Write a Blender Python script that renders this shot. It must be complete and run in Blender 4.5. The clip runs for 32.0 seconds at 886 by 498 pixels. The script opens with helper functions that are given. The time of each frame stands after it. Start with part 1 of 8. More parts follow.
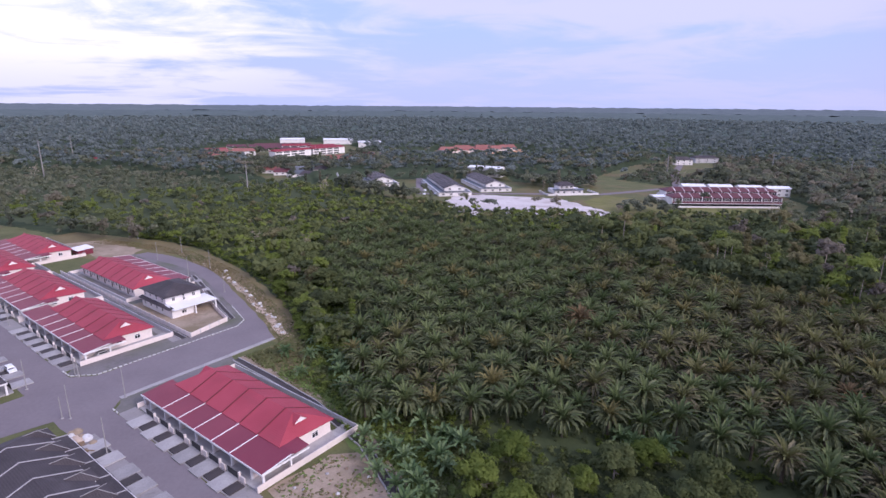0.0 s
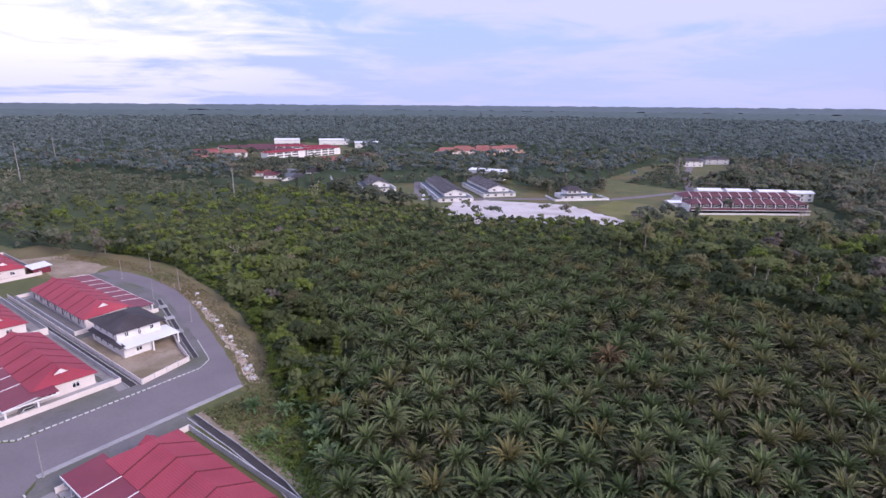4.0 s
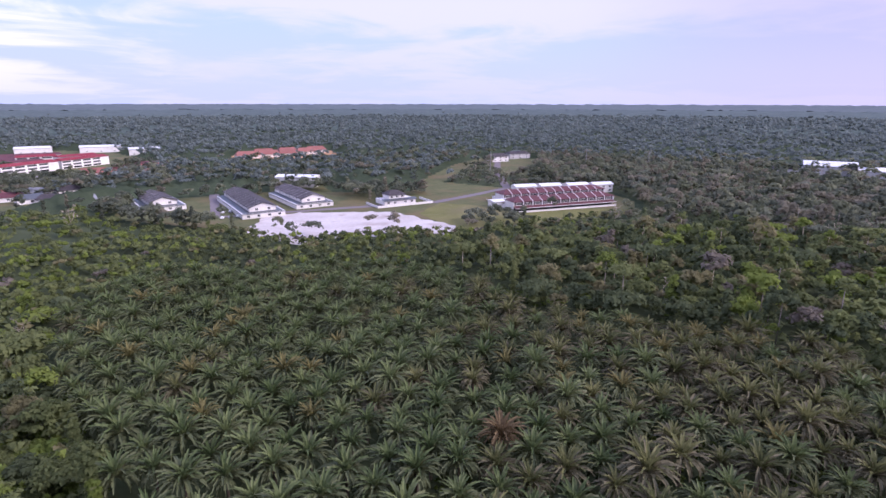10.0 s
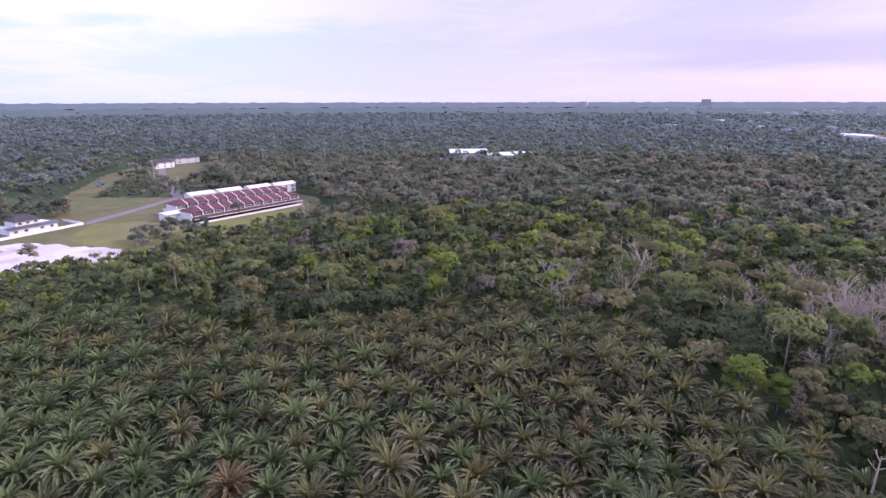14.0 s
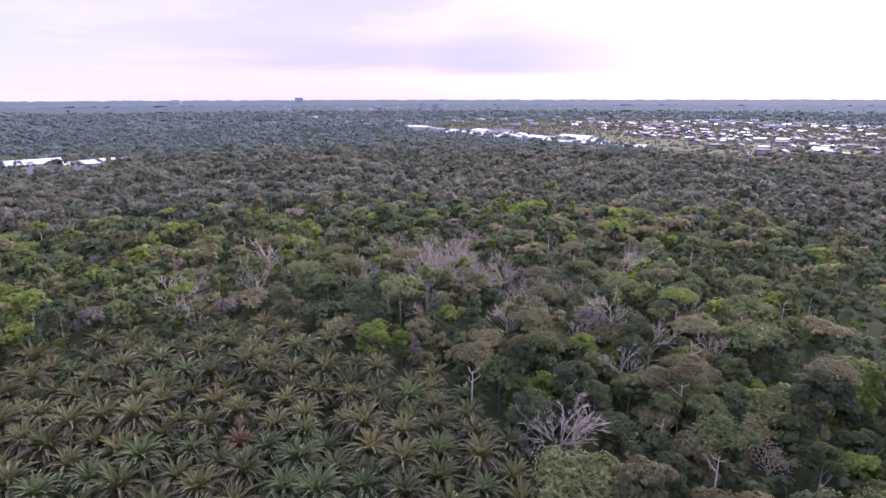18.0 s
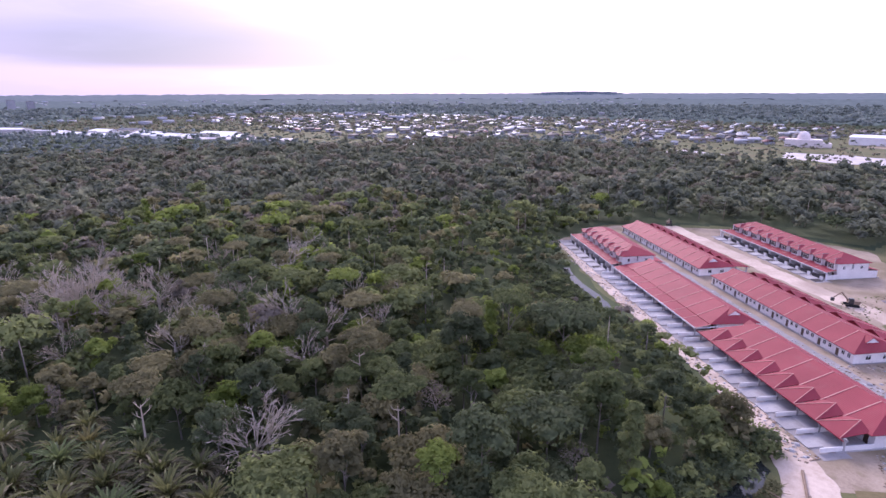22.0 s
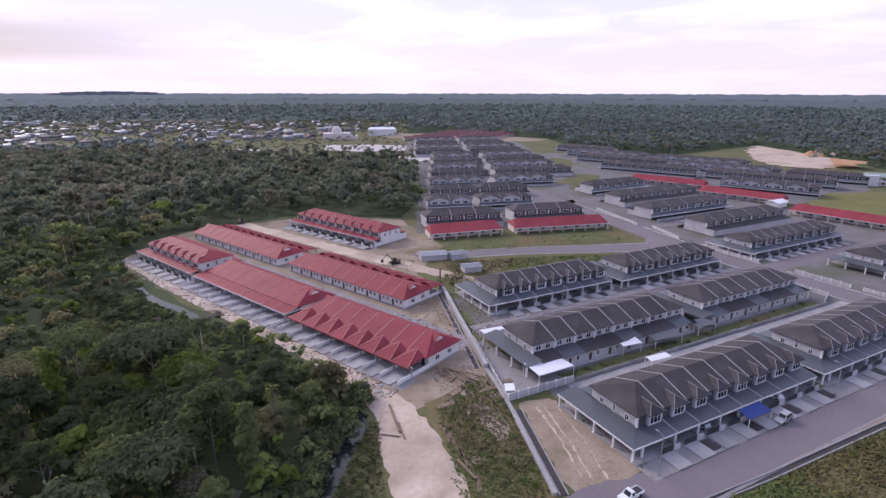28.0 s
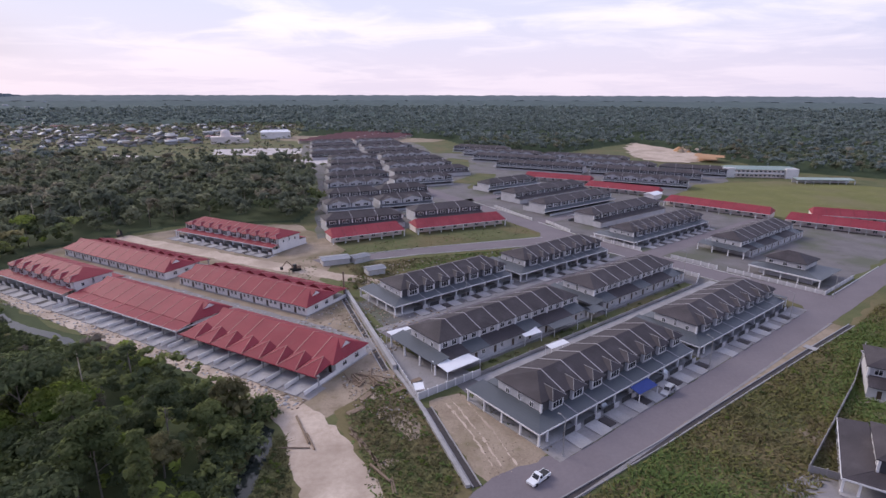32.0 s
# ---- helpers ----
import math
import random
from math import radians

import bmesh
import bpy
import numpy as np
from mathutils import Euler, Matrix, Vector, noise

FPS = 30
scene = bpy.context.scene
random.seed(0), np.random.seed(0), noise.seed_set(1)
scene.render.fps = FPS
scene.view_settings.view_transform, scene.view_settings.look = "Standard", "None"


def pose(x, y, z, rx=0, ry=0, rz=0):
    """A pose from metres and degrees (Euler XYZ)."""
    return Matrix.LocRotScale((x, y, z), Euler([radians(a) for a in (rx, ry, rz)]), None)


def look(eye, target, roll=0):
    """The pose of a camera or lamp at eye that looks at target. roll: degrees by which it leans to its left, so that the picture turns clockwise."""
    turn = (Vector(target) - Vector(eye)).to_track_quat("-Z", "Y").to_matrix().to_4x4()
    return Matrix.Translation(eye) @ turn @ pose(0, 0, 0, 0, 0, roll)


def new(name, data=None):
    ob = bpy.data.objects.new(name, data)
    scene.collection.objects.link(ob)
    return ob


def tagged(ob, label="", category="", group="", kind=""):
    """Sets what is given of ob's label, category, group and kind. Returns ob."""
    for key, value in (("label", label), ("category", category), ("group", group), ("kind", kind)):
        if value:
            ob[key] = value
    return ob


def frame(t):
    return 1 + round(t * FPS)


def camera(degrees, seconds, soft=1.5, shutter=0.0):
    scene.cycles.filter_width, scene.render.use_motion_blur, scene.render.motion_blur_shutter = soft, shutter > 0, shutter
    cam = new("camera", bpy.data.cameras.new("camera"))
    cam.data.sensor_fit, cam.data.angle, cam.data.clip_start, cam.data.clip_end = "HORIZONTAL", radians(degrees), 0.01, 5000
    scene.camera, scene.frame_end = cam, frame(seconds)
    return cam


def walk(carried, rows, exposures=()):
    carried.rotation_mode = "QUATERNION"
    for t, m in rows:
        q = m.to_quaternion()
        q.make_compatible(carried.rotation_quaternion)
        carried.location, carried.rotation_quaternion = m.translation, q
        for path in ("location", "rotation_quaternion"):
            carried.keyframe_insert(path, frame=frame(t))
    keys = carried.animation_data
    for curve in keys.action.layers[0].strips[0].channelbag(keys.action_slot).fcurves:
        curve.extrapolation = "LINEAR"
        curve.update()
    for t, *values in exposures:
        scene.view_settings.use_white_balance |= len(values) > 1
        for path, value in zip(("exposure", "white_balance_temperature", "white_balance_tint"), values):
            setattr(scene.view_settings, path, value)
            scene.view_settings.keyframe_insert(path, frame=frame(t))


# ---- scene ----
cam = camera(78.7, 32.0)
# seconds, place in metres, Euler turn in degrees
PATH = [
    (0.0, 0.00, 0.00, 68.60, 75.00, -0.45, 0.00),
    (0.5, -0.09, 3.75, 68.61, 74.99, -0.44, -0.04),
    (1.0, -0.16, 7.07, 68.64, 74.98, -0.43, -0.06),
    (1.5, -0.25, 10.86, 68.68, 74.96, -0.43, -0.08),
    (2.0, -0.33, 14.18, 68.71, 74.96, -0.45, -0.07),
    (2.5, -0.43, 17.72, 68.75, 74.93, -0.43, -0.10),
    (3.0, -0.53, 21.52, 68.77, 74.93, -0.42, -0.13),
    (3.5, -0.60, 24.84, 68.79, 74.92, -0.41, -0.11),
    (5.5, -0.94, 38.55, 68.82, 74.87, -0.41, -0.22),
    (6.0, -1.02, 41.62, 68.81, 74.87, -0.44, -0.23),
    (6.5, -1.13, 45.32, 68.84, 74.87, -0.42, -0.25),
    (7.0, -1.22, 48.97, 68.86, 74.86, -0.40, -0.25),
    (7.5, -1.34, 52.98, 68.85, 74.88, -0.43, -0.25),
    (8.0, -1.45, 56.91, 68.87, 74.86, -0.43, -0.26),
    (8.5, -1.39, 60.87, 68.90, 74.85, -0.37, -1.21),
    (9.0, -1.33, 64.42, 68.88, 74.85, -0.31, -4.98),
    (9.5, -1.18, 67.84, 68.88, 74.82, -0.21, -12.38),
    (10.0, -1.03, 70.30, 68.86, 74.77, -0.09, -20.46),
    (10.5, -0.85, 72.52, 68.87, 74.72, -0.08, -28.42),
    (11.0, -0.55, 74.53, 68.94, 74.68, -0.04, -36.23),
    (11.5, -0.21, 75.98, 68.98, 74.67, -0.02, -39.30),
    (12.0, 0.18, 77.00, 69.04, 74.65, -0.01, -41.18),
    (12.5, 0.52, 77.71, 69.06, 74.64, -0.01, -43.14),
    (13.0, 0.83, 78.18, 69.13, 74.60, 0.02, -46.13),
    (13.5, 1.02, 78.37, 69.12, 74.60, 0.04, -49.65),
    (14.0, 1.14, 78.46, 69.11, 74.58, 0.10, -53.78),
    (14.5, 1.23, 78.43, 69.11, 74.55, 0.11, -58.88),
    (16.5, 1.30, 78.29, 69.04, 74.42, 0.07, -77.92),
    (17.0, 1.31, 78.20, 69.04, 74.39, 0.10, -83.46),
    (17.5, 1.27, 78.11, 69.03, 74.36, 0.08, -88.45),
    (18.0, 1.27, 78.01, 69.01, 74.34, 0.12, -93.36),
    (18.5, 1.17, 77.84, 68.95, 74.35, 0.16, -97.86),
    (19.0, 1.07, 77.70, 68.98, 74.07, 0.15, -102.99),
    (19.5, 0.99, 77.67, 68.94, 73.76, 0.16, -108.38),
    (20.0, 0.92, 77.51, 68.93, 73.72, 0.17, -113.15),
    (20.5, 0.84, 77.48, 68.77, 73.73, 0.18, -117.54),
    (21.0, 0.76, 77.52, 68.64, 73.75, 0.18, -121.10),
    (21.5, 0.66, 77.38, 68.65, 73.72, 0.19, -124.69),
    (22.0, 0.57, 77.39, 68.56, 73.74, 0.17, -128.99),
    (22.5, 0.46, 77.30, 68.53, 73.74, 0.17, -132.68),
    (23.0, 0.36, 77.30, 68.49, 73.72, 0.19, -136.72),
    (23.5, 0.25, 77.25, 68.53, 73.70, 0.18, -140.65),
    (24.0, 0.16, 77.20, 68.54, 73.69, 0.16, -144.33),
    (24.5, 0.03, 77.18, 68.63, 73.65, 0.14, -148.68),
    (25.0, 0.02, 77.17, 68.55, 73.65, 0.06, -153.04),
    (25.5, -0.06, 77.13, 68.54, 73.64, 0.05, -157.73),
    (26.0, -0.09, 77.15, 68.52, 73.62, -0.00, -162.57),
    (26.5, -0.11, 77.12, 68.49, 73.63, -0.01, -166.80),
    (28.5, -0.22, 77.12, 68.51, 73.76, -0.10, -174.24),
    (29.0, -0.29, 77.11, 68.46, 73.78, -0.08, -175.55),
    (29.5, -0.32, 77.12, 68.44, 73.80, -0.09, -177.09),
    (30.0, -0.33, 77.11, 68.43, 73.81, -0.11, -178.53),
    (30.5, -0.35, 77.10, 68.41, 73.85, -0.13, -180.37),
    (31.0, -0.36, 77.10, 68.41, 73.87, -0.15, -181.68),
    (31.5, -0.36, 77.10, 68.40, 73.88, -0.20, -182.98),
    (32.0, -0.37, 77.10, 68.40, 73.91, -0.14, -183.73),
]
# the drone's camera opens up over the dark forest and closes again over the pale roofs
LIGHT = [(0.0, 0.50, 5900, 20.0), (8.0, 0.53, 5880, 20.5), (11.0, 0.91, 5960, 26.5), (13.0, 0.99, 5980, 27.5), (17.0, 1.22, 5960, 29.5), (20.0, 1.20, 5880, 29.5), (23.0, 0.78, 5880, 27.0), (26.0, 0.47, 6060, 18.0), (29.0, 0.33, 6260, 13.5), (32.0, 0.20, 6300, 11.0)]
walk(cam, [(t, pose(x, y, z, rx, ry, rz)) for t, x, y, z, rx, ry, rz in PATH], LIGHT)

# ---- world, sun ----
SUN_YAW = 123.0          # bearing of the bright evening sky, clockwise from +y
SUN_UP = 16.0
world = bpy.data.worlds.new("evening_sky")
scene.world = world
world.use_nodes = True
wn, wl = world.node_tree.nodes, world.node_tree.links
wn.clear()


def wnode(kind, **sets):
    n = wn.new(kind)
    for k, v in sets.items():
        n.inputs[k].default_value = v
    return n


def wmath(op, a, b=None, clamp=False):
    n = wn.new("ShaderNodeMath")
    n.operation, n.use_clamp = op, clamp
    for i, s in enumerate((a, b)):
        if s is None:
            continue
        if isinstance(s, (int, float)):
            n.inputs[i].default_value = s
        else:
            wl.new(s, n.inputs[i])
    return n.outputs[0]


def wmix(fac, a, b):
    n = wn.new("ShaderNodeMix")
    n.data_type = "RGBA"
    for s, k in ((fac, 0), (a, 6), (b, 7)):
        if isinstance(s, (int, float)):
            n.inputs[k].default_value = s
        elif isinstance(s, tuple):
            n.inputs[k].default_value = s
        else:
            wl.new(s, n.inputs[k])
    return n.outputs[2]


coord = wn.new("ShaderNodeTexCoord")
split = wn.new("ShaderNodeSeparateXYZ")
wl.new(coord.outputs["Generated"], split.inputs[0])
sx, sy, sz = split.outputs
up = wmath("MAXIMUM", sz, 0.0)
sky = wn.new("ShaderNodeTexSky")
sky.sky_type, sky.sun_disc = "NISHITA", False
sky.sun_elevation, sky.sun_rotation = radians(SUN_UP), radians(SUN_YAW)
sky.air_density, sky.dust_density, sky.ozone_density = 1.0, 2.0, 2.0
skyscale = wn.new("ShaderNodeVectorMath")
skyscale.operation = "SCALE"
skyscale.inputs["Scale"].default_value = 0.12
wl.new(sky.outputs[0], skyscale.inputs[0])
# how far a bearing lies towards the evening glow, the open south and the bright bank in the north-west


def towards(bearing, lo, hi):
    d = wmath("ADD", wmath("MULTIPLY", sx, math.sin(radians(bearing))), wmath("MULTIPLY", sy, math.cos(radians(bearing))))
    n = wn.new("ShaderNodeMapRange")
    n.interpolation_type = "SMOOTHSTEP"
    n.inputs[1].default_value, n.inputs[2].default_value = lo, hi
    wl.new(d, n.inputs[0])
    return n.outputs[0]


glow = towards(SUN_YAW, -0.2, 1.0)
south = towards(182.0, 0.25, 0.97)
bank = towards(-46.0, 0.70, 0.99)
# cloud deck, seen as a flat layer overhead
flat = wmath("ADD", up, 0.09)
cx, cy = wmath("DIVIDE", sx, flat), wmath("DIVIDE", sy, flat)
deck = wn.new("ShaderNodeCombineXYZ")
wl.new(cx, deck.inputs[0]), wl.new(cy, deck.inputs[1])
n1 = wnode("ShaderNodeTexNoise", Scale=0.30, Detail=6.0, Roughness=0.52, Distortion=0.5)
n2 = wnode("ShaderNodeTexNoise", Scale=1.1, Detail=7.0, Roughness=0.6, Distortion=0.8)
shift = wn.new("ShaderNodeVectorMath")
shift.operation = "ADD"
shift.inputs[1].default_value = (3.1, 7.4, 0.0)
wl.new(deck.outputs[0], shift.inputs[0])
wl.new(shift.outputs[0], n1.inputs["Vector"]), wl.new(shift.outputs[0], n2.inputs["Vector"])
cloud = wmath("ADD", wmath("MULTIPLY", n1.outputs[0], 0.7), wmath("MULTIPLY", n2.outputs[0], 0.3))
ramp = wn.new("ShaderNodeMapRange")
ramp.interpolation_type = "SMOOTHSTEP"
ramp.inputs[1].default_value, ramp.inputs[2].default_value = 0.44, 0.58
wl.new(wmath("ADD", cloud, wmath("MULTIPLY", bank, 0.05)), ramp.inputs[0])
clear = wmix(south, wmix(glow, (0.365, 0.455, 0.74, 1), (0.37, 0.345, 0.46, 1)), (0.71, 0.70, 0.86, 1))
white = wmix(south, wmix(glow, (0.54, 0.53, 0.71, 1), (0.49, 0.44, 0.60, 1)), (1.03, 0.95, 1.04, 1))
layered = wmix(wmath("MULTIPLY", ramp.outputs[0], 0.9), clear, white)
layered = wmix(wmath("MULTIPLY", wmath("MULTIPLY", bank, ramp.outputs[0]), 0.85), layered, (1.12, 1.02, 1.06, 1))
layered = wmix(wmath("MULTIPLY", towards(74.0, 0.74, 0.97), 0.42), layered, (0.285, 0.275, 0.40, 1))
# thin veil near the horizon
veil = wn.new("ShaderNodeMapRange")
veil.interpolation_type = "SMOOTHSTEP"
veil.inputs[1].default_value, veil.inputs[2].default_value = 0.16, 0.0
wl.new(up, veil.inputs[0])
low = wmix(south, wmix(glow, (0.43, 0.45, 0.67, 1), (0.49, 0.42, 0.58, 1)), (0.83, 0.69, 0.80, 1))
layered = wmix(wmath("MULTIPLY", veil.outputs[0], 0.7), layered, low)
# long grey-lilac cloud bars low in the evening quarter
bar_pos = wn.new("ShaderNodeCombineXYZ")
wl.new(wmath("MULTIPLY", wmath("SUBTRACT", sx, sy), 2.6), bar_pos.inputs[0]), wl.new(wmath("MULTIPLY", up, 15.0), bar_pos.inputs[1])
n3 = wnode("ShaderNodeTexNoise", Scale=1.0, Detail=6.0, Roughness=0.55, Distortion=0.9)
wl.new(bar_pos.outputs[0], n3.inputs["Vector"])


def wstep(v, lo, hi):
    n = wn.new("ShaderNodeMapRange")
    n.interpolation_type = "SMOOTHSTEP"
    n.inputs[1].default_value, n.inputs[2].default_value = lo, hi
    wl.new(v, n.inputs[0])
    return n.outputs[0]


height = wmath("MULTIPLY", wstep(up, 0.034, 0.056), wstep(up, 0.115, 0.075))
bars = wmath("MULTIPLY", wmath("MULTIPLY", height, towards(108.0, 0.72, 0.93)), wstep(n3.outputs[0], 0.24, 0.46))
layered = wmix(wmath("MULTIPLY", bars, 0.62), layered, (0.235, 0.240, 0.335, 1))
# dark blue-grey bank over the town
shelf = wmath("MULTIPLY", wmath("MULTIPLY", wstep(up, 0.030, 0.046), wstep(up, 0.135, 0.075)), wmath("MULTIPLY", towards(114.0, 0.91, 0.975), wstep(n3.outputs[0], 0.02, 0.30)))
layered = wmix(wmath("MULTIPLY", shelf, 0.80), layered, (0.200, 0.225, 0.305, 1))
final = wmix(0.06, layered, skyscale.outputs[0])
back = wn.new("ShaderNodeBackground")
back.inputs["Strength"].default_value = 1.0
wl.new(final, back.inputs["Color"])
wl.new(back.outputs[0], wn.new("ShaderNodeOutputWorld").inputs[0])

sun_data = bpy.data.lights.new("sun", "SUN")
sun_data.energy, sun_data.angle, sun_data.color = 2.1, radians(24), (1.0, 0.91, 0.84)
sun = new("sun", sun_data)
_a, _e = radians(SUN_YAW), radians(32)
sun.matrix_world = look((0, 0, 300), (-math.sin(_a) * math.cos(_e) * 100, -math.cos(_a) * math.cos(_e) * 100, 300 - math.sin(_e) * 100))

# ---- materials ----
def material(name, dark, light, scale=0.5, fine=6.0, rough=0.8, bump=0.0, bump_scale=20.0, metal=0.0, by_object=0.0, by_island=0.0,
             third=None, spots=0.0, spot_scale=1.5, spot_colour=(0.1, 0.09, 0.08), courses=None, spec=0.3, leafy=0.0):
    """A rough procedural surface: two tones mixed by coarse and fine noise, hue shift by object or piece, stains, relief."""
    m = bpy.data.materials.new(name)
    m.use_nodes = True
    nt, N = m.node_tree, m.node_tree.nodes
    bsdf = N["Principled BSDF"]
    tc = N.new("ShaderNodeTexCoord")

    def noise_tex(s, detail=4.0):
        n = N.new("ShaderNodeTexNoise")
        n.inputs["Scale"].default_value, n.inputs["Detail"].default_value = s, detail
        nt.links.new(tc.outputs["Object"], n.inputs["Vector"])
        return n.outputs[0]

    def mth(op, a, b):
        n = N.new("ShaderNodeMath")
        n.operation = op
        for i, s in enumerate((a, b)):
            if isinstance(s, (int, float)):
                n.inputs[i].default_value = s
            else:
                nt.links.new(s, n.inputs[i])
        return n.outputs[0]

    def mix(fac, a, b):
        n = N.new("ShaderNodeMix")
        n.data_type = "RGBA"
        for s, k in ((fac, 0), (a, 6), (b, 7)):
            if isinstance(s, (int, float)):
                n.inputs[k].default_value = s
            elif isinstance(s, tuple):
                n.inputs[k].default_value = (*s, 1)
            else:
                nt.links.new(s, n.inputs[k])
        return n.outputs[2]

    def spread(v, lo, hi):
        n = N.new("ShaderNodeMapRange")
        n.inputs[1].default_value, n.inputs[2].default_value = lo, hi
        nt.links.new(v, n.inputs[0])
        return n.outputs[0]

    f = mth("ADD", mth("MULTIPLY", noise_tex(scale), 0.5), mth("ADD", mth("MULTIPLY", noise_tex(fine), 0.32), mth("MULTIPLY", noise_tex(fine * 4.3, 2.0), 0.18)))
    if by_object:
        oi = N.new("ShaderNodeObjectInfo")
        f = mth("ADD", f, mth("MULTIPLY", mth("SUBTRACT", oi.outputs["Random"], 0.5), by_object))
    if by_island:
        ge = N.new("ShaderNodeNewGeometry")
        f = mth("ADD", f, mth("MULTIPLY", mth("SUBTRACT", ge.outputs["Random Per Island"], 0.5), by_island))
    if leafy:
        at = N.new("ShaderNodeAttribute")
        at.attribute_name = "tint"
        f = mth("ADD", f, mth("MULTIPLY", at.outputs["Fac"], 0.34))
    colour = mix(spread(f, 0.32, 0.68), dark, light)
    if third:
        colour = mix(mth("MULTIPLY", spread(noise_tex(scale * 0.37, 2.0), 0.48, 0.66), 0.85), colour, third)
    if spots:
        colour = mix(mth("MULTIPLY", spread(noise_tex(spot_scale, 6.0), 0.55, 0.72), spots), colour, spot_colour)
    height = None
    if courses:
        wv = N.new("ShaderNodeTexWave")
        wv.wave_type, wv.bands_direction = "BANDS", courses[0]
        wv.inputs["Scale"].default_value, wv.inputs["Distortion"].default_value = courses[1], 0.15
        nt.links.new(tc.outputs["Object"], wv.inputs["Vector"])
        height = wv.outputs["Fac"]
        colour = mix(mth("MULTIPLY", mth("SUBTRACT", 1.0, height), 0.24), colour, tuple(c * 0.5 for c in dark))
    nt.links.new(colour, bsdf.inputs["Base Color"])
    bsdf.inputs["Roughness"].default_value, bsdf.inputs["Metallic"].default_value = rough, metal
    bsdf.inputs["Specular IOR Level"].default_value = spec
    if bump or courses:
        b = N.new("ShaderNodeBump")
        b.inputs["Strength"].default_value, b.inputs["Distance"].default_value = max(bump, 0.35 if courses else 0), 0.05
        nt.links.new(height if courses else noise_tex(bump_scale, 6.0), b.inputs["Height"])
        nt.links.new(b.outputs[0], bsdf.inputs["Normal"])
    if leafy:
        tr, mx = N.new("ShaderNodeBsdfTranslucent"), N.new("ShaderNodeMixShader")
        mx.inputs[0].default_value = leafy
        nt.links.new(colour, tr.inputs[0])
        nt.links.new(bsdf.outputs[0], mx.inputs[1]), nt.links.new(tr.outputs[0], mx.inputs[2])
        nt.links.new(mx.outputs[0], N["Material Output"].inputs[0])
    return m


GRASS = material("grass", (0.070, 0.080, 0.030), (0.150, 0.150, 0.064), 0.09, 1.6, 0.95, 0.5, 3.0, third=(0.16, 0.125, 0.062), spots=0.5, spot_scale=0.35, spot_colour=(0.05, 0.075, 0.02))
DRY_GRASS = material("dry_grass", (0.125, 0.100, 0.048), (0.205, 0.165, 0.082), 0.12, 1.6, 0.95, 0.6, 3.0, third=(0.115, 0.125, 0.045), spots=0.5, spot_scale=0.5, spot_colour=(0.10, 0.085, 0.045))
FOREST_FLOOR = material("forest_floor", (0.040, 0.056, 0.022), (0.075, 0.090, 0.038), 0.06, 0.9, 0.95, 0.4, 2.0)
UNDERGROWTH = material("undergrowth", (0.085, 0.125, 0.032), (0.150, 0.200, 0.058), 0.12, 1.5, 0.9, 0.6, 2.0)
SAND = material("bare_sand", (0.390, 0.292, 0.225), (0.650, 0.535, 0.440), 0.10, 0.8, 0.95, 0.4, 1.2, third=(0.36, 0.28, 0.22), spots=0.35, spot_scale=0.15, spot_colour=(0.28, 0.2, 0.15))
WHITE_SAND = material("white_sand", (0.44, 0.385, 0.37), (0.66, 0.61, 0.60), 0.05, 0.5, 0.95, 0.3, 0.8, spots=0.85, spot_scale=0.06, spot_colour=(0.34, 0.265, 0.235))
SOIL = material("bare_soil", (0.22, 0.165, 0.118), (0.42, 0.335, 0.255), 0.15, 1.6, 0.95, 0.6, 2.5, third=(0.19, 0.15, 0.09), spots=0.5, spot_scale=0.4, spot_colour=(0.15, 0.13, 0.06))
ORANGE_SOIL = material("orange_soil", (0.38, 0.20, 0.10), (0.52, 0.32, 0.18), 0.1, 1.0, 0.95)
ASPHALT = material("asphalt", (0.165, 0.139, 0.150), (0.222, 0.190, 0.200), 0.08, 1.2, 0.85, 0.2, 8.0, spots=0.35, spot_scale=0.12, spot_colour=(0.21, 0.19, 0.20))
CONCRETE = material("concrete", (0.260, 0.245, 0.248), (0.437, 0.413, 0.413), 0.3, 3.0, 0.85, 0.2, 10.0, by_object=0.25, spots=0.45, spot_scale=0.6, spot_colour=(0.2, 0.185, 0.18))
KERB = material("kerb_stone", (0.441, 0.430, 0.430), (0.651, 0.630, 0.630), 0.7, 5.0, 0.85, by_object=0.3, spots=0.4, spot_scale=2.0)
DRAIN = material("drain_dark", (0.035, 0.030, 0.032), (0.075, 0.062, 0.062), 0.4, 3.0, 0.7)
WATER = material("still_water", (0.02, 0.024, 0.022), (0.035, 0.04, 0.035), 0.2, 1.0, 0.08, spec=0.6)
WHITE_WALL = material("white_plaster", (0.657, 0.625, 0.625), (0.827, 0.795, 0.784), 0.25, 2.5, 0.8, by_object=0.15, spots=0.3, spot_scale=0.8, spot_colour=(0.45, 0.42, 0.41))
GREY_WALL = material("grey_plaster", (0.42, 0.405, 0.42), (0.58, 0.56, 0.58), 0.25, 2.5, 0.8, by_object=0.15, spots=0.35, spot_scale=0.7, spot_colour=(0.24, 0.23, 0.24))
CREAM_WALL = material("cream_plaster", (0.659, 0.574, 0.550), (0.803, 0.713, 0.680), 0.25, 2.5, 0.8, by_object=0.12, spots=0.25, spot_scale=0.8, spot_colour=(0.48, 0.43, 0.40))
# dark bay panels; also flat shade for porches, recesses and gallery openings
DARK_PANEL_AND_SHADE = material("dark_panel_and_shade", (0.06, 0.058, 0.066), (0.10, 0.096, 0.107), 0.4, 3.0, 0.8)
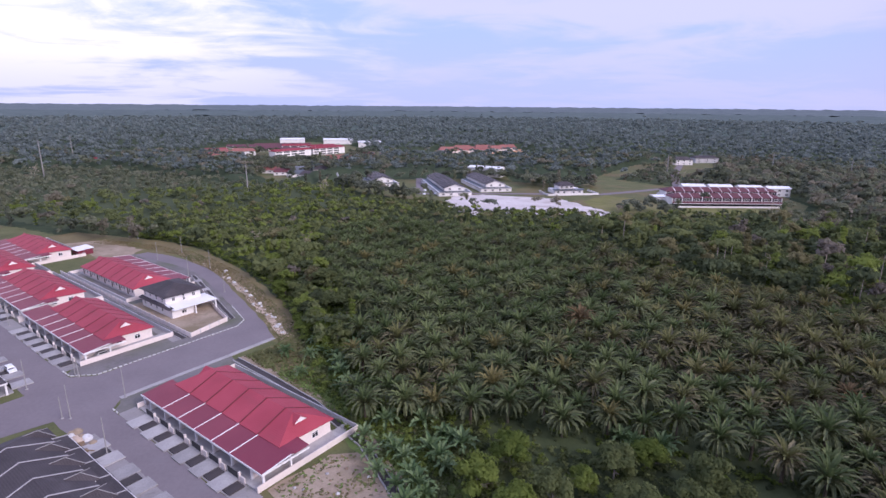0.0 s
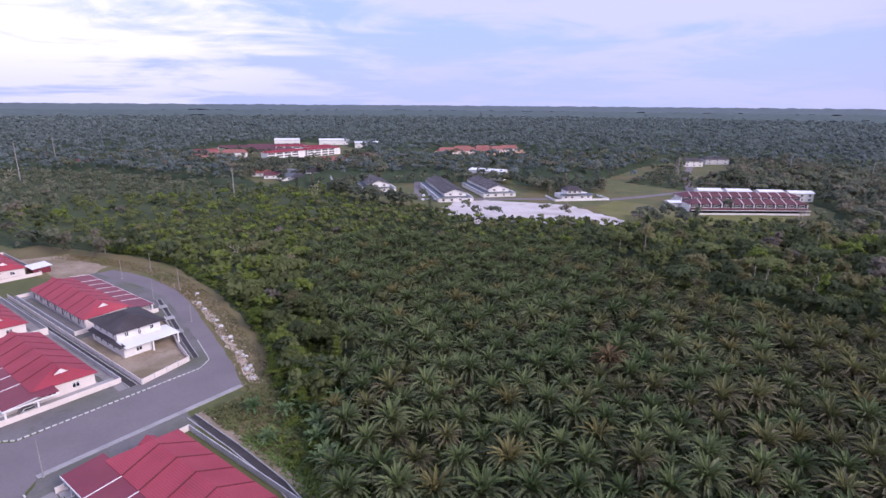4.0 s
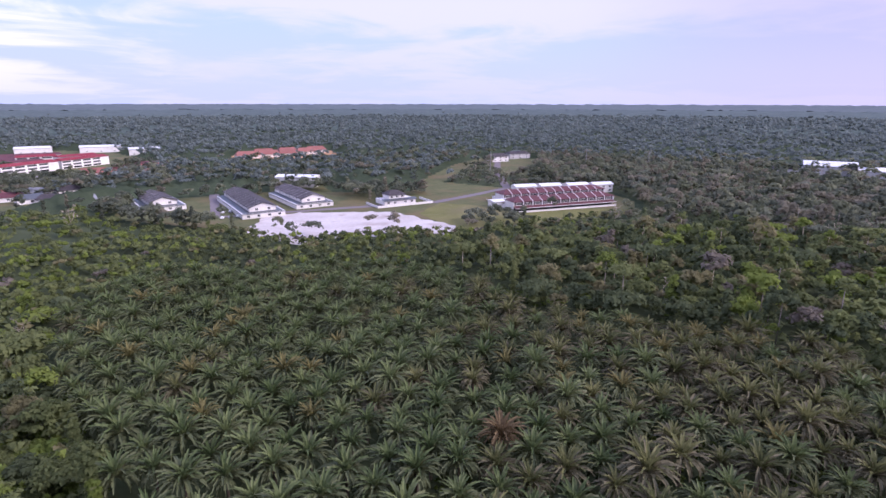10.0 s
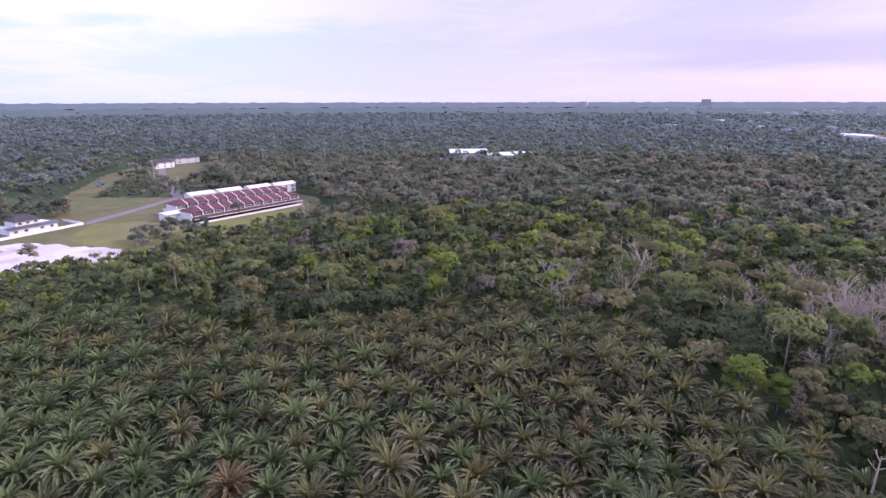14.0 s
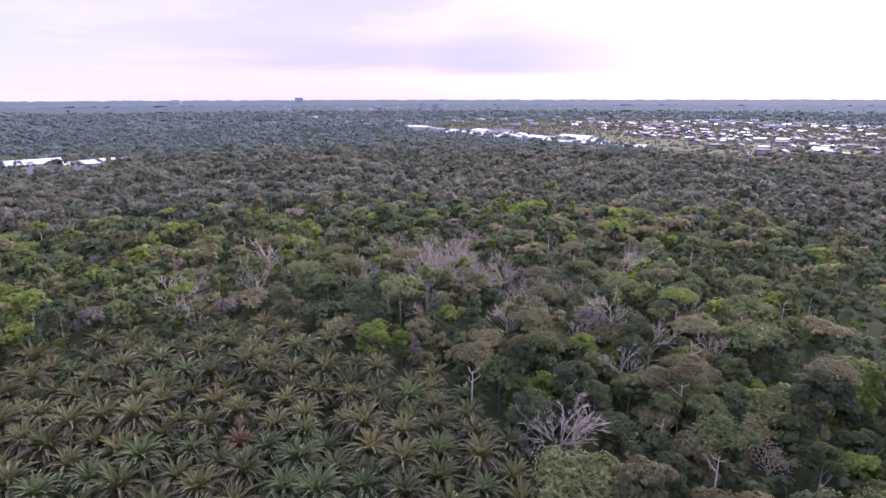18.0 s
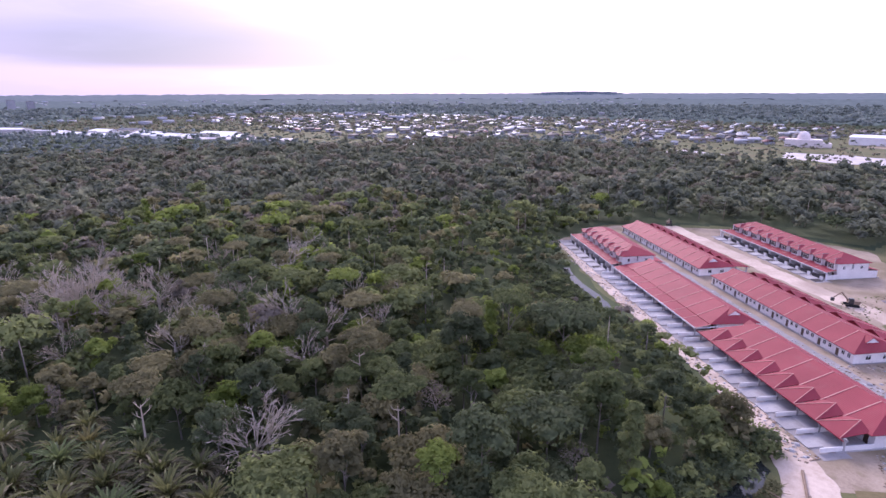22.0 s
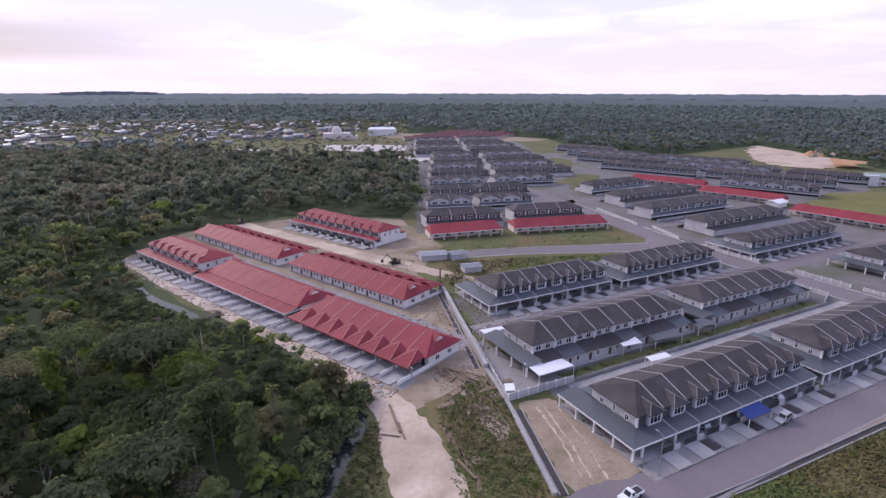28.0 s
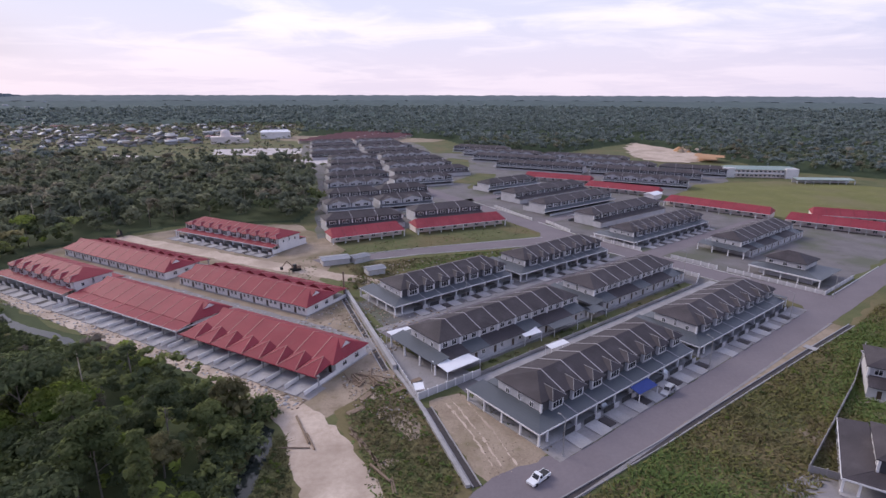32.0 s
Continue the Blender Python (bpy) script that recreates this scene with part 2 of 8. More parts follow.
RED_ROOF = material("red_roof_tiles", (0.290, 0.036, 0.058), (0.440, 0.075, 0.104), 0.12, 4.5, 0.65, courses=("Y", 0.80), by_object=0.12, spots=0.25, spot_scale=0.3, spot_colour=(0.22, 0.06, 0.07))
PALE_RED_ROOF = material("pale_red_roof_tiles", (0.215, 0.022, 0.036), (0.335, 0.048, 0.064), 0.14, 4.5, 0.65, courses=("Y", 0.80), by_object=0.12, spots=0.25, spot_scale=0.3, spot_colour=(0.26, 0.09, 0.09))
MAROON_ROOF = material("maroon_porch_roof", (0.181, 0.029, 0.053), (0.242, 0.048, 0.072), 0.12, 1.4, 0.5, courses=("X", 0.55), by_object=0.1)
OLD_RED_ROOF = material("weathered_maroon_roof", (0.10, 0.032, 0.040), (0.155, 0.055, 0.062), 0.14, 1.4, 0.6, courses=("Y", 0.80), by_object=0.15)
GREY_ROOF = material("grey_roof_tiles", (0.040, 0.032, 0.035), (0.098, 0.082, 0.087), 0.14, 4.5, 0.7, courses=("Y", 0.80), by_object=0.12, spots=0.25, spot_scale=0.3, spot_colour=(0.16, 0.145, 0.15))
BLUE_ROOF = material("blue_grey_metal_roof", (0.072, 0.080, 0.093), (0.112, 0.121, 0.136), 0.1, 1.4, 0.42, courses=("X", 0.55), by_object=0.12, spec=0.5)
WHITE_METAL = material("white_metal_sheet", (0.74, 0.73, 0.76), (0.86, 0.85, 0.88), 0.2, 2.0, 0.4, spec=0.5)
BLUE_METAL = material("blue_canvas", (0.02, 0.035, 0.17), (0.03, 0.06, 0.25), 0.5, 4.0, 0.6)
RIB_RED = material("dark_red_ridge_cap", (0.13, 0.02, 0.028), (0.18, 0.034, 0.04), 1.0, 5.0, 0.6)
RIB_PALE = material("pale_mortar_cap", (0.330, 0.310, 0.320), (0.470, 0.445, 0.460), 1.0, 5.0, 0.8)
PINK_CAP = material("pale_red_ridge_cap", (0.400, 0.170, 0.155), (0.540, 0.270, 0.235), 1.0, 5.0, 0.7)
TRIM = material("white_trim", (0.70, 0.68, 0.69), (0.82, 0.79, 0.80), 0.7, 5.0, 0.7, spots=0.2)
GLASS = material("dark_window_glass", (0.012, 0.013, 0.017), (0.030, 0.032, 0.040), 0.8, 4.0, 0.12, spec=0.6)
DOOR = material("dark_wood_door", (0.06, 0.04, 0.03), (0.10, 0.07, 0.05), 0.8, 5.0, 0.6)
IRON = material("dark_iron", (0.03, 0.03, 0.033), (0.06, 0.058, 0.06), 1.0, 6.0, 0.6)
POLE = material("grey_pole", (0.24, 0.23, 0.23), (0.36, 0.345, 0.34), 1.0, 6.0, 0.7)
RUBBER = material("black_rubber", (0.015, 0.015, 0.016), (0.03, 0.03, 0.03), 2.0, 9.0, 0.8)
CAR_WHITE = material("white_car_paint", (0.72, 0.72, 0.74), (0.80, 0.80, 0.82), 1.0, 6.0, 0.3, spec=0.5)
CAR_GREY = material("silver_car_paint", (0.36, 0.36, 0.38), (0.46, 0.46, 0.48), 1.0, 6.0, 0.3, metal=0.4, spec=0.5)
TIMBER = material("weathered_timber", (0.17, 0.12, 0.085), (0.30, 0.22, 0.16), 0.8, 6.0, 0.8)
GREEN_METAL = material("pale_green_roof", (0.26, 0.33, 0.30), (0.36, 0.42, 0.39), 0.1, 1.2, 0.5, courses=("X", 0.5))

# foliage: one material a kind of tree; the far copies are tinted for haze
PALM_LEAF = material("oil_palm_fronds", (0.084, 0.100, 0.047), (0.158, 0.176, 0.085), 0.10, 0.9, 0.5, by_object=0.42, by_island=0.20, spec=0.2, leafy=0.25)
PALM_YOUNG = material("young_palm_fronds", (0.086, 0.120, 0.045), (0.176, 0.212, 0.086), 0.10, 0.9, 0.5, by_object=0.42, by_island=0.20, spec=0.2, leafy=0.35)
PALM_OLD = material("browning_palm_fronds", (0.100, 0.092, 0.052), (0.172, 0.154, 0.088), 0.10, 0.9, 0.55, by_object=0.42, by_island=0.20, spec=0.2, leafy=0.25)
PALM_OLIVE = material("olive_palm_fronds", (0.098, 0.108, 0.042), (0.195, 0.194, 0.078), 0.10, 0.9, 0.5, by_object=0.42, by_island=0.20, spec=0.2, leafy=0.35)
PALM_YELLOW = material("yellowing_palm_fronds", (0.140, 0.128, 0.048), (0.240, 0.210, 0.085), 0.3, 1.2, 0.55, by_object=0.3, by_island=0.3, spec=0.2, leafy=0.35)
PALM_DRY = material("dry_palm_fronds", (0.134, 0.093, 0.047), (0.217, 0.158, 0.086), 0.3, 1.2, 0.7, by_object=0.3, spec=0.2, leafy=0.3)
BANANA = material("banana_leaves", (0.083, 0.138, 0.055), (0.187, 0.253, 0.121), 0.4, 1.5, 0.45, by_object=0.3, by_island=0.25, spec=0.2, leafy=0.3)
LEAF_DARK = material("dark_green_leaves", (0.068, 0.086, 0.044), (0.148, 0.178, 0.092), 0.35, 2.6, 0.7, 0.2, 3.0, by_object=0.25, by_island=0.14, spec=0.12, leafy=0.58)
LEAF_MID = material("mid_green_leaves", (0.100, 0.125, 0.052), (0.225, 0.254, 0.106), 0.35, 2.6, 0.7, 0.2, 3.0, by_object=0.3, by_island=0.14, spec=0.12, leafy=0.58)
LEAF_OLIVE = material("olive_leaves", (0.145, 0.138, 0.072), (0.290, 0.268, 0.142), 0.35, 2.6, 0.7, 0.2, 3.0, by_object=0.3, by_island=0.14, spec=0.12, leafy=0.58)
LEAF_BRIGHT = material("bright_green_leaves", (0.130, 0.175, 0.040), (0.262, 0.318, 0.082), 0.35, 2.6, 0.7, 0.2, 3.0, by_object=0.35, by_island=0.14, spec=0.12, leafy=0.58)
LEAF_BROWN = material("sparse_brown_leaves", (0.165, 0.143, 0.116), (0.270, 0.236, 0.198), 0.35, 2.6, 0.7, 0.2, 3.0, by_object=0.3, by_island=0.14, spec=0.12, leafy=0.58)
BARK = material("grey_bark", (0.15, 0.125, 0.105), (0.27, 0.235, 0.21), 0.7, 5.0, 0.9, by_object=0.3)
PALE_BARK = material("pale_dead_wood", (0.320, 0.265, 0.210), (0.480, 0.410, 0.330), 0.7, 5.0, 0.9, by_object=0.2)
PALM_TRUNK = material("palm_trunk", (0.07, 0.055, 0.042), (0.13, 0.105, 0.08), 1.0, 5.0, 0.95, 0.6, 4.0)
# distance haze put into the colour: each ring paler and bluer than the last
HAZE_PLAIN = [material("haze_tinted_far_canopy", (r * 0.82, g * 0.82, b * 0.84), (r * 1.18, g * 1.18, b * 1.16), 0.012, 0.09, 0.9, spec=0.02)
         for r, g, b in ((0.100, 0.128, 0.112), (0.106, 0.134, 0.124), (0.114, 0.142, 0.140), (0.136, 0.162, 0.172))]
# darkened so the sheet reads as shade between the far crowns
WOODS_SHADE = material("shade_dark_canopy_sheet", (0.036, 0.050, 0.030), (0.078, 0.098, 0.060), 0.02, 0.22, 0.95, spec=0.02)
PALM_RIB = material("pale_palm_midribs", (0.190, 0.179, 0.079), (0.296, 0.274, 0.137), 0.3, 2.0, 0.6, by_object=0.3)
# leaf colours again, paled and blued to stand in for distance haze
HAZED_DARK = material("hazed_dark_leaves", (0.130, 0.148, 0.108), (0.225, 0.243, 0.180), 0.03, 0.4, 0.7, by_island=0.12, spec=0.05, leafy=0.58)
HAZED_MID = material("hazed_green_leaves", (0.165, 0.183, 0.116), (0.292, 0.304, 0.208), 0.03, 0.4, 0.7, by_island=0.12, spec=0.05, leafy=0.58)
HAZED_OLIVE = material("hazed_olive_leaves", (0.205, 0.190, 0.140), (0.325, 0.296, 0.225), 0.03, 0.4, 0.7, by_island=0.12, spec=0.05, leafy=0.58)
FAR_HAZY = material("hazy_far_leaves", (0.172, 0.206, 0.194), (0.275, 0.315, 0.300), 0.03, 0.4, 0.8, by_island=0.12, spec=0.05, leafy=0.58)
PAVING = material("worn_paving", (0.224, 0.206, 0.207), (0.325, 0.299, 0.297), 0.25, 2.5, 0.9, 0.2, 6.0, spots=0.5, spot_scale=0.5, spot_colour=(0.13, 0.125, 0.11))
YARD = material("worn_grey_yards", (0.135, 0.122, 0.124), (0.215, 0.196, 0.194), 0.12, 1.4, 0.9, 0.2, 6.0, third=(0.115, 0.120, 0.080), spots=0.5, spot_scale=0.3, spot_colour=(0.10, 0.10, 0.075))
FIELD = material("yellow_green_turf", (0.110, 0.115, 0.034), (0.200, 0.190, 0.062), 0.05, 0.8, 0.95, 0.4, 3.0, third=(0.175, 0.150, 0.075), spots=0.4, spot_scale=0.2, spot_colour=(0.22, 0.19, 0.11))
TERRACOTTA = material("terracotta_roof", (0.225, 0.088, 0.078), (0.330, 0.140, 0.118), 0.14, 1.4, 0.7, by_object=0.2)
TOWN_WALL = material("dull_town_walls", (0.260, 0.260, 0.285), (0.400, 0.400, 0.430), 0.05, 0.5, 0.8, by_object=0.5, by_island=0.6)
TIN_ROOF = material("old_tin_roof", (0.220, 0.225, 0.250), (0.360, 0.365, 0.400), 0.4, 2.5, 0.5, courses=("X", 0.6), by_object=0.3, spots=0.4, spot_scale=0.8)
ROAD_FAR = material("pale_road", (0.27, 0.25, 0.24), (0.36, 0.335, 0.32), 0.1, 1.0, 0.9)

# ---- building tools ----
import itertools

from mathutils.geometry import delaunay_2d_cdt


class Geo:
    """Collects boxes, slabs and tubes for one part's mesh."""

    def __init__(self):
        self.v, self.f, self.m = [], [], []

    def add(self, verts, faces, mi=0):
        k = len(self.v)
        self.v += [tuple(p) for p in verts]
        self.f += [tuple(k + i for i in f) for f in faces]
        self.m += [mi] * len(faces)
        return self

    def box(self, x0, x1, y0, y1, z0, z1, mi=0):
        return self.add([(x0, y0, z0), (x1, y0, z0), (x1, y1, z0), (x0, y1, z0), (x0, y0, z1), (x1, y0, z1), (x1, y1, z1), (x0, y1, z1)],
                        [(3, 2, 1, 0), (4, 5, 6, 7), (0, 1, 5, 4), (1, 2, 6, 5), (2, 3, 7, 6), (3, 0, 4, 7)], mi)

    def slab(self, pts, t=0.15, mi=0):
        """A plate: the polygon pts (counter-clockwise from above) and its copy t metres below."""
        n = len(pts)
        low = [(x, y, z - t) for x, y, z in pts]
        return self.add(list(pts) + low, [tuple(range(n)), tuple(range(2 * n - 1, n - 1, -1))] + [(i, n + i, n + (i + 1) % n, (i + 1) % n) for i in range(n)], mi)

    def tube(self, p, q, r0, r1=None, n=6, mi=0):
        p, q = Vector(p), Vector(q)
        r1 = r0 if r1 is None else r1
        d = (q - p).normalized()
        a = d.orthogonal().normalized()
        b = d.cross(a)
        ring = [(math.cos(2 * math.pi * i / n), math.sin(2 * math.pi * i / n)) for i in range(n)]
        vs = [p + (a * c + b * s) * r0 for c, s in ring] + [q + (a * c + b * s) * r1 for c, s in ring]
        return self.add(vs, [(i, (i + 1) % n, n + (i + 1) % n, n + i) for i in range(n)] + [tuple(range(n - 1, -1, -1)), tuple(range(n, 2 * n))], mi)

    def mesh(self, name, *mats):
        me = bpy.data.meshes.new(name)
        me.from_pydata(self.v, [], self.f)
        for m in mats:
            me.materials.append(m)
        if any(self.m):
            me.polygons.foreach_set("material_index", self.m)
        me.update()
        return me


def thing(name, x=0, y=0, z=0, rz=0, label="", category="", group="", kind=""):
    ob = new(name)
    ob.empty_display_size = 0.5
    ob.matrix_basis = pose(x, y, z, 0, 0, rz)
    return tagged(ob, label, category, group, kind)


def part(name, geo, mat, parent, label="", at=None, rz=0.0):
    """One mesh under a thing or a part; geo is a Geo or a mesh that several parts share."""
    me = geo.mesh(name, *(mat if isinstance(mat, tuple) else (mat,))) if isinstance(geo, Geo) else geo
    ob = new(name, me)
    ob.parent = parent
    if at is not None:
        ob.matrix_basis = pose(*at, 0, 0, rz)
    return tagged(ob, label)


def solo(name, geo, mat, label="", category="", kind="", group="", at=None, rz=0.0):
    ob = new(name, geo.mesh(name, *(mat if isinstance(mat, tuple) else (mat,))) if isinstance(geo, Geo) else geo)
    if at is not None:
        ob.matrix_basis = pose(*at, 0, 0, rz)
    return tagged(ob, label, category, group, kind)


def inside(poly, x, y):
    """Which of the places x, y (arrays) lie inside the polygon."""
    hit = np.zeros(np.shape(x), bool)
    px, py = np.array(poly, float).T
    j = len(px) - 1
    for i in range(len(px)):
        cross = (py[i] > y) != (py[j] > y)
        with np.errstate(divide="ignore", invalid="ignore"):
            hit ^= cross & (x < (px[j] - px[i]) * (y - py[i]) / (py[j] - py[i]) + px[i])
        j = i
    return hit


def ragged(pts, step=4.0, amount=0.8, seed=1):
    """The polygon with its edges broken up into short uneven pieces."""
    rnd = random.Random(seed)
    out = []
    for (x0, y0), (x1, y1) in zip(pts, pts[1:] + pts[:1]):
        d = math.hypot(x1 - x0, y1 - y0)
        n = max(1, int(d / step))
        for i in range(n):
            f = i / n
            a = amount if i else 0
            out.append((x0 + (x1 - x0) * f + rnd.uniform(-a, a), y0 + (y1 - y0) * f + rnd.uniform(-a, a)))
    return out


LAYERS = itertools.count()


def patch(name, pts, z, mat, label, category, rough=0.8, step=4.0, seed=1):
    """A level piece of ground cover with a ragged edge."""
    pts = ragged(pts, step, rough, seed) if rough else pts
    z += 0.0002 * next(LAYERS)
    vs, _, fs, *_ = delaunay_2d_cdt([Vector(p) for p in pts], [], [list(range(len(pts)))], 1, 0.01)
    tris = []
    for f in fs:
        p = [vs[i] for i in f]
        area = (p[1] - p[0]).cross(p[2] - p[0])
        tris.append(tuple(f) if area > 0 else tuple(reversed(f)))
    me = bpy.data.meshes.new(name)
    me.from_pydata([(v.x, v.y, z) for v in vs], [], tris)
    me.materials.append(mat)
    return tagged(new(name, me), label, category, kind="structure")


def frame_of(x0, y0, degrees_):
    """Turns local (along, back) into world places for a row of houses."""
    c, s = math.cos(radians(degrees_)), math.sin(radians(degrees_))
    return lambda u, v: (x0 + u * c - v * s, y0 + u * s + v * c)


def strip(pts, w0, w1=None):
    """Corners of a band along a line of places, w0 to its right and w1 to its left."""
    w1 = w0 if w1 is None else w1
    left, right = [], []
    for i, (x, y) in enumerate(pts):
        x0, y0 = pts[max(i - 1, 0)]
        x1, y1 = pts[min(i + 1, len(pts) - 1)]
        d = math.hypot(x1 - x0, y1 - y0)
        nx, ny = -(y1 - y0) / d, (x1 - x0) / d
        left.append((x + nx * w1, y + ny * w1))
        right.append((x - nx * w0, y - ny * w0))
    return right + left[::-1]


A = frame_of(0, 0, -37.1)         # streets of the finished red estate: along, back
B = frame_of(-25.7, -14.4, -145.5)  # grey two-storey estate
C = frame_of(148.7, -121.0, 147.5)  # red estate under construction
L = frame_of(35.0, -169.0, -159.0)  # far grey streets
A_TURN, B_TURN, C_TURN, L_TURN = -37.1, -145.5, 147.5, -159.0

# ---- ground ----
PALMS = [(-21, 101), (-24, 124), (-24, 160), (-45, 205), (-58, 255), (-40, 300), (5, 285), (50, 279), (80, 252), (80, 216), (97, 203),
         (118, 185), (142, 161), (150, 120), (142, 100), (128, 92), (114, 66), (90, 60), (72, 60), (70, 78), (52, 94), (31, 100), (8, 102)]
ESTATE = [(160, -118), (102, -77), (79, -64), (52, -47), (38, -34), (33, -22), (34, 0), (30, 40), (8, 68), (6, 98), (-21, 101), (-28, 124),
          (-44, 150), (-58, 178), (-86, 217), (-140, 246), (-187, 272), (-300, 325), (-520, 330), (-520, -260), (-420, -330), (-340, -400),
          (-345, -500), (-320, -690), (-180, -560), (-90, -600), (-60, -760), (100, -880), (330, -720), (250, -560), (96, -455), (56, -268),
          (60, -217), (118, -214), (140, -195), (164, -168)]
SITE = [(-78, 440), (-10, 385), (20, 345), (70, 348), (100, 326), (140, 336), (235, 346), (262, 380), (272, 432), (205, 472), (168, 520),
        (250, 640), (345, 690), (290, 705), (230, 650), (150, 535), (125, 482), (66, 498), (62, 560), (22, 560), (18, 515), (-78, 506)]
TOWN = [(560, -250), (780, -190), (900, -140), (1080, 60), (1200, 110), (1700, -100), (1700, -700), (1000, -1000), (500, -1150), (220, -1150), (180, -860),
        (170, -670), (60, -560), (50, -460), (92, -432), (330, -455), (350, -530), (420, -560), (560, -470)]
REDTOWN = [(-345, 730), (-230, 650), (-200, 560), (-150, 480), (-110, 600), (-75, 760), (-110, 830), (-170, 960), (-250, 1010), (-350, 900)]

RISE = [(246, 530), (262, 526), (312, 600), (352, 672), (300, 694), (276, 655), (240, 566)]
HAMLET = [(-20, 738), (60, 748), (128, 790), (125, 880), (60, 862), (-10, 842)]


def rise(r):
    """The land lifts a little towards the horizon."""
    return 44.0 * np.clip((r - 1300.0) / 3550.0, 0, 1) ** 1.6


def polar_sheet(name, mat, radii, n, height, keep=None, label="", category="", kind="structure", cx=0.0, cy=60.0):
    """A sheet of rings about the place's middle."""
    th = np.linspace(0, 2 * np.pi, n, endpoint=False)
    R, T = np.meshgrid(radii, th, indexing="ij")
    X, Y = cx + R * np.sin(T), cy + R * np.cos(T)
    Z = height(X, Y, R)
    i, j = np.meshgrid(np.arange(len(radii) - 1), np.arange(n), indexing="ij")
    quads = np.stack([i * n + j, i * n + (j + 1) % n, (i + 1) * n + (j + 1) % n, (i + 1) * n + j], -1).reshape(-1, 4)[:, ::-1]
    if keep is not None:
        mx, my = X.ravel()[quads].mean(1), Y.ravel()[quads].mean(1)
        quads = quads[keep(mx, my)]
    me = bpy.data.meshes.new(name)
    me.vertices.add(X.size)
    me.vertices.foreach_set("co", np.stack([X, Y, Z], -1).ravel())
    me.loops.add(quads.size)
    me.loops.foreach_set("vertex_index", quads.ravel().astype(np.int32))
    me.polygons.add(len(quads))
    me.polygons.foreach_set("loop_start", np.arange(0, quads.size, 4, dtype=np.int32))
    me.materials.append(mat)
    me.update(calc_edges=True)
    return tagged(new(name, me), label, category, kind=kind)


polar_sheet("ground", FOREST_FLOOR, np.concatenate([np.linspace(0.5, 500, 40), np.geomspace(520, 4900, 60)]), 180,
            lambda x, y, r: rise(r) - 0.02, label="dark green forest floor and open land", category="ground")

patch("estate_ground", ESTATE, 0.02, GRASS, "rough grass and weeds between the streets of houses", "grass", 2.0, 8)
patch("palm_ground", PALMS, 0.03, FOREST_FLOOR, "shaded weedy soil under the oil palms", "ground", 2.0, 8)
patch("site_ground", SITE, 0.03, GRASS, "open grass round the distant houses", "grass", 2.0, 8)
patch("grassy_rise", RISE, 0.035, GRASS, "open grassy slope below two houses", "grass", 3.0, 8)
patch("red_town_ground", REDTOWN, 0.02, GRASS, "open ground in the distant red-roofed quarter", "ground", 3.0, 15)
patch("hamlet_ground", HAMLET, 0.02, ORANGE_SOIL, "orange earth round the low red houses", "soil", 3.0, 12)
patch("town_ground", TOWN, 0.02, GRASS, "open ground of the distant town", "ground", 6.0, 30)

# finished red estate
patch("road", [A(-420, 32.5), A(-60, 32.5), A(-20, 32.5), A(-20, 42.5), A(-127, 42.5), A(-131.5, 47), A(-131.5, 90), A(-141.5, 94.3), A(-176, 105.5),
               A(-198, 112.5), A(-216, 116.4), A(-234, 116.8), A(-249, 115.2), A(-259, 112.4), A(-259, 106.5), A(-247, 107.4), A(-235, 109.2), A(-222, 110.2), A(-209, 109.2), A(-192, 104.8), A(-177, 100.6), A(-150, 92.5), A(-147.5, 88), A(-147.5, 47), A(-152, 42.5), A(-420, 42.5)],
      0.06, ASPHALT, "grey asphalt street with a side road and bend", "road", 0.25, 4)
patch("road", [A(-150, 32.6), A(-150, 22), A(-147, 0), A(-136, 0), A(-134, 22), A(-132, 32.6)], 0.07, ASPHALT, "grey asphalt side street", "road", 0.2, 5)
patch("dry_plot", [A(-126.5, 77), A(-104, 75.5), A(-96, 76), A(-104, 88), A(-127, 89.5)], 0.05, DRY_GRASS, "brown dry grass plot behind the end of the street", "grass", 1.0, 4)
patch("verge", [A(-115, 86), A(-125, 95), A(-139, 103), A(-153, 110), A(-174, 117), A(-198, 123), A(-220, 127), A(-243, 131), A(-268, 129), A(-296, 120), A(-330, 108), A(-330, 88), A(-268, 90), A(-252, 104), A(-235, 112), A(-216, 114), A(-198, 110), A(-176, 103), A(-141, 92.3), A(-131, 88)],
      0.05, DRY_GRASS, "dry grass verge beside the bend", "grass", 0.8, 4)
patch("bare_yard", [A(-76, 48), A(-50, 44), A(-44, 60), A(-58, 61), A(-71, 66), A(-75, 62)], 0.05, SOIL, "bare trampled soil beside the end house", "soil", 0.8, 3)
patch("bare_yard", [A(-308, 92), A(-262, 94), A(-260, 106), A(-266, 114), A(-300, 108)], 0.056, SOIL, "bare soil at the end of the street", "soil", 1.5, 4)
patch("weedy_bank", [A(-127, 76), A(-93, 73.5), A(-57, 62), A(-50, 60), A(-40, 74), A(-70, 88), A(-100, 95), A(-126, 92)], 0.035, UNDERGROWTH, "green weeds between the drain and the palms", "weeds", 1.0, 4)

# grey estate streets
patch("road", [B(-2, -5.7), B(122, -5.7), B(127, -3), B(129, 4), B(129, 92), B(120, 100), B(60, 125), B(20, 136), B(20, 146), B(62, 135), B(125, 112), B(132, 118), B(146, 205), B(160, 290), B(172, 288), B(158, 200),
       B(143, 105), B(142, 20), B(146, -6), B(260, -6), B(260, -14.2), B(122, -14.2), B(10, -13.9), B(-6, -13.2)],
      0.06, ASPHALT, "grey asphalt street in front of the terraces", "road", 0.2, 5)
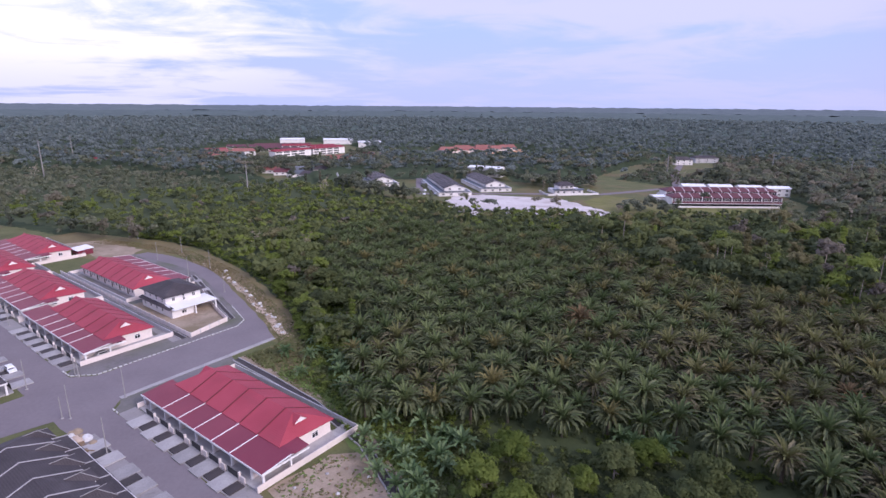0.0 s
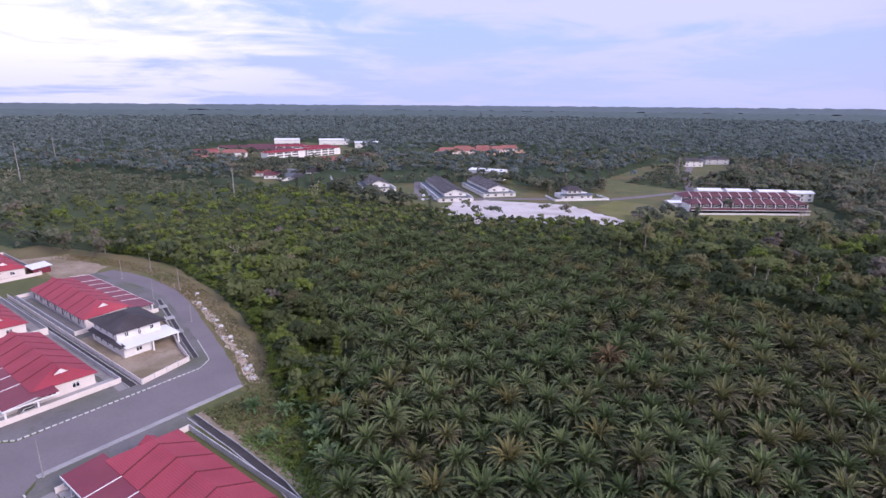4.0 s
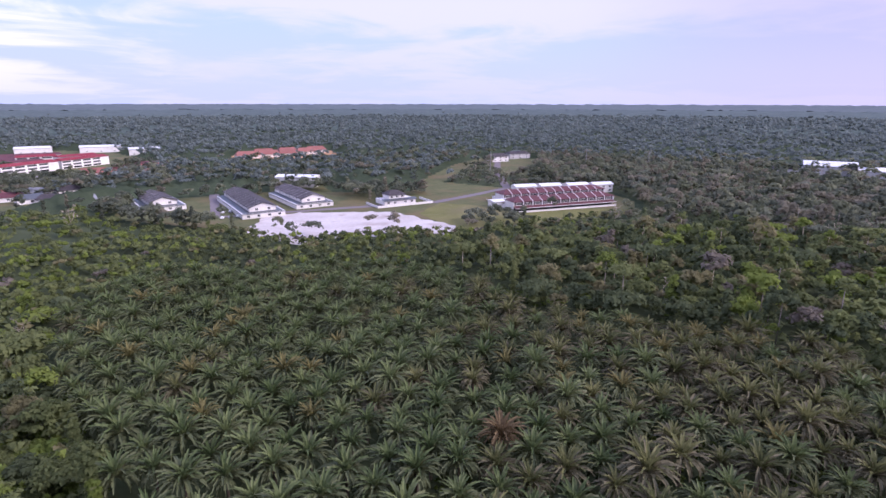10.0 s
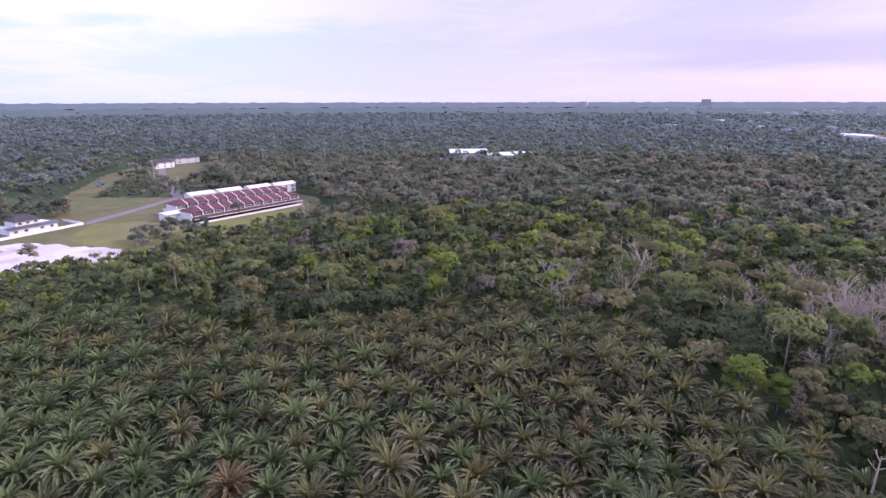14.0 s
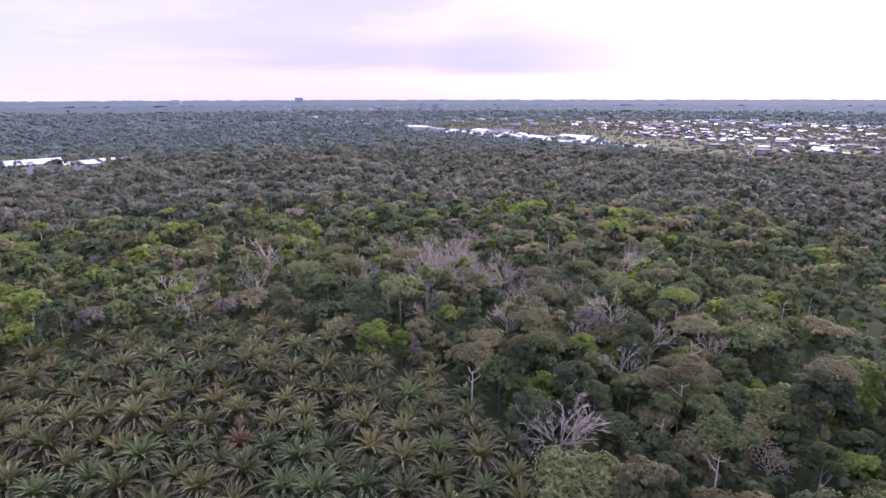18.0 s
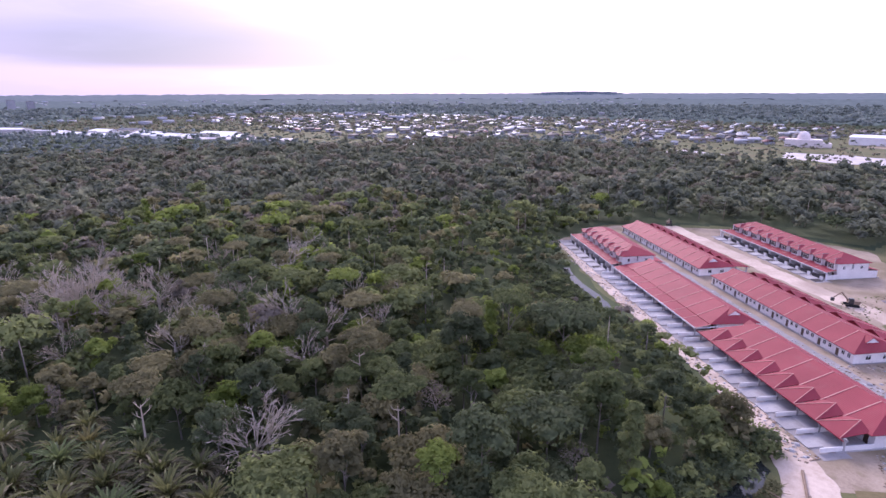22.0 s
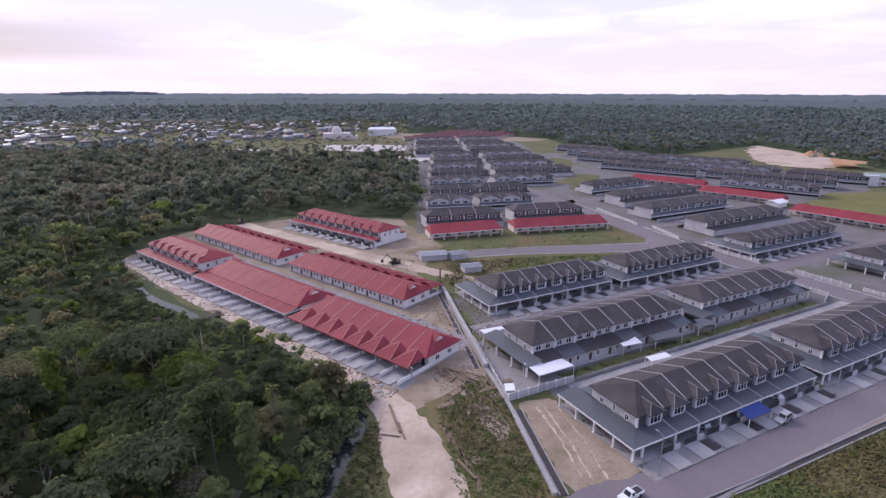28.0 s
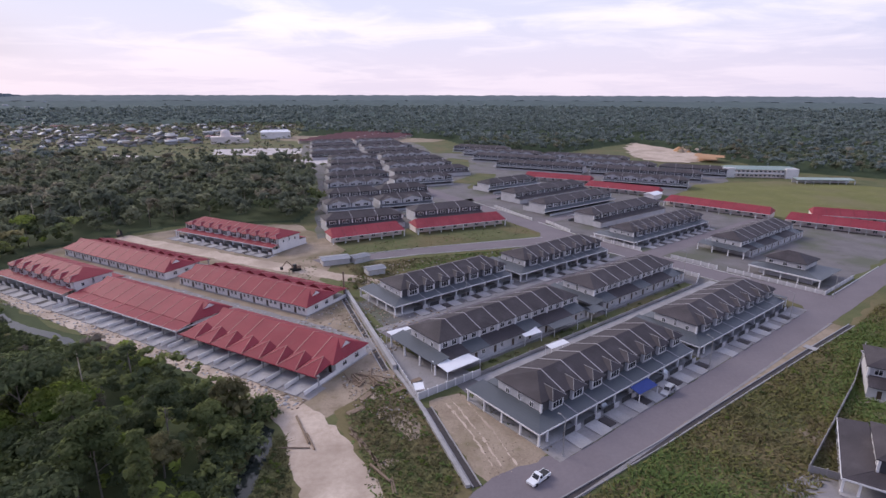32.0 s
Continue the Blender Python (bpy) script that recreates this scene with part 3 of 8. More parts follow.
patch("lane", [B(8, 23.6), B(128, 23.6), B(128, 28.6), B(8, 28.6)], 0.05, CONCRETE, "pale concrete back lane between the terraces", "lane", 0.2, 6)
patch("road", [B(4, 57.5), B(129.5, 57.5), B(129.5, 66), B(4, 66)], 0.055, ASPHALT, "grey asphalt street between two terraces", "road", 0.2, 6)
patch("road", [B(142.5, 57.5), B(260, 57.5), B(260, 66), B(142.5, 66)], 0.055, ASPHALT, "grey asphalt street between two terraces", "road", 0.2, 6)
patch("road", [B(144, 130), B(260, 130), B(260, 138), B(146, 138)], 0.055, ASPHALT, "grey asphalt street between two terraces", "road", 0.2, 6)
patch("road", [B(154, 202), B(262, 202), B(262, 210), B(156, 210)], 0.055, ASPHALT, "grey asphalt street between two terraces", "road", 0.2, 6)
patch("yards", [B(143, -4), B(262, -4), B(266, 240), B(160, 240), B(146, 130), B(142, 60)], 0.03, YARD, "grey yards and lanes round the terraces", "pavement", 0.8, 6)
patch("yards", [B(2, 24), B(129, 24), B(129, 92), B(10, 92)], 0.03, YARD, "grey yards and lanes round the terraces", "pavement", 0.8, 6)
patch("field", [B(18, 95), B(60, 93), B(122, 93), B(121, 98), B(60, 123), B(24, 132)], 0.045, DRY_GRASS, "weedy brown and green field behind the terraces", "grass", 1.2, 5)
patch("field", [B(-12, -18), B(120, -18.2), B(160, -16), B(160, -52), B(90, -60), B(56, -40), B(10, -40), B(-30, -40)], 0.045, DRY_GRASS, "rough field of dry and green grass", "grass", 1.0, 4)
patch("bare_strip", [B(70, -34), B(92, -30), B(112, -31), B(118, -35), B(96, -37), B(78, -39)], 0.06, SOIL, "worn bare soil in the rough field", "soil", 1.4, 3)
patch("bare_strip", [(2, -34), (7, -37), (6, -28), (1, -18), (-3, -20)], 0.06, SOIL, "bare tan soil between the weeds", "soil", 1.0, 2)
patch("bare_plot", [(-4.5, -33), (-11.5, -36), (-27.5, -13), (-24, -9.5), (-14.4, -4.9), (-11.6, -8.5)], 0.06, SOIL, "bare soil plot with wheel tracks", "soil", 0.6, 2)
for k, off in enumerate((0.4, 2.1, 5.2)):
    patch("wheel_track", strip([(-8.0 - off, -32.0), (-10.6 - off, -25.0), (-12.5 - off, -20.0), (-15.2 - off, -9.5)], 0.16), 0.075 + 0.004 * k, SAND, "faint wheel track pressed into the bare plot", "track", 0.28, 0.9, 5 + k)
patch("road", [(-9.7, -1), (-15.1, -6.4), (-28, -12.2), (-34, -11), (-30, -1), (-20, 4)], 0.064, ASPHALT, "worn asphalt turning place at the end of the street", "road", 0.4, 2)
patch("weedy_plot", [(1, -44), (-2, -31), (-11, -3), (-6, 6), (8, 2), (17, -30), (8, -40)], 0.05, DRY_GRASS, "weedy strip between the track and the wall", "grass", 0.9, 3)
patch("building_site", [(160, -122), (100, -79), (52, -49), (30, -34), (19, -27), (3, -46), (22, -102), (34, -120), (28, -160), (60, -212), (112, -212), (134, -192), (160, -168)],
      0.04, SOIL, "churned pale soil of the building site", "soil", 1.5, 5)
patch("track", [(158, -119), (120, -91.5), (80, -65.5), (52, -47.5), (37, -36), (27, -24), (22, -10), (16, 4), (2, 4), (5, -4), (13, -20), (20, -30), (36, -42), (52, -53), (80, -71), (120, -97), (160, -125)],
      0.07, SAND, "pale sandy track along the edge of the forest", "track", 0.55, 1.6)
patch("road", [C(-30, 57), C(60, 60), C(128, 66), C(150, 78), C(150, 86), C(126, 73), C(60, 68), C(-30, 66)], 0.07, SAND, "sandy road through the building site", "track", 0.8, 4)
patch("stream", [(33.5, -28), (31.5, -24), (31, -16), (32, -8), (32, 0), (34, 14), (30.5, 14), (28.5, 0), (28, -8), (27.5, -16), (28.5, -24)], 0.06, WATER, "dark still stream at the forest edge", "water", 0.4, 2)
patch("pond", strip([(131, -91), (126, -86.5), (120, -82), (112, -77.5), (105, -74.5), (98, -70), (93, -66)], 0.8, 2.2), 0.12, WATER, "still pond that mirrors the sky", "water", 0.5, 2)
patch("stream_bank", [(27.6, -22), (28, -8), (28.5, 2), (24, 4), (23.5, -8), (25, -20)], 0.09, GRASS, "green bank beside the stream", "grass", 0.4, 2)
patch("sports_field", [(-225, -330), (-190, -285), (-170, -258), (-205, -205), (-300, -200), (-380, -300), (-345, -322), (-300, -345)], 0.05, FIELD, "wide yellowing sports field", "grass", 1.5, 8)
patch("hill_cut", [(-281, -615), (-328, -697), (-371, -665), (-381, -620), (-367, -554), (-329, -489), (-288, -460), (-258, -476), (-252, -526)], 0.5, SAND, "bare pale earthworks before the woods", "soil", 5, 7)
patch("hill_cut", [(-354, -578), (-386, -620), (-374, -566), (-328, -479), (-307, -474)], 0.6, ORANGE_SOIL, "orange cut bank of the earthworks", "soil", 3, 6)
for i in range(12):
    g, r = Geo(), 3.0 + (i * 7 % 5)
    g.tube((0, 0, -0.2), (0, 0, r * 0.5), r, r * 0.55, 9).tube((0, 0, r * 0.49), (0, 0, r * 0.75), r * 0.55, r * 0.2, 9)
    hx, hy = (-354, -578)
    solo("soil_mound", g, (SAND, ORANGE_SOIL, SOIL)[i % 3], "heap of bare soil on the distant earthworks", "soil", group="soil heaps", at=(hx + 9.0 * (i % 4) - 14 + i, hy + 13.0 * (i // 4) - 10, 0.6), rz=40 * i)
patch("sand_lot", [(240, -622), (180, -640), (127, -630), (112, -573), (176, -552), (224, -566)], 0.05, WHITE_SAND, "white sandy lot beyond the forest", "sand", 3, 10)
patch("sand_lot", [(125, -506), (66, -547), (60, -505), (88, -470), (116, -472)], 0.06, WHITE_SAND, "white sandy lot beyond the forest", "sand", 3, 10)
patch("bare_ridge", [(200, -760), (60, -700), (-40, -720), (-60, -760), (90, -860), (240, -840)], 0.05, SOIL, "brown earthworks behind the estate", "soil", 4, 15)
patch("estate_streets", [L(-4, 14), L(100, 16), L(108, 60), L(132, 120), L(182, 170), L(205, 250), L(215, 330), L(235, 500), L(85, 520), L(60, 400), L(44, 270), L(32, 180), L(18, 110), L(4, 60)], 0.05, YARD, "grey streets and yards between the far terraces", "road", 1.0, 8)
patch("estate_streets", [(-60, -330), (-100, -366), (-150, -322), (-182, -284), (-200, -300), (-262, -345), (-270, -370), (-200, -430), (-150, -520), (-60, -600), (20, -640), (-40, -560), (-70, -470), (-50, -400)], 0.045, YARD, "grey streets and yards between the far terraces", "road", 1.0, 8)
patch("grass_island", [(-35, -350), (-62, -400), (-78, -395), (-70, -360), (-50, -340)], 0.07, GRASS, "grass island between the far streets", "grass", 1.0, 6)
patch("grass_island", [(-30, -440), (-45, -520), (-66, -500), (-60, -440)], 0.07, GRASS, "grass island between the far streets", "grass", 1.0, 6)
patch("grass_island", [(-30, -570), (-20, -670), (-70, -640), (-75, -560)], 0.07, GRASS, "grass island between the far streets", "grass", 1.5, 8)
# distant site to the north
patch("sand_lot", [(-4, 372), (7, 410), (32, 424), (58, 414), (86, 406), (104, 372), (112, 352), (102, 333), (72, 344), (38, 346), (24, 338)], 0.06, WHITE_SAND, "white sandy building lot", "sand", 2.5, 5)
patch("lawn", [(104, 395), (128, 424), (156, 402), (240, 356), (228, 348), (140, 340), (108, 345)], 0.055, FIELD, "yellow-green grass before the terrace", "grass", 1.5, 5)
patch("road", strip([(-22, 520), (-18, 425), (60, 428), (127, 428), (168, 449), (205, 470), (240, 560), (289, 660)], 3.5), 0.08, ASPHALT, "narrow grey road between the distant houses", "road", 0.3, 6)
# ---- vegetation ----
def tri_mesh(name, verts, tris, mats, index=None):
    me = bpy.data.meshes.new(name)
    me.vertices.add(len(verts))
    me.vertices.foreach_set("co", np.asarray(verts, np.float32).ravel())
    me.loops.add(len(tris) * 3)
    me.loops.foreach_set("vertex_index", np.asarray(tris, np.int32).ravel())
    me.polygons.add(len(tris))
    me.polygons.foreach_set("loop_start", np.arange(0, len(tris) * 3, 3, dtype=np.int32))
    if index is not None:
        me.polygons.foreach_set("material_index", np.asarray(index, np.int32))
    for m in mats:
        me.materials.append(m)
    me.update(calc_edges=True)
    return me


def leaf_quads(rs, centres, normals, size):
    """Small bent leaf sprays: four corners each, two triangles."""
    n = len(centres)
    r = rs.normal(size=(n, 3))
    nrm = normals + 0.58 * r / np.linalg.norm(r, axis=1)[:, None]
    nrm /= np.linalg.norm(nrm, axis=1)[:, None]
    a = np.cross(nrm, rs.normal(size=(n, 3)))
    a /= np.linalg.norm(a, axis=1)[:, None]
    b = np.cross(nrm, a)
    s = size * rs.uniform(0.6, 1.35, (n, 1))
    k = rs.uniform(0.45, 0.8, (n, 1))
    v = np.stack([centres - a * s, centres - b * s * k - nrm * s * 0.2, centres + a * s * 0.9 - nrm * s * 0.15, centres + b * s * k], 1)
    base = np.arange(n)[:, None] * 4
    t = np.concatenate([base + [0, 1, 2], base + [0, 2, 3]])
    return v.reshape(-1, 3), t


def ball(rs, c, r, squash, ring=6, rows=2):
    """A rough lump that fills a clump of leaves."""
    vs = [(0, 0, 1.0)]
    for k in range(rows):
        z = math.cos(math.pi * (k + 1) / (rows + 1))
        w = math.sqrt(1 - z * z)
        for i in range(ring):
            a = 2 * math.pi * (i + 0.5 * (k % 2)) / ring
            vs.append((w * math.cos(a), w * math.sin(a), z))
    vs.append((0, 0, -0.9))
    v = np.array(vs) * rs.uniform(0.80, 1.15, (len(vs), 1)) * [r, r, r * squash] + c
    t, last = [], len(vs) - 1
    for i in range(ring):
        j = (i + 1) % ring
        t.append((0, 1 + i, 1 + j))
        for k in range(rows - 1):
            p, q = 1 + k * ring, 1 + (k + 1) * ring
            t += [(p + i, q + i, p + j), (p + j, q + i, q + j)]
        t.append((1 + (rows - 1) * ring + i, last, 1 + (rows - 1) * ring + j))
    return v, np.array(t)


def leaf_tris(rs, centres, normals, size):
    """Small pointed leaf sprays, one triangle each."""
    n = len(centres)
    r = rs.normal(size=(n, 3))
    nrm = normals + 0.42 * r / np.linalg.norm(r, axis=1)[:, None]
    nrm /= np.linalg.norm(nrm, axis=1)[:, None]
    a = np.cross(nrm, rs.normal(size=(n, 3)))
    a /= np.linalg.norm(a, axis=1)[:, None]
    b = np.cross(nrm, a)
    s = size * rs.uniform(0.6, 1.4, (n, 1))
    v = np.stack([centres - a * s * 0.8 + b * s * 0.55, centres - a * s * 0.7 - b * s * 0.6, centres + a * s * 1.0 - nrm * s * 0.25], 1)
    return v.reshape(-1, 3), np.arange(n * 3).reshape(-1, 3)


def crown(seed, w, h, clumps, leaves, size, form=0.0, fill=0.62, ring=4, rows=1):
    """A broadleaf crown, w wide and h high, its middle at the origin: uneven clumps over a dome; form 1 is a flat umbrella, -1 a tall draped column."""
    rs = np.random.RandomState(seed)
    V, T, k = [], [], 0
    for i in range(clumps):
        f = (i + 0.5) / clumps
        a = i * 2.39996 + rs.uniform(-0.5, 0.5)
        if form < 0:
            z, q = 0.5 - f * 0.95, (0.25 + 0.45 * f) * rs.uniform(0.5, 1.0)
        else:
            q = math.sqrt(f) * rs.uniform(0.82, 1.08)
            z = 0.46 * math.sqrt(max(0.0, 1 - min(q, 1.0) ** 2 * (1 - 0.55 * form))) - 0.10 + rs.uniform(-0.16, 0.10) * (1 - 0.6 * form)
            if i % 4 == 3 and form < 0.5:
                z -= rs.uniform(0.15, 0.4)
        r = w * rs.uniform(0.13, 0.22) * (1.25 if clumps < 8 else 1.0)
        squash = rs.uniform(0.55, 0.85) * (1 - 0.3 * max(form, 0))
        c = np.array([q * math.cos(a) * (w / 2 - r * 0.6), q * math.sin(a) * (w / 2 - r * 0.6), z * h])
        v, t = ball(rs, c - [0, 0, r * 0.12], r * fill, squash, ring, rows)
        V.append(v), T.append(t + k)
        k += len(v)
        n = leaves // clumps
        d = rs.normal(size=(n, 3))
        d /= np.linalg.norm(d, axis=1)[:, None]
        d[:, 2] = np.where((d[:, 2] < -0.25) & (rs.rand(n) < 0.8), -d[:, 2], d[:, 2])
        knobs = rs.normal(size=(7, 3))
        knobs /= np.linalg.norm(knobs, axis=1)[:, None]
        bulge = 0.78 + 0.36 * np.clip((d @ knobs.T).max(1, keepdims=True) * 2.4 - 1.5, 0, 1)
        v, t = leaf_tris(rs, c + d * [r, r, r * squash] * bulge * rs.uniform(0.82, 1.10, (n, 1)), d + [0, 0, 0.3], size)
        V.append(v), T.append(t + k)
        k += len(v)
    return np.concatenate(V), np.concatenate(T)


def branches(seed, h, spread, levels=3, first=0.35, n0=5, r=0.16, lean=0.05, sides=4, twigs=0):
    """A tapered trunk with forking limbs; returns a Geo."""
    rnd = random.Random(seed)
    g = Geo()
    top = Vector((rnd.uniform(-lean, lean) * h, rnd.uniform(-lean, lean) * h, h * 0.78))
    g.tube((0, 0, -0.1), top * first, r, r * 0.75, 7)
    g.tube(top * first, top, r * 0.75, r * 0.3, 6)

    def fork(p, d, length, rad, lev):
        q = p + d * length
        g.tube(p, q, rad, rad * 0.6, sides)
        if lev <= 0:
            for _ in range(twigs):
                a = p.lerp(q, rnd.uniform(0.2, 1.0))
                e = (d + Vector((rnd.uniform(-1, 1), rnd.uniform(-1, 1), rnd.uniform(-0.4, 0.9)))).normalized()
                s = e.orthogonal().normalized() * 0.035
                g.add([a - s, a + s, a + e * length * rnd.uniform(0.5, 1.1)], [(0, 1, 2)])
            return
        for _ in range(rnd.choice((2, 3, 3))):
            nd = (d + Vector((rnd.uniform(-1, 1), rnd.uniform(-1, 1), rnd.uniform(-0.25, 0.8))) * 0.75).normalized()
            fork(p + d * length * rnd.uniform(0.55, 1.0), nd, length * rnd.uniform(0.5, 0.75), rad * 0.55, lev - 1)

    for i in range(n0):
        f = first + (1 - first) * (i + rnd.random()) / n0
        a = rnd.uniform(0, 2 * math.pi)
        d = Vector((math.cos(a), math.sin(a), rnd.uniform(0.4, 1.0))).normalized()
        fork(top * f, d, spread * rnd.uniform(0.35, 0.6), r * 0.42, levels)
    return g


def palm_crown(seed, length, fronds=52, segs=5, width=0.35, ribs=True):
    """Arching feather fronds: older ones hang, young ones stand. Returns corners, triangles and their kinds: old leaf, midrib, young leaf."""
    rs = np.random.RandomState(seed)
    V, T, M = [], [], []
    for i in range(fronds):
        age = (i + rs.uniform(0, 0.8)) / fronds
        az = i * 2.39996 + rs.uniform(-0.25, 0.25)
        el = math.radians(88 - 66 * age + rs.uniform(-10, 10))
        ln = length * (0.66 + 0.36 * math.sin(math.pi * min(1, 0.15 + age * 0.75))) * rs.uniform(0.86, 1.1)
        droop = math.radians(56 + 92 * age + rs.uniform(-18, 18))
        p = np.array([0.22 * math.cos(az), 0.22 * math.sin(az), 0.0])
        side = np.array([-math.sin(az), math.cos(az), 0.0]) + rs.normal(size=3) * 0.12
        start, edge = p, {}
        for s in range(segs):
            e = el - droop * ((s + 0.5) / segs) ** 1.15
            d = np.array([math.cos(az) * math.cos(e), math.sin(az) * math.cos(e), math.sin(e)])
            upv = np.cross(d, -side)
            q = p + d * ln / segs
            w = width * (0.22 + 0.78 * math.sin(math.pi * min(1.0, (s + 1.2) / (segs + 0.6))))
            for sg in (-1, 1):
                a = edge.get(sg, p)
                b = q + d * w * rs.uniform(0.25, 0.7) + side * sg * w * rs.uniform(0.65, 1.1) - upv * w * rs.uniform(0.45, 1.15)
                m = p + d * w * rs.uniform(0.4, 0.8) + side * sg * w * rs.uniform(0.9, 1.15) - upv * w * rs.uniform(0.3, 0.7)
                k = len(V)
                V += [p, q, b, m]
                T += [(k, k + 1, k + 2), (k, k + 2, k + 3)] if sg > 0 else [(k, k + 2, k + 1), (k, k + 3, k + 2)]
                M += [2 if age < 0.34 else 0] * 2
                edge[sg] = b
            if ribs and s == 2 and age > 0.15:
                k = len(V)
                V += [start - side * 0.06 + upv * 0.05, start + side * 0.06 + upv * 0.05, q + upv * 0.05]
                T.append((k, k + 1, k + 2))
                M.append(1)
                start = q
            p = q
    return np.array(V), np.array(T), np.array(M)


def rot(v, a, s, at):
    c, q = math.cos(a), math.sin(a)
    w = v * s
    return np.stack([w[:, 0] * c - w[:, 1] * q, w[:, 0] * q + w[:, 1] * c, w[:, 2]], 1) + at


def scatter(poly, step, seed, jitter=0.32, hexed=True):
    """Jittered grid places inside a polygon."""
    rs = np.random.RandomState(seed)
    p = np.array(poly)
    xs, ys = np.arange(p[:, 0].min(), p[:, 0].max(), step), np.arange(p[:, 1].min(), p[:, 1].max(), step * 0.87)
    X, Y = np.meshgrid(xs, ys)
    if hexed:
        X = X + (np.arange(len(ys)) % 2)[:, None] * step / 2
    X, Y = X + rs.uniform(-jitter, jitter, X.shape) * step, Y + rs.uniform(-jitter, jitter, Y.shape) * step
    k = inside(poly, X, Y)
    return np.stack([X[k], Y[k]], 1)


# oil palms: the rows next to the open edge are single trees, the rest one planting
rs = np.random.RandomState(5)
PALM_KINDS = [palm_crown(11 + i, 5.0 + 0.35 * (i % 3)) for i in range(6)]
palm_meshes = [[tri_mesh("crown", v, t, [m, PALM_RIB, y], i) for v, t, i in PALM_KINDS] for m, y in ((PALM_LEAF, PALM_YOUNG), (PALM_LEAF, PALM_YELLOW), (PALM_DRY, PALM_DRY), (PALM_OLD, PALM_OLIVE))]
palm_trunks = []
for i in range(3):
    g = Geo()
    h = 4.2 + 0.7 * i
    for s in range(4):
        g.tube((0, 0, h * s / 4 - (0.1 if s == 0 else 0)), (0, 0, h * (s + 1) / 4), 0.34 - 0.02 * s, 0.30 - 0.02 * s, 7)
    g.tube((0, 0, h - 0.5), (0, 0, h + 0.35), 0.42, 0.28, 7)
    palm_trunks.append((h, g.mesh("trunk", PALM_TRUNK)))
spots = scatter(PALMS, 7.7, 3, 0.17)
far = np.hypot(spots[:, 0] - 45, spots[:, 1] - 105)
spots = spots[np.argsort(far)]
SV, ST, SM, sk = [], [], [], 0
for n, (x, y) in enumerate(spots):
    kind = rs.randint(6)
    hue = 0 if rs.rand() < 0.94 else (1 if rs.rand() < 0.86 else 2)
    if hue == 0 and rs.rand() < min(0.85, max(0.06, (x - 35) / 70.0)):
        hue = 3
    h, tm = palm_trunks[rs.randint(3)]
    s, a = rs.uniform(0.82, 1.12), rs.uniform(0, 6.28)
    if n < 300:
        palm = thing("oil_palm", x, y, 0, math.degrees(a), ("green oil palm with arching fronds in the plantation", "yellowing oil palm among green ones", "dry brown oil palm among green ones", "olive and brown oil palm with drooping fronds")[hue], "palm tree", "oil palms of the plantation")
        palm.scale = (s, s, s)
        part("trunk", tm, None, palm)
        part("crown", palm_meshes[hue][kind], None, palm, at=(0, 0, h))
    else:
        v, t, young = PALM_KINDS[kind]
        SV.append(rot(v, a, s, (x, y, h * s))), ST.append(t + sk), SM.append(np.where((young == 2) & (hue == 1), 3, np.where(hue == 3, np.where(young == 2, 5, np.where(young == 0, 4, 1)), young)))
        sk += len(v)
if SV:
    tagged(new("far_oil_palms", tri_mesh("far_oil_palms", np.concatenate(SV), np.concatenate(ST), [PALM_LEAF, PALM_RIB, PALM_YOUNG, PALM_YELLOW, PALM_OLD, PALM_OLIVE], np.concatenate(SM))),
           "far rows of green oil palms", "palm trees", kind="stuff")

# broadleaf trees
LEAVES = [LEAF_DARK, LEAF_MID, LEAF_OLIVE, LEAF_BRIGHT, LEAF_BROWN]
LEAF_NAMES = ["dark green", "green", "olive green", "bright green", "thin brownish"]
SHAPES = [(10.5, 8.0, 15, 0.0), (8.0, 9.5, 13, 0.1), (7.0, 7.5, 11, 0.2), (13.0, 6.0, 18, 0.9), (5.6, 11.0, 13, -1.0), (9.5, 8.5, 14, 0.35), (11.5, 6.5, 16, 0.7), (8.5, 7.0, 12, 0.0)]
near_crowns = [crown(31 + i, w, h, c + 6, 1700, 0.36, f, 0.62, 5, 2) for i, (w, h, c, f) in enumerate(SHAPES)]
mid_crowns = [crown(61 + i, w, h, c, 400, 0.60, f, 0.62) for i, (w, h, c, f) in enumerate(SHAPES)]
fine_crowns = [crown(71 + i, w, h, c + 4, 850, 0.42, f, 0.66) for i, (w, h, c, f) in enumerate(SHAPES)]
low_crowns = [crown(91 + i, w, h, c // 2 + 1, 120, 1.0, f, 0.66) for i, (w, h, c, f) in enumerate(SHAPES)]
thin_crowns = [crown(111 + i, w, h, c // 3 + 1, 60, 1.15, f, 0.78) for i, (w, h, c, f) in enumerate(SHAPES)]
far_crowns = [crown(121 + i, w, h, 4, 36, 1.3, f, 0.84, 5) for i, (w, h, c, f) in enumerate(SHAPES)]
tiny_crowns = [crown(141 + i, w, h, 2, 14, 1.7, max(f, 0), 1.0, 5) for i, (w, h, c, f) in enumerate(SHAPES)]
bush_crowns = [crown(151 + i, w, h, 5, 80, 0.8, max(f, 0), 0.6) for i, (w, h, c, f) in enumerate(SHAPES)]
sparse_crowns = [crown(171 + i, w, h, c + 3, 560, 0.26, f, 0.16) for i, (w, h, c, f) in enumerate(SHAPES)]
near_meshes = [[tri_mesh("crown", v, t, [m]) for v, t in (sparse_crowns if m is LEAF_BROWN else near_crowns)] for m in LEAVES]
trunk_meshes = [branches(80 + i, 9.0, 3.6, 1, 0.45, 5, 0.2).mesh("trunk", BARK) for i in range(4)]

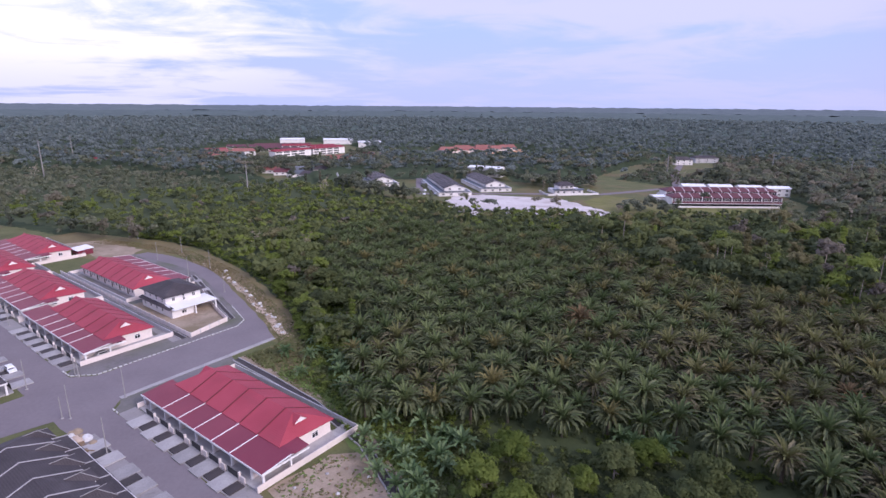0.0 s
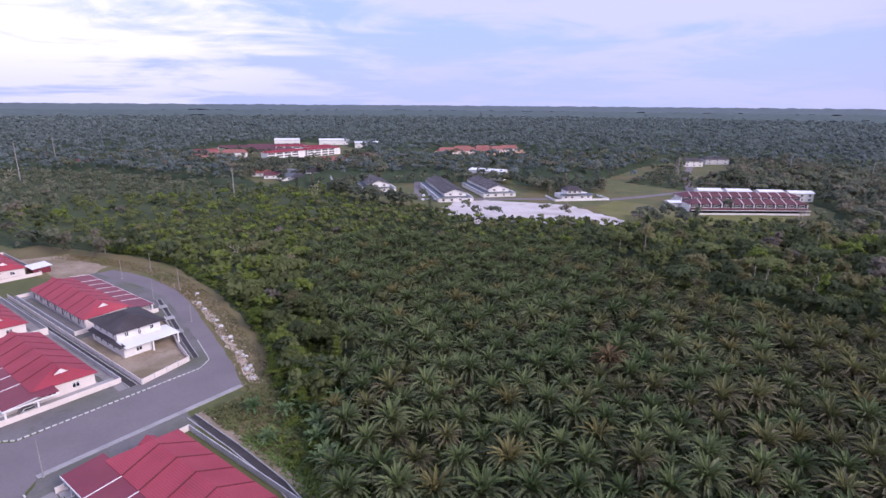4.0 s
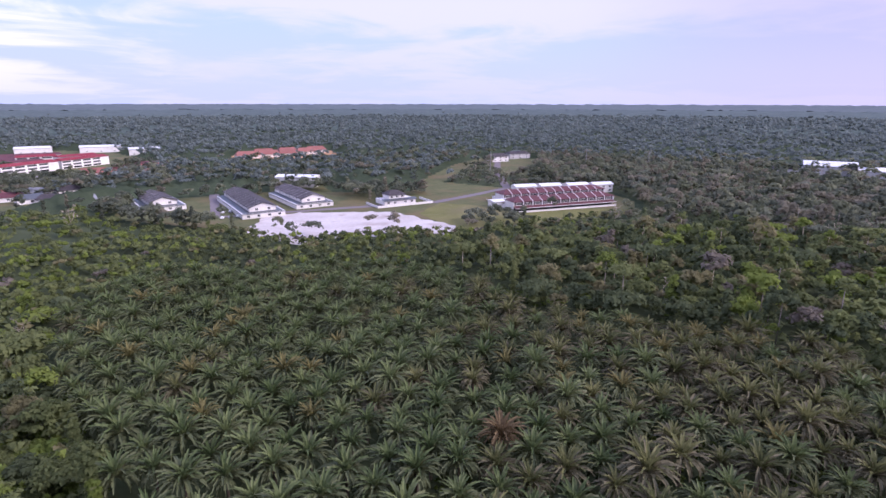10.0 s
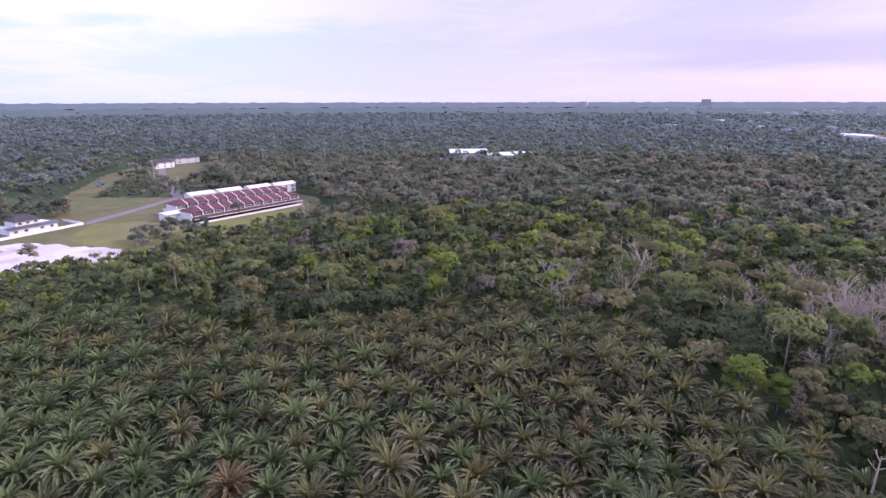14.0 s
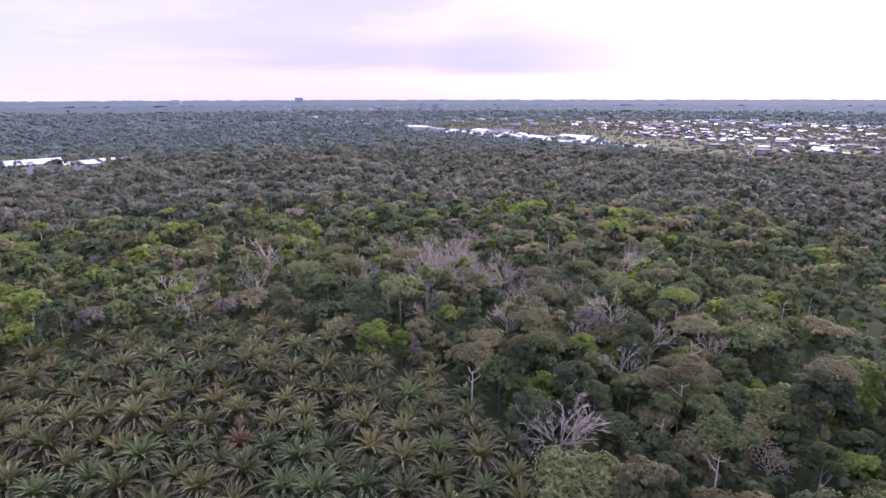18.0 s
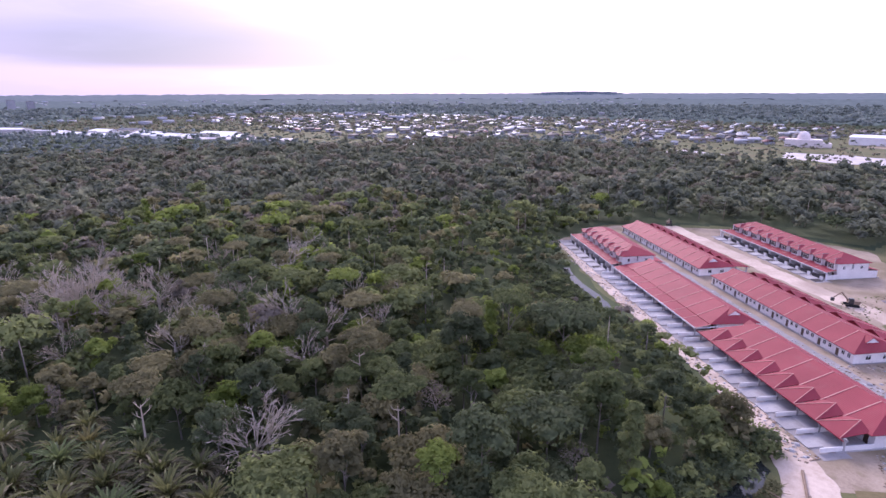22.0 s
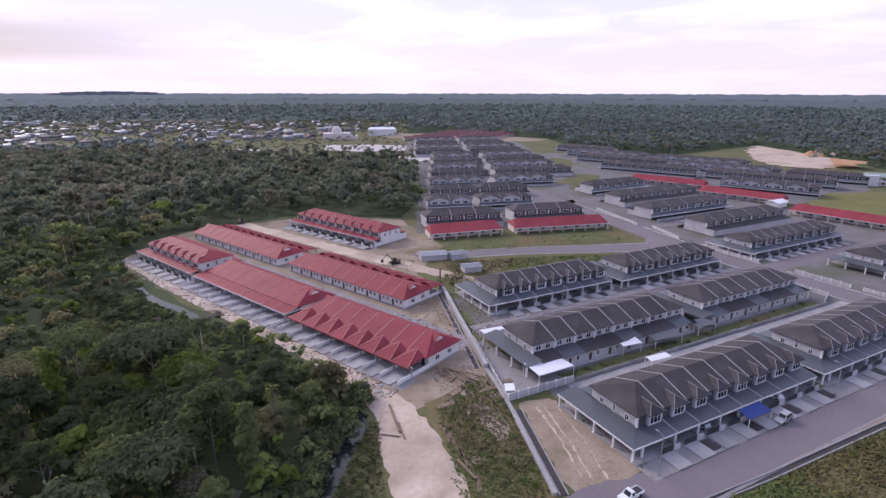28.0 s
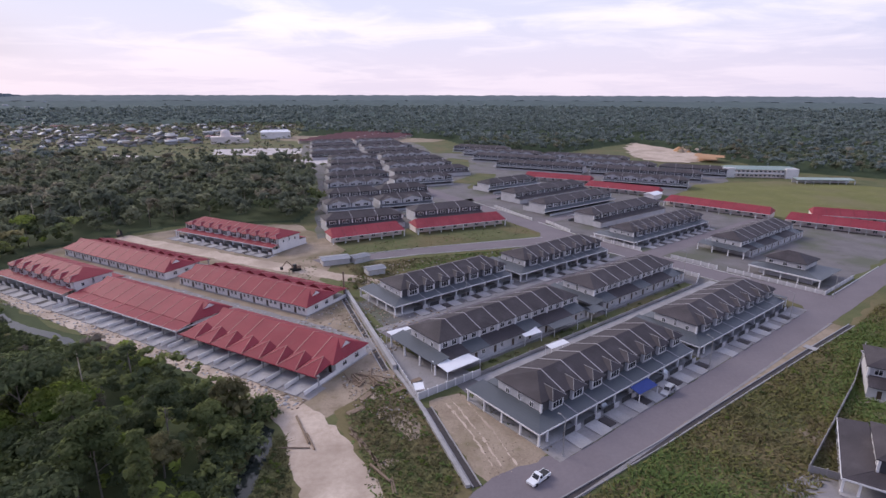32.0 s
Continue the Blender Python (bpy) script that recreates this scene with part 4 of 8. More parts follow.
FOREST = [(36, -30), (50, -43), (80, -61), (104, -72), (160, -114), (168, -168), (142, -199), (118, -219), (62, -222), (58, -268), (80, -400),
          (92, -432), (330, -455), (520, -420), (560, -250), (640, -60), (640, 200), (560, 420), (420, 560), (340, 660), (250, 630), (172, 520), (208, 474),
          (275, 434), (266, 378), (238, 342), (140, 332), (98, 322), (70, 342), (18, 340), (-12, 380), (-80, 436), (-80, 506), (-95, 470), (-170, 470), (-330, 560), (-480, 560), (-420, 340),
          (-300, 332), (-190, 285), (-140, 267), (-100, 240), (-80, 217), (-64, 195), (-52, 177), (-43, 160), (-29, 128), (-24, 160), (-46, 206), (-60, 256), (-42, 303), (5, 289), (50, 283), (84, 254),
          (84, 218), (99, 206), (120, 188), (146, 163), (154, 120), (144, 96), (130, 90), (118, 63), (90, 57), (70, 57), (60, 70), (44, 60), (36, 20)]


def in_view(x, y):
    """Bearings that the flight ever faces."""
    b = np.degrees(np.arctan2(x, y - 60))
    return (b > -46) | (b < -130)


def open_land(x, y, without=()):
    k = ~inside(FOREST, x, y)
    for poly in (ESTATE, SITE, PALMS, TOWN, REDTOWN, HAMLET, RISE):
        k &= ~inside(poly, x, y)
    return k


class Wood:
    """Gathers many crowns into one mesh."""

    def __init__(self):
        self.v, self.t, self.m, self.c, self.k = [], [], [], [], 0
        self.rs = np.random.RandomState(3)

    def add(self, proto, turn, size, at, hue):
        v, t = proto
        self.c.append(np.full(len(v), self.rs.uniform(-0.5, 0.5)))
        self.v.append(rot(v, turn, size, at)), self.t.append(t + self.k), self.m.append(np.full(len(t), hue))
        self.k += len(v)

    def build(self, name, label, mats, category="forest"):
        me = tri_mesh(name, np.concatenate(self.v), np.concatenate(self.t), mats, np.concatenate(self.m))
        me.attributes.new("tint", "FLOAT", "POINT").data.foreach_set("value", np.concatenate(self.c).astype(np.float32))
        return tagged(new(name, me), label, category, kind="stuff")


def dist(p):
    return np.hypot(p[:, 0] - 10, p[:, 1] - 78)


trees = scatter(FOREST, 8.2, 9, 0.42)
trees = trees[in_view(trees[:, 0], trees[:, 1]) & ~inside(RISE, trees[:, 0], trees[:, 1]) & (np.hypot(trees[:, 0] - 87, trees[:, 1] - 51) > 7.5)]
trees = trees[rs.rand(len(trees)) < np.where(dist(trees) < 190, 0.97, np.where(dist(trees) < 330, 0.88, 0.82))]
pond_gap = np.min([np.hypot(trees[:, 0] - px + 0.59 * k, trees[:, 1] - py - 0.81 * k) for px, py in ((126, -86), (119, -80), (112, -75), (106, -71), (100, -67), (95, -64)) for k in (0, 5)], 0)
trees = trees[pond_gap > 3.2]
works_gap = np.abs((trees[:, 0] - 545) * 0.55 - (trees[:, 1] - 430) * 0.835)
trees = trees[~((np.hypot(trees[:, 0] - 545, trees[:, 1] - 430) < 125) & (works_gap < 58) & (rs.rand(len(trees)) < 0.8))]
trees = trees[np.argsort(dist(trees))]


def triangles(g):
    """A Geo's corners and triangles as arrays."""
    return np.array(g.v), np.array([(f[0], f[i], f[i + 1]) for f in g.f for i in range(1, len(f) - 1)])


bare_crowns = [triangles(branches(500 + i, 9.0, 4.6, 2, 0.15, 8, 0.13, 0.04, 3, 5)) for i in range(3)]
stems = triangles(Geo().tube((0, 0, -0.1), (0, 0, 1.0), 0.20, 0.13, 4))
forest = Wood()
for n, (x, y) in enumerate(trees):
    shape = rs.randint(len(SHAPES))
    west = x < -20 and y > 100
    south = y < -20
    blend = 0.5 + 0.5 * math.sin(x * 0.035 + 2 * math.sin(y * 0.021)) * math.sin(y * 0.041 + 1.0)
    p = np.array((0.14, 0.62, 0.04, 0.19, 0.01)) if west else np.array((0.30, 0.58, 0.04, 0.07, 0.01)) if y > 235 and x < 140 else np.array((0.40, 0.40, 0.10, 0.09, 0.01)) if y < 10 and x < 210 else np.array((0.24 + 0.20 * blend, 0.31, 0.27 - 0.12 * blend, 0.10, 0.08 - 0.05 * blend))
    hue = rs.choice(5, p=p / p.sum())
    edge = min(math.hypot(x - px, y - py) for px, py in ((30, -10), (33, -25), (-43, 160), (-52, 177), (-64, 195), (-80, 217), (-100, 240))) < 14
    s = rs.uniform(0.66, 1.38) * (0.92 if west else 1.0) * (0.85 if edge else 1.0)
    h = rs.uniform(6.0, 11.5) * (0.6 if west else 1.0) * (0.7 if edge else 1.0)
    track = min(abs(0.53 * (x - 36) + 0.848 * (y + 30)), 99) if 44 < x < 165 and y < 20 else 99
    if track < 26 and rs.rand() < 0.9:
        s, h = s * (0.55 + 0.012 * track), h * (0.35 + 0.022 * track)
    if y > 278 and x < 150 or y > 288 and x < 250:
        s, h = s * 0.62, h * 0.42
    lone = y < 278 and rs.rand() < 0.15 and not west and not edge
    if lone:
        h += rs.uniform(3.5, 8.0)
    if math.hypot(x - 112, y + 62) < 33:
        h, s = 2.5 + h * 0.15, s * 0.6
    a = rs.uniform(0, 6.28)
    d = math.hypot(x - 10, y - 78)
    cz = max(h - 2.0, SHAPES[shape][1] * s * 0.42)
    if n < 155:
        tree = thing("tree", x, y, 0, math.degrees(a), "%s broadleaf tree in dense forest" % LEAF_NAMES[hue], "tree", "forest trees")
        tk = part("trunk", trunk_meshes[n % 4], None, tree)
        tk.scale = (1, 1, max(cz, 1.5) / 7.0)
        cr = part("crown", near_meshes[hue][shape], None, tree, at=(0, 0, cz))
        cr.scale = (s, s, s)
        continue
    if hue == 4 and rs.rand() < 0.45:
        forest.add(bare_crowns[rs.randint(3)], a, rs.uniform(0.95, 1.5) * (1.25 if lone else 1.0), (x, y, 0), 6)
        continue
    protos = fine_crowns if d < 122 else mid_crowns if d < 180 else low_crowns if d < 330 else thin_crowns
    # far crowns switch to the haze-tinted leaf copies
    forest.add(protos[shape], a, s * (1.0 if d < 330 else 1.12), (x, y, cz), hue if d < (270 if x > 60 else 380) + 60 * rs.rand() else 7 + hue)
    if lone and d < 400:
        v, t = stems
        forest.add((v * [1, 1, cz], t), a, 1.0, (x, y, 0), 5 if n % 3 else 6)
low = scatter(FOREST, 6.0, 21, 0.45)
low = low[(np.hypot(low[:, 0] - 112, low[:, 1] + 66) > 27) & (dist(low) < 300) & in_view(low[:, 0], low[:, 1])]
for x, y in low:
    near = math.hypot(x - 10, y - 78) < 150
    forest.add((far_crowns if near else tiny_crowns)[rs.randint(len(SHAPES))], rs.uniform(0, 6.28), rs.uniform(0.45, 0.75), (x, y, rs.uniform(1.5, 5.0)), rs.choice(5, p=(0.10, 0.60, 0.05, 0.24, 0.01) if x < -20 and y > 100 else (0.36, 0.46, 0.09, 0.08, 0.01)))
forest.build("forest", "dense mixed green forest beyond the plantation", LEAVES + [BARK, PALE_BARK, HAZED_DARK, HAZED_MID, HAZED_OLIVE, HAZED_MID, HAZED_OLIVE])

# wooded land further out, in haze-tinted leaf colours
far_wood = Wood()
for lo, hi, step in ((250, 480, 9.0), (480, 750, 11.5), (750, 1250, 15.0), (1250, 2300, 27.0)):
    p = scatter([(-hi, -hi), (hi, -hi), (hi, hi), (-hi, hi)], step, int(lo), 0.45)
    r = np.hypot(p[:, 0], p[:, 1] - 60)
    p = p[(r > lo) & (r < hi) & in_view(p[:, 0], p[:, 1]) & open_land(p[:, 0], p[:, 1])]
    # small clearings and thinner strips
    gap = np.sin(p[:, 0] * 0.017 + 2.1 * np.sin(p[:, 1] * 0.011)) * np.sin(p[:, 1] * 0.019 + 1.4 * np.sin(p[:, 0] * 0.009))
    p = p[rs.rand(len(p)) < np.where(gap > 0.86, 0.35, 0.95)]
    for x, y in p:
        r = math.hypot(x, y - 60)
        k = rs.uniform(0.65, 1.2) * (1.0 if lo < 400 else 1.12 if lo < 700 else 1.3 if lo < 1000 else 2.0)
        tall = rs.uniform(4.0, 9.0) + (rs.uniform(3, 9) if rs.rand() < 0.10 else 0)
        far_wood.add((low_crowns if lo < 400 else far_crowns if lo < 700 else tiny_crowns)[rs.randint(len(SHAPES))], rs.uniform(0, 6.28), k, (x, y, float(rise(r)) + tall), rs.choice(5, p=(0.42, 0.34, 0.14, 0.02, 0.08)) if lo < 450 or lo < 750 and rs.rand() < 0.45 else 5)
far_wood.build("far_forest", "wooded lowland between the villages", [HAZED_DARK, HAZED_MID, HAZED_OLIVE, HAZED_MID, HAZED_OLIVE, FAR_HAZY])


# distant canopy to the horizon
def canopy(x, y, r):
    """Crown tops run together; the canopy drops where it meets open ground."""
    rr = np.random.RandomState(4)
    lump = np.sin(x * 0.021 + 1.3 * np.sin(y * 0.017)) * np.sin(y * 0.024 + 1.1 * np.sin(x * 0.013))
    deep = np.clip((r - 255) / 40, 0, 1)
    for step in (9, 20):
        every = np.ones(x.shape, bool)
        for a in range(8):
            every &= open_land(x + step * math.cos(a * math.pi / 4), y + step * math.sin(a * math.pi / 4))
        deep = deep * np.where(every, 1.0, 0.0 if step == 9 else 0.5)
    outer = np.clip((r - 1250) / 300, 0, 1)
    top = 5.2 + 1.6 * lump + rr.uniform(-1, 1, x.shape) * (2.3 + outer * 0.8 + np.clip(r - 1200, 0, 2500) * 0.0005)
    return rise(r) + 0.05 + deep * np.maximum(top, 0.5)


# dark sheet below the far crowns, its colour standing in for their shade
polar_sheet("wooded_plain", WOODS_SHADE, np.geomspace(255, 1305, 130), 900, canopy, open_land, "canopy of the wooded plain, darkened as shade between crowns", "forest", "stuff")
# the ring colours carry the haze out to the horizon
for m, lo, hi in zip(HAZE_PLAIN, (1300, 1800, 2500, 3400), (1800, 2500, 3400, 4850)):
    polar_sheet("distant_forest", m, np.geomspace(lo, hi, 34), 900, canopy, open_land, "green forest reaching to the horizon, tinted pale as haze", "forest", "stuff")
# ---- houses ----
def frame_plate(xs, zs, holes, t=0.06):
    """A window frame in one piece: a plate with open fields."""
    g = Geo()
    nx, nz = len(xs), len(zs)
    at = lambda s, i, j: s * nx * nz + j * nx + i
    g.v = [(x, y, z) for y in (-t, t) for z in zs for x in xs]
    solid = lambda i, j: 0 <= i < nx - 1 and 0 <= j < nz - 1 and (i, j) not in holes
    for j in range(nz - 1):
        for i in range(nx - 1):
            if not solid(i, j):
                continue
            a, b, c, d = (i, j), (i + 1, j), (i + 1, j + 1), (i, j + 1)
            g.f += [tuple(at(0, *p) for p in (a, b, c, d)), tuple(at(1, *p) for p in (d, c, b, a))]
            for (p, q), (u, v) in (((a, b), (i, j - 1)), ((b, c), (i + 1, j)), ((c, d), (i, j + 1)), ((d, a), (i - 1, j))):
                if not solid(u, v):
                    g.f.append((at(0, *q), at(0, *p), at(1, *p), at(1, *q)))
    g.m = [0] * len(g.f)
    return g.mesh("window", TRIM)


def window_meshes(w, h, lights=2):
    b, m = 0.13, 0.045
    xs = [-w / 2, -w / 2 + b]
    for k in range(1, lights):
        xs += [-w / 2 + w * k / lights - m, -w / 2 + w * k / lights + m]
    xs += [w / 2 - b, w / 2]
    zs = (-b, 0.0, h * 0.66, h * 0.66 + 0.07, h - b, h)
    holes = {(1 + 2 * k, j) for k in range(lights) for j in (1, 3)}
    return frame_plate(xs, zs, holes), Geo().box(-w / 2 + b, w / 2 - b, -0.02, 0.02, 0, h - b).mesh("pane", GLASS)


WIN_WIDE, WIN_TALL = window_meshes(1.7, 1.3), window_meshes(0.9, 2.1)
WIN_BAY, WIN_REAR = window_meshes(3.1, 2.0, 3), window_meshes(1.75, 1.5)


def plate_window(xs, zs, dark):
    """A framed window in one piece: a thin plate whose inner fields are glass."""
    g = Geo()
    nx, nz = len(xs), len(zs)
    vs = [(x, y, z) for y in (-0.07, 0.07) for z in zs for x in xs]
    at = lambda s, i, j: s * nx * nz + j * nx + i
    g.v = vs
    for j in range(nz - 1):
        for i in range(nx - 1):
            for s in (0, 1):
                q = (at(s, i, j), at(s, i + 1, j), at(s, i + 1, j + 1), at(s, i, j + 1))
                g.f.append(q if s == 0 else q[::-1])
                g.m.append(1 if (i, j) in dark else 0)
    for i in range(nx - 1):
        g.f += [(at(1, i, 0), at(1, i + 1, 0), at(0, i + 1, 0), at(0, i, 0)), (at(0, i, nz - 1), at(0, i + 1, nz - 1), at(1, i + 1, nz - 1), at(1, i, nz - 1))]
        g.m += [0, 0]
    for j in range(nz - 1):
        g.f += [(at(0, 0, j), at(0, 0, j + 1), at(1, 0, j + 1), at(1, 0, j)), (at(1, nx - 1, j), at(1, nx - 1, j + 1), at(0, nx - 1, j + 1), at(0, nx - 1, j))]
        g.m += [0, 0]
    return g.mesh("window", TRIM, GLASS)


WIN_SMALL = plate_window((-0.55, -0.43, -0.05, 0.05, 0.43, 0.55), (-0.12, 0.0, 1.1, 1.22), ((1, 1), (3, 1)))
FAR_BAY = plate_window((-1.7, -1.5, -0.58, -0.42, 0.42, 0.58, 1.5, 1.7), (-0.2, 0.0, 1.45, 1.65), ((1, 1), (3, 1), (5, 1)))
FAR_WIN = plate_window((-1.0, -0.84, -0.07, 0.07, 0.84, 1.0), (-0.16, 0.0, 1.3, 1.46), ((1, 1), (3, 1)))
FAR_PIER = Geo().box(-0.26, 0.26, 4.0, 4.6, 3.7, 6.45).mesh("pier", TRIM)
FAR_BACK_PIER = Geo().box(-0.26, 0.26, 17.2, 17.7, 3.9, 6.45).mesh("pier", TRIM)
COLUMN = Geo().box(-0.19, 0.19, -0.19, 0.19, 0, 3.0).box(-0.25, 0.25, -0.25, 0.25, 0, 0.35).mesh("column", TRIM)
GREY_COLUMN = Geo().box(-0.19, 0.19, -0.19, 0.19, 0, 3.0).mesh("column", CONCRETE)
APRON = Geo().slab([(-1.9, -4.6, 0.30), (1.9, -4.6, 0.30), (1.9, 0, 0.36), (-1.9, 0, 0.36)], 0.34).mesh("driveway", CONCRETE)
BED = Geo().box(-1.15, 1.15, -3.4, -0.3, 0.05, 0.34).mesh("planting_bed", DRAIN)
GATE = Geo().box(-1.85, 1.85, -0.03, 0.03, 0.35, 1.65).mesh("gate", IRON)


def put_window(kind, parent, x, y, z, rz=0):
    if not isinstance(kind, tuple):
        return part("window", kind, None, parent, at=(x, y, z), rz=rz)
    fr, pn = kind
    w = part("window", fr, None, parent, at=(x, y, z), rz=rz)
    part("pane", pn, None, w)
    return w


def rib(p, q, w, h, r=None):
    """A cap that runs up a roof from p to q, and down again to r."""
    g = Geo()
    for (x0, y0, z0), (x1, y1, z1) in [(p, q)] + ([(r, q)] if r else []):
        g.slab([(x0 - w, y0, z0 + h), (x0 + w, y0, z0 + h), (x1 + w, y1, z1 + h), (x1 - w, y1, z1 + h)] if y1 > y0 else
               [(x0 + w, y0, z0 + h), (x0 - w, y0, z0 + h), (x1 - w, y1, z1 + h), (x1 + w, y1, z1 + h)], h + 0.05)
    return g


def hipped(x0, x1, y0, yr, y1, z0, zr, z1, runL, runR, t=0.16, open_l=False, open_r=False):
    """Roof of two slopes with hipped ends."""
    g = Geo()
    a, b = (x0 + runL, yr, zr), (x1 - runR, yr, zr)
    g.slab([(x0, y0, z0), (x1, y0, z0), b, a], t)
    g.slab([(x1, y1, z1), (x0, y1, z1), a, b], t)
    if runL > 0.05:
        g.slab([(x0, y1, z1), (x0, y0, z0), a], t)
    if runR > 0.05:
        g.slab([(x1, y0, z0), (x1, y1, z1), b], t)
    return g


def red_terrace(x, y, rz, units, w, mL, mR, label, group, roof, porch, caps, wall, finished=True, gables=False, back=False):
    """Single-storey terrace: front eave at y = 0, porch roof, long tiled roof, columns, yards."""
    row = thing("terrace_house", x, y, 0, rz, label, "house", group)
    full = mL + units * w + mR
    yE, yR, yB, zP, zE, zR, zB = 6.4, 13.4, 20.4, 3.2, 3.95, 6.6, 3.35
    if gables:
        yE, zE = 5.4, 3.65
    elif not finished:
        yE, zE, zP = 4.6, 3.75, 3.0
    part("floor_slab", Geo().box(0.3, full - 0.3, -1.0, 20.2, -0.05, 0.32), CONCRETE, row)
    x0, x1 = mL - 0.5, full - mR + 0.5
    part("roof", hipped(x0, x1, yE, yR, yB, zE, zR, zB, 4.6, 4.6), roof, row)
    # small vent gables at both ends of the ridge
    for s, xe in ((1, x0), (-1, x1)):
        g = Geo()
        xa, xb = xe + s * 2.1, xe + s * 4.8
        k = 2.1 / 4.6
        za, zt = zE + (zR - zE) * k, zR + 0.02
        hw = (yR - yE) * (1 - k) * 0.48
        g.slab([(xa, yR - hw, za + 0.15), (xa, yR, zt), (xb + s * 0.6, yR, zt)] if s < 0 else [(xa, yR, zt), (xa, yR - hw, za + 0.15), (xb + s * 0.6, yR, zt)], 0.12)
        g.slab([(xa, yR, zt), (xa, yR + hw, za + 0.15), (xb + s * 0.6, yR, zt)] if s < 0 else [(xa, yR + hw, za + 0.15), (xa, yR, zt), (xb + s * 0.6, yR, zt)], 0.12)
        gr = part("gable_roof", g, roof, row)
        v = Geo()
        v.add([(xa + s * 0.15, yR - hw * 0.9, za + 0.1), (xa + s * 0.15, yR + hw * 0.9, za + 0.1), (xa + s * 0.15, yR, zt - 0.12), (xa + s * 0.3, yR - hw * 0.9, za + 0.1), (xa + s * 0.3, yR + hw * 0.9, za + 0.1), (xa + s * 0.3, yR, zt - 0.12)],
              [(0, 1, 2), (5, 4, 3), (0, 3, 4, 1), (1, 4, 5, 2), (2, 5, 3, 0)])
        part("gable_vent", v, TRIM, gr, "white vent gable")
    for i in range(units + 1):
        xb = mL + i * w
        if 0 < i < units:
            part("roof_rib", rib((xb, yE, zE), (xb, yR, zR), 0.15 if finished else 0.14, 0.10, (xb, yB, zB)), caps, row)
        part("party_wall", Geo().box(xb - 0.1, xb + 0.1, 0.3 if finished or back else -4.6, 7.0, 0.3, 2.2 if finished else 1.35), wall, row)
        cm = COLUMN if finished else GREY_COLUMN
        part("column", cm, None, row, at=(xb, 0.45, 0.1))
    for xc in ((0.4, full - 0.4) if mL > 1 else ()):
        part("column", COLUMN, None, row, at=(xc, 0.45, 0.1))
        part("column", COLUMN, None, row, at=(xc, 6.6, 0.1))
    if not gables:
        cuts = [0.0] + [mL + i * w for i in range(1, units)] + [full]
        for a, b in zip(cuts, cuts[1:]):
            part("porch_roof", Geo().slab([(a + 0.05, 0, zP), (b - 0.05, 0, zP), (b - 0.05, yE + 0.9, zP + 0.72), (a + 0.05, yE + 0.9, zP + 0.72)], 0.10), porch, row)
            part("porch_rib", rib((b, 0, zP), (b, yE + 0.2, zP + 0.66), 0.11, 0.08), TRIM if finished else caps, row)
        if mR > 1:
            part("porch_roof", Geo().slab([(x1 - 0.8, yE + 0.9, zP + 0.72), (full - 0.05, yE + 0.9, zP + 0.4), (full - 0.05, yE + 4.5, zP + 0.4), (x1 - 0.8, yE + 4.5, zP + 0.72)], 0.1), porch, row)
        part("fascia", Geo().box(-0.05, full + 0.05, -0.09, 0.02, zP - 0.36, zP + 0.05), TRIM, row, "white fascia board")
        part("fascia", Geo().box(full - 0.02, full + 0.10, 0.02, yE + 4.4, zP - 0.3, zP + 0.08), TRIM, row, "white fascia board")
    else:
        part("beam", Geo().box(0, full, 0.3, 0.6, 2.7, 3.0), CONCRETE, row)
        for i in range(units):
            xa, xb = mL + i * w - 0.1, mL + (i + 1) * w - 0.35
            px = xa + (xb - xa) * 0.58
            fl, fr, top, bl, br = (xa, -0.5, 3.05), (xb, -0.5, 3.05), (px, yE + 0.6, zE + 1.35), (xa, yE + 0.6, zE + 0.1), (xb, yE + 0.6, zE + 0.1)
            g = Geo().slab([fl, fr, top], 0.12).slab([fr, br, top], 0.12).slab([bl, fl, top], 0.12)
            g.slab([br, bl, top], 0.12)
            hip = part("porch_gable", g, roof, row)
            cap = Geo()
            for x0, y0, z0 in (fl, fr):
                cap.tube((x0, y0, z0 + 0.02), (top[0], top[1], top[2] + 0.03), 0.10, 0.10, 4)
            part("hip_cap", cap, caps, hip)
        part("fascia", Geo().box(0, full, -0.62, -0.5, 2.86, 3.10), PALE_RED_ROOF, row)
    for i in range(units):
        a = mL + i * w
        g = Geo().box(a, a + w, 7.0, 19.7, 0.3, 3.6)
        part("wall", g, wall, row)
        if not back:
            part("window", FAR_WIN, None, row, at=(a + w * 0.30, 6.97, 1.1))
            part("door", Geo().box(a + w * 0.62, a + w * 0.62 + 1.0, 6.92, 7.0, 0.35, 2.4), DOOR, row)
        if back:
            put_window(WIN_SMALL, row, a + w * 0.22, 19.73, 1.5)
            put_window(WIN_SMALL, row, a + w * 0.52, 19.73, 1.5)
            part("back_door", Geo().box(a + w * 0.75, a + w * 0.75 + 0.9, 19.7, 19.77, 0.35, 2.4), DOOR, row)
            continue
        part("driveway", APRON, None, row, at=(a + w * 0.42, -1.0, 0))
        if finished:
            part("gate", GATE, None, row, at=(a + w * 0.42, -1.1, 0))
            part("front_wall", Geo().box(a + w * 0.42 + 1.95, a + w, -1.2, -1.0, 0.0, 1.3), wall, row)
            part("planting_bed", BED, None, row, at=(a + w * 0.42 + 3.25, -1.3, 0))
            part("gate_pillar", Geo().box(a + w * 0.42 + 1.85, a + w * 0.42 + 2.25, -1.3, -0.9, 0, 1.9), wall, row)
        else:
            part("rubble", Geo().box(a + w * 0.75, a + w * 0.95, -2.6, -0.6, 0, 0.5), CONCRETE, row)
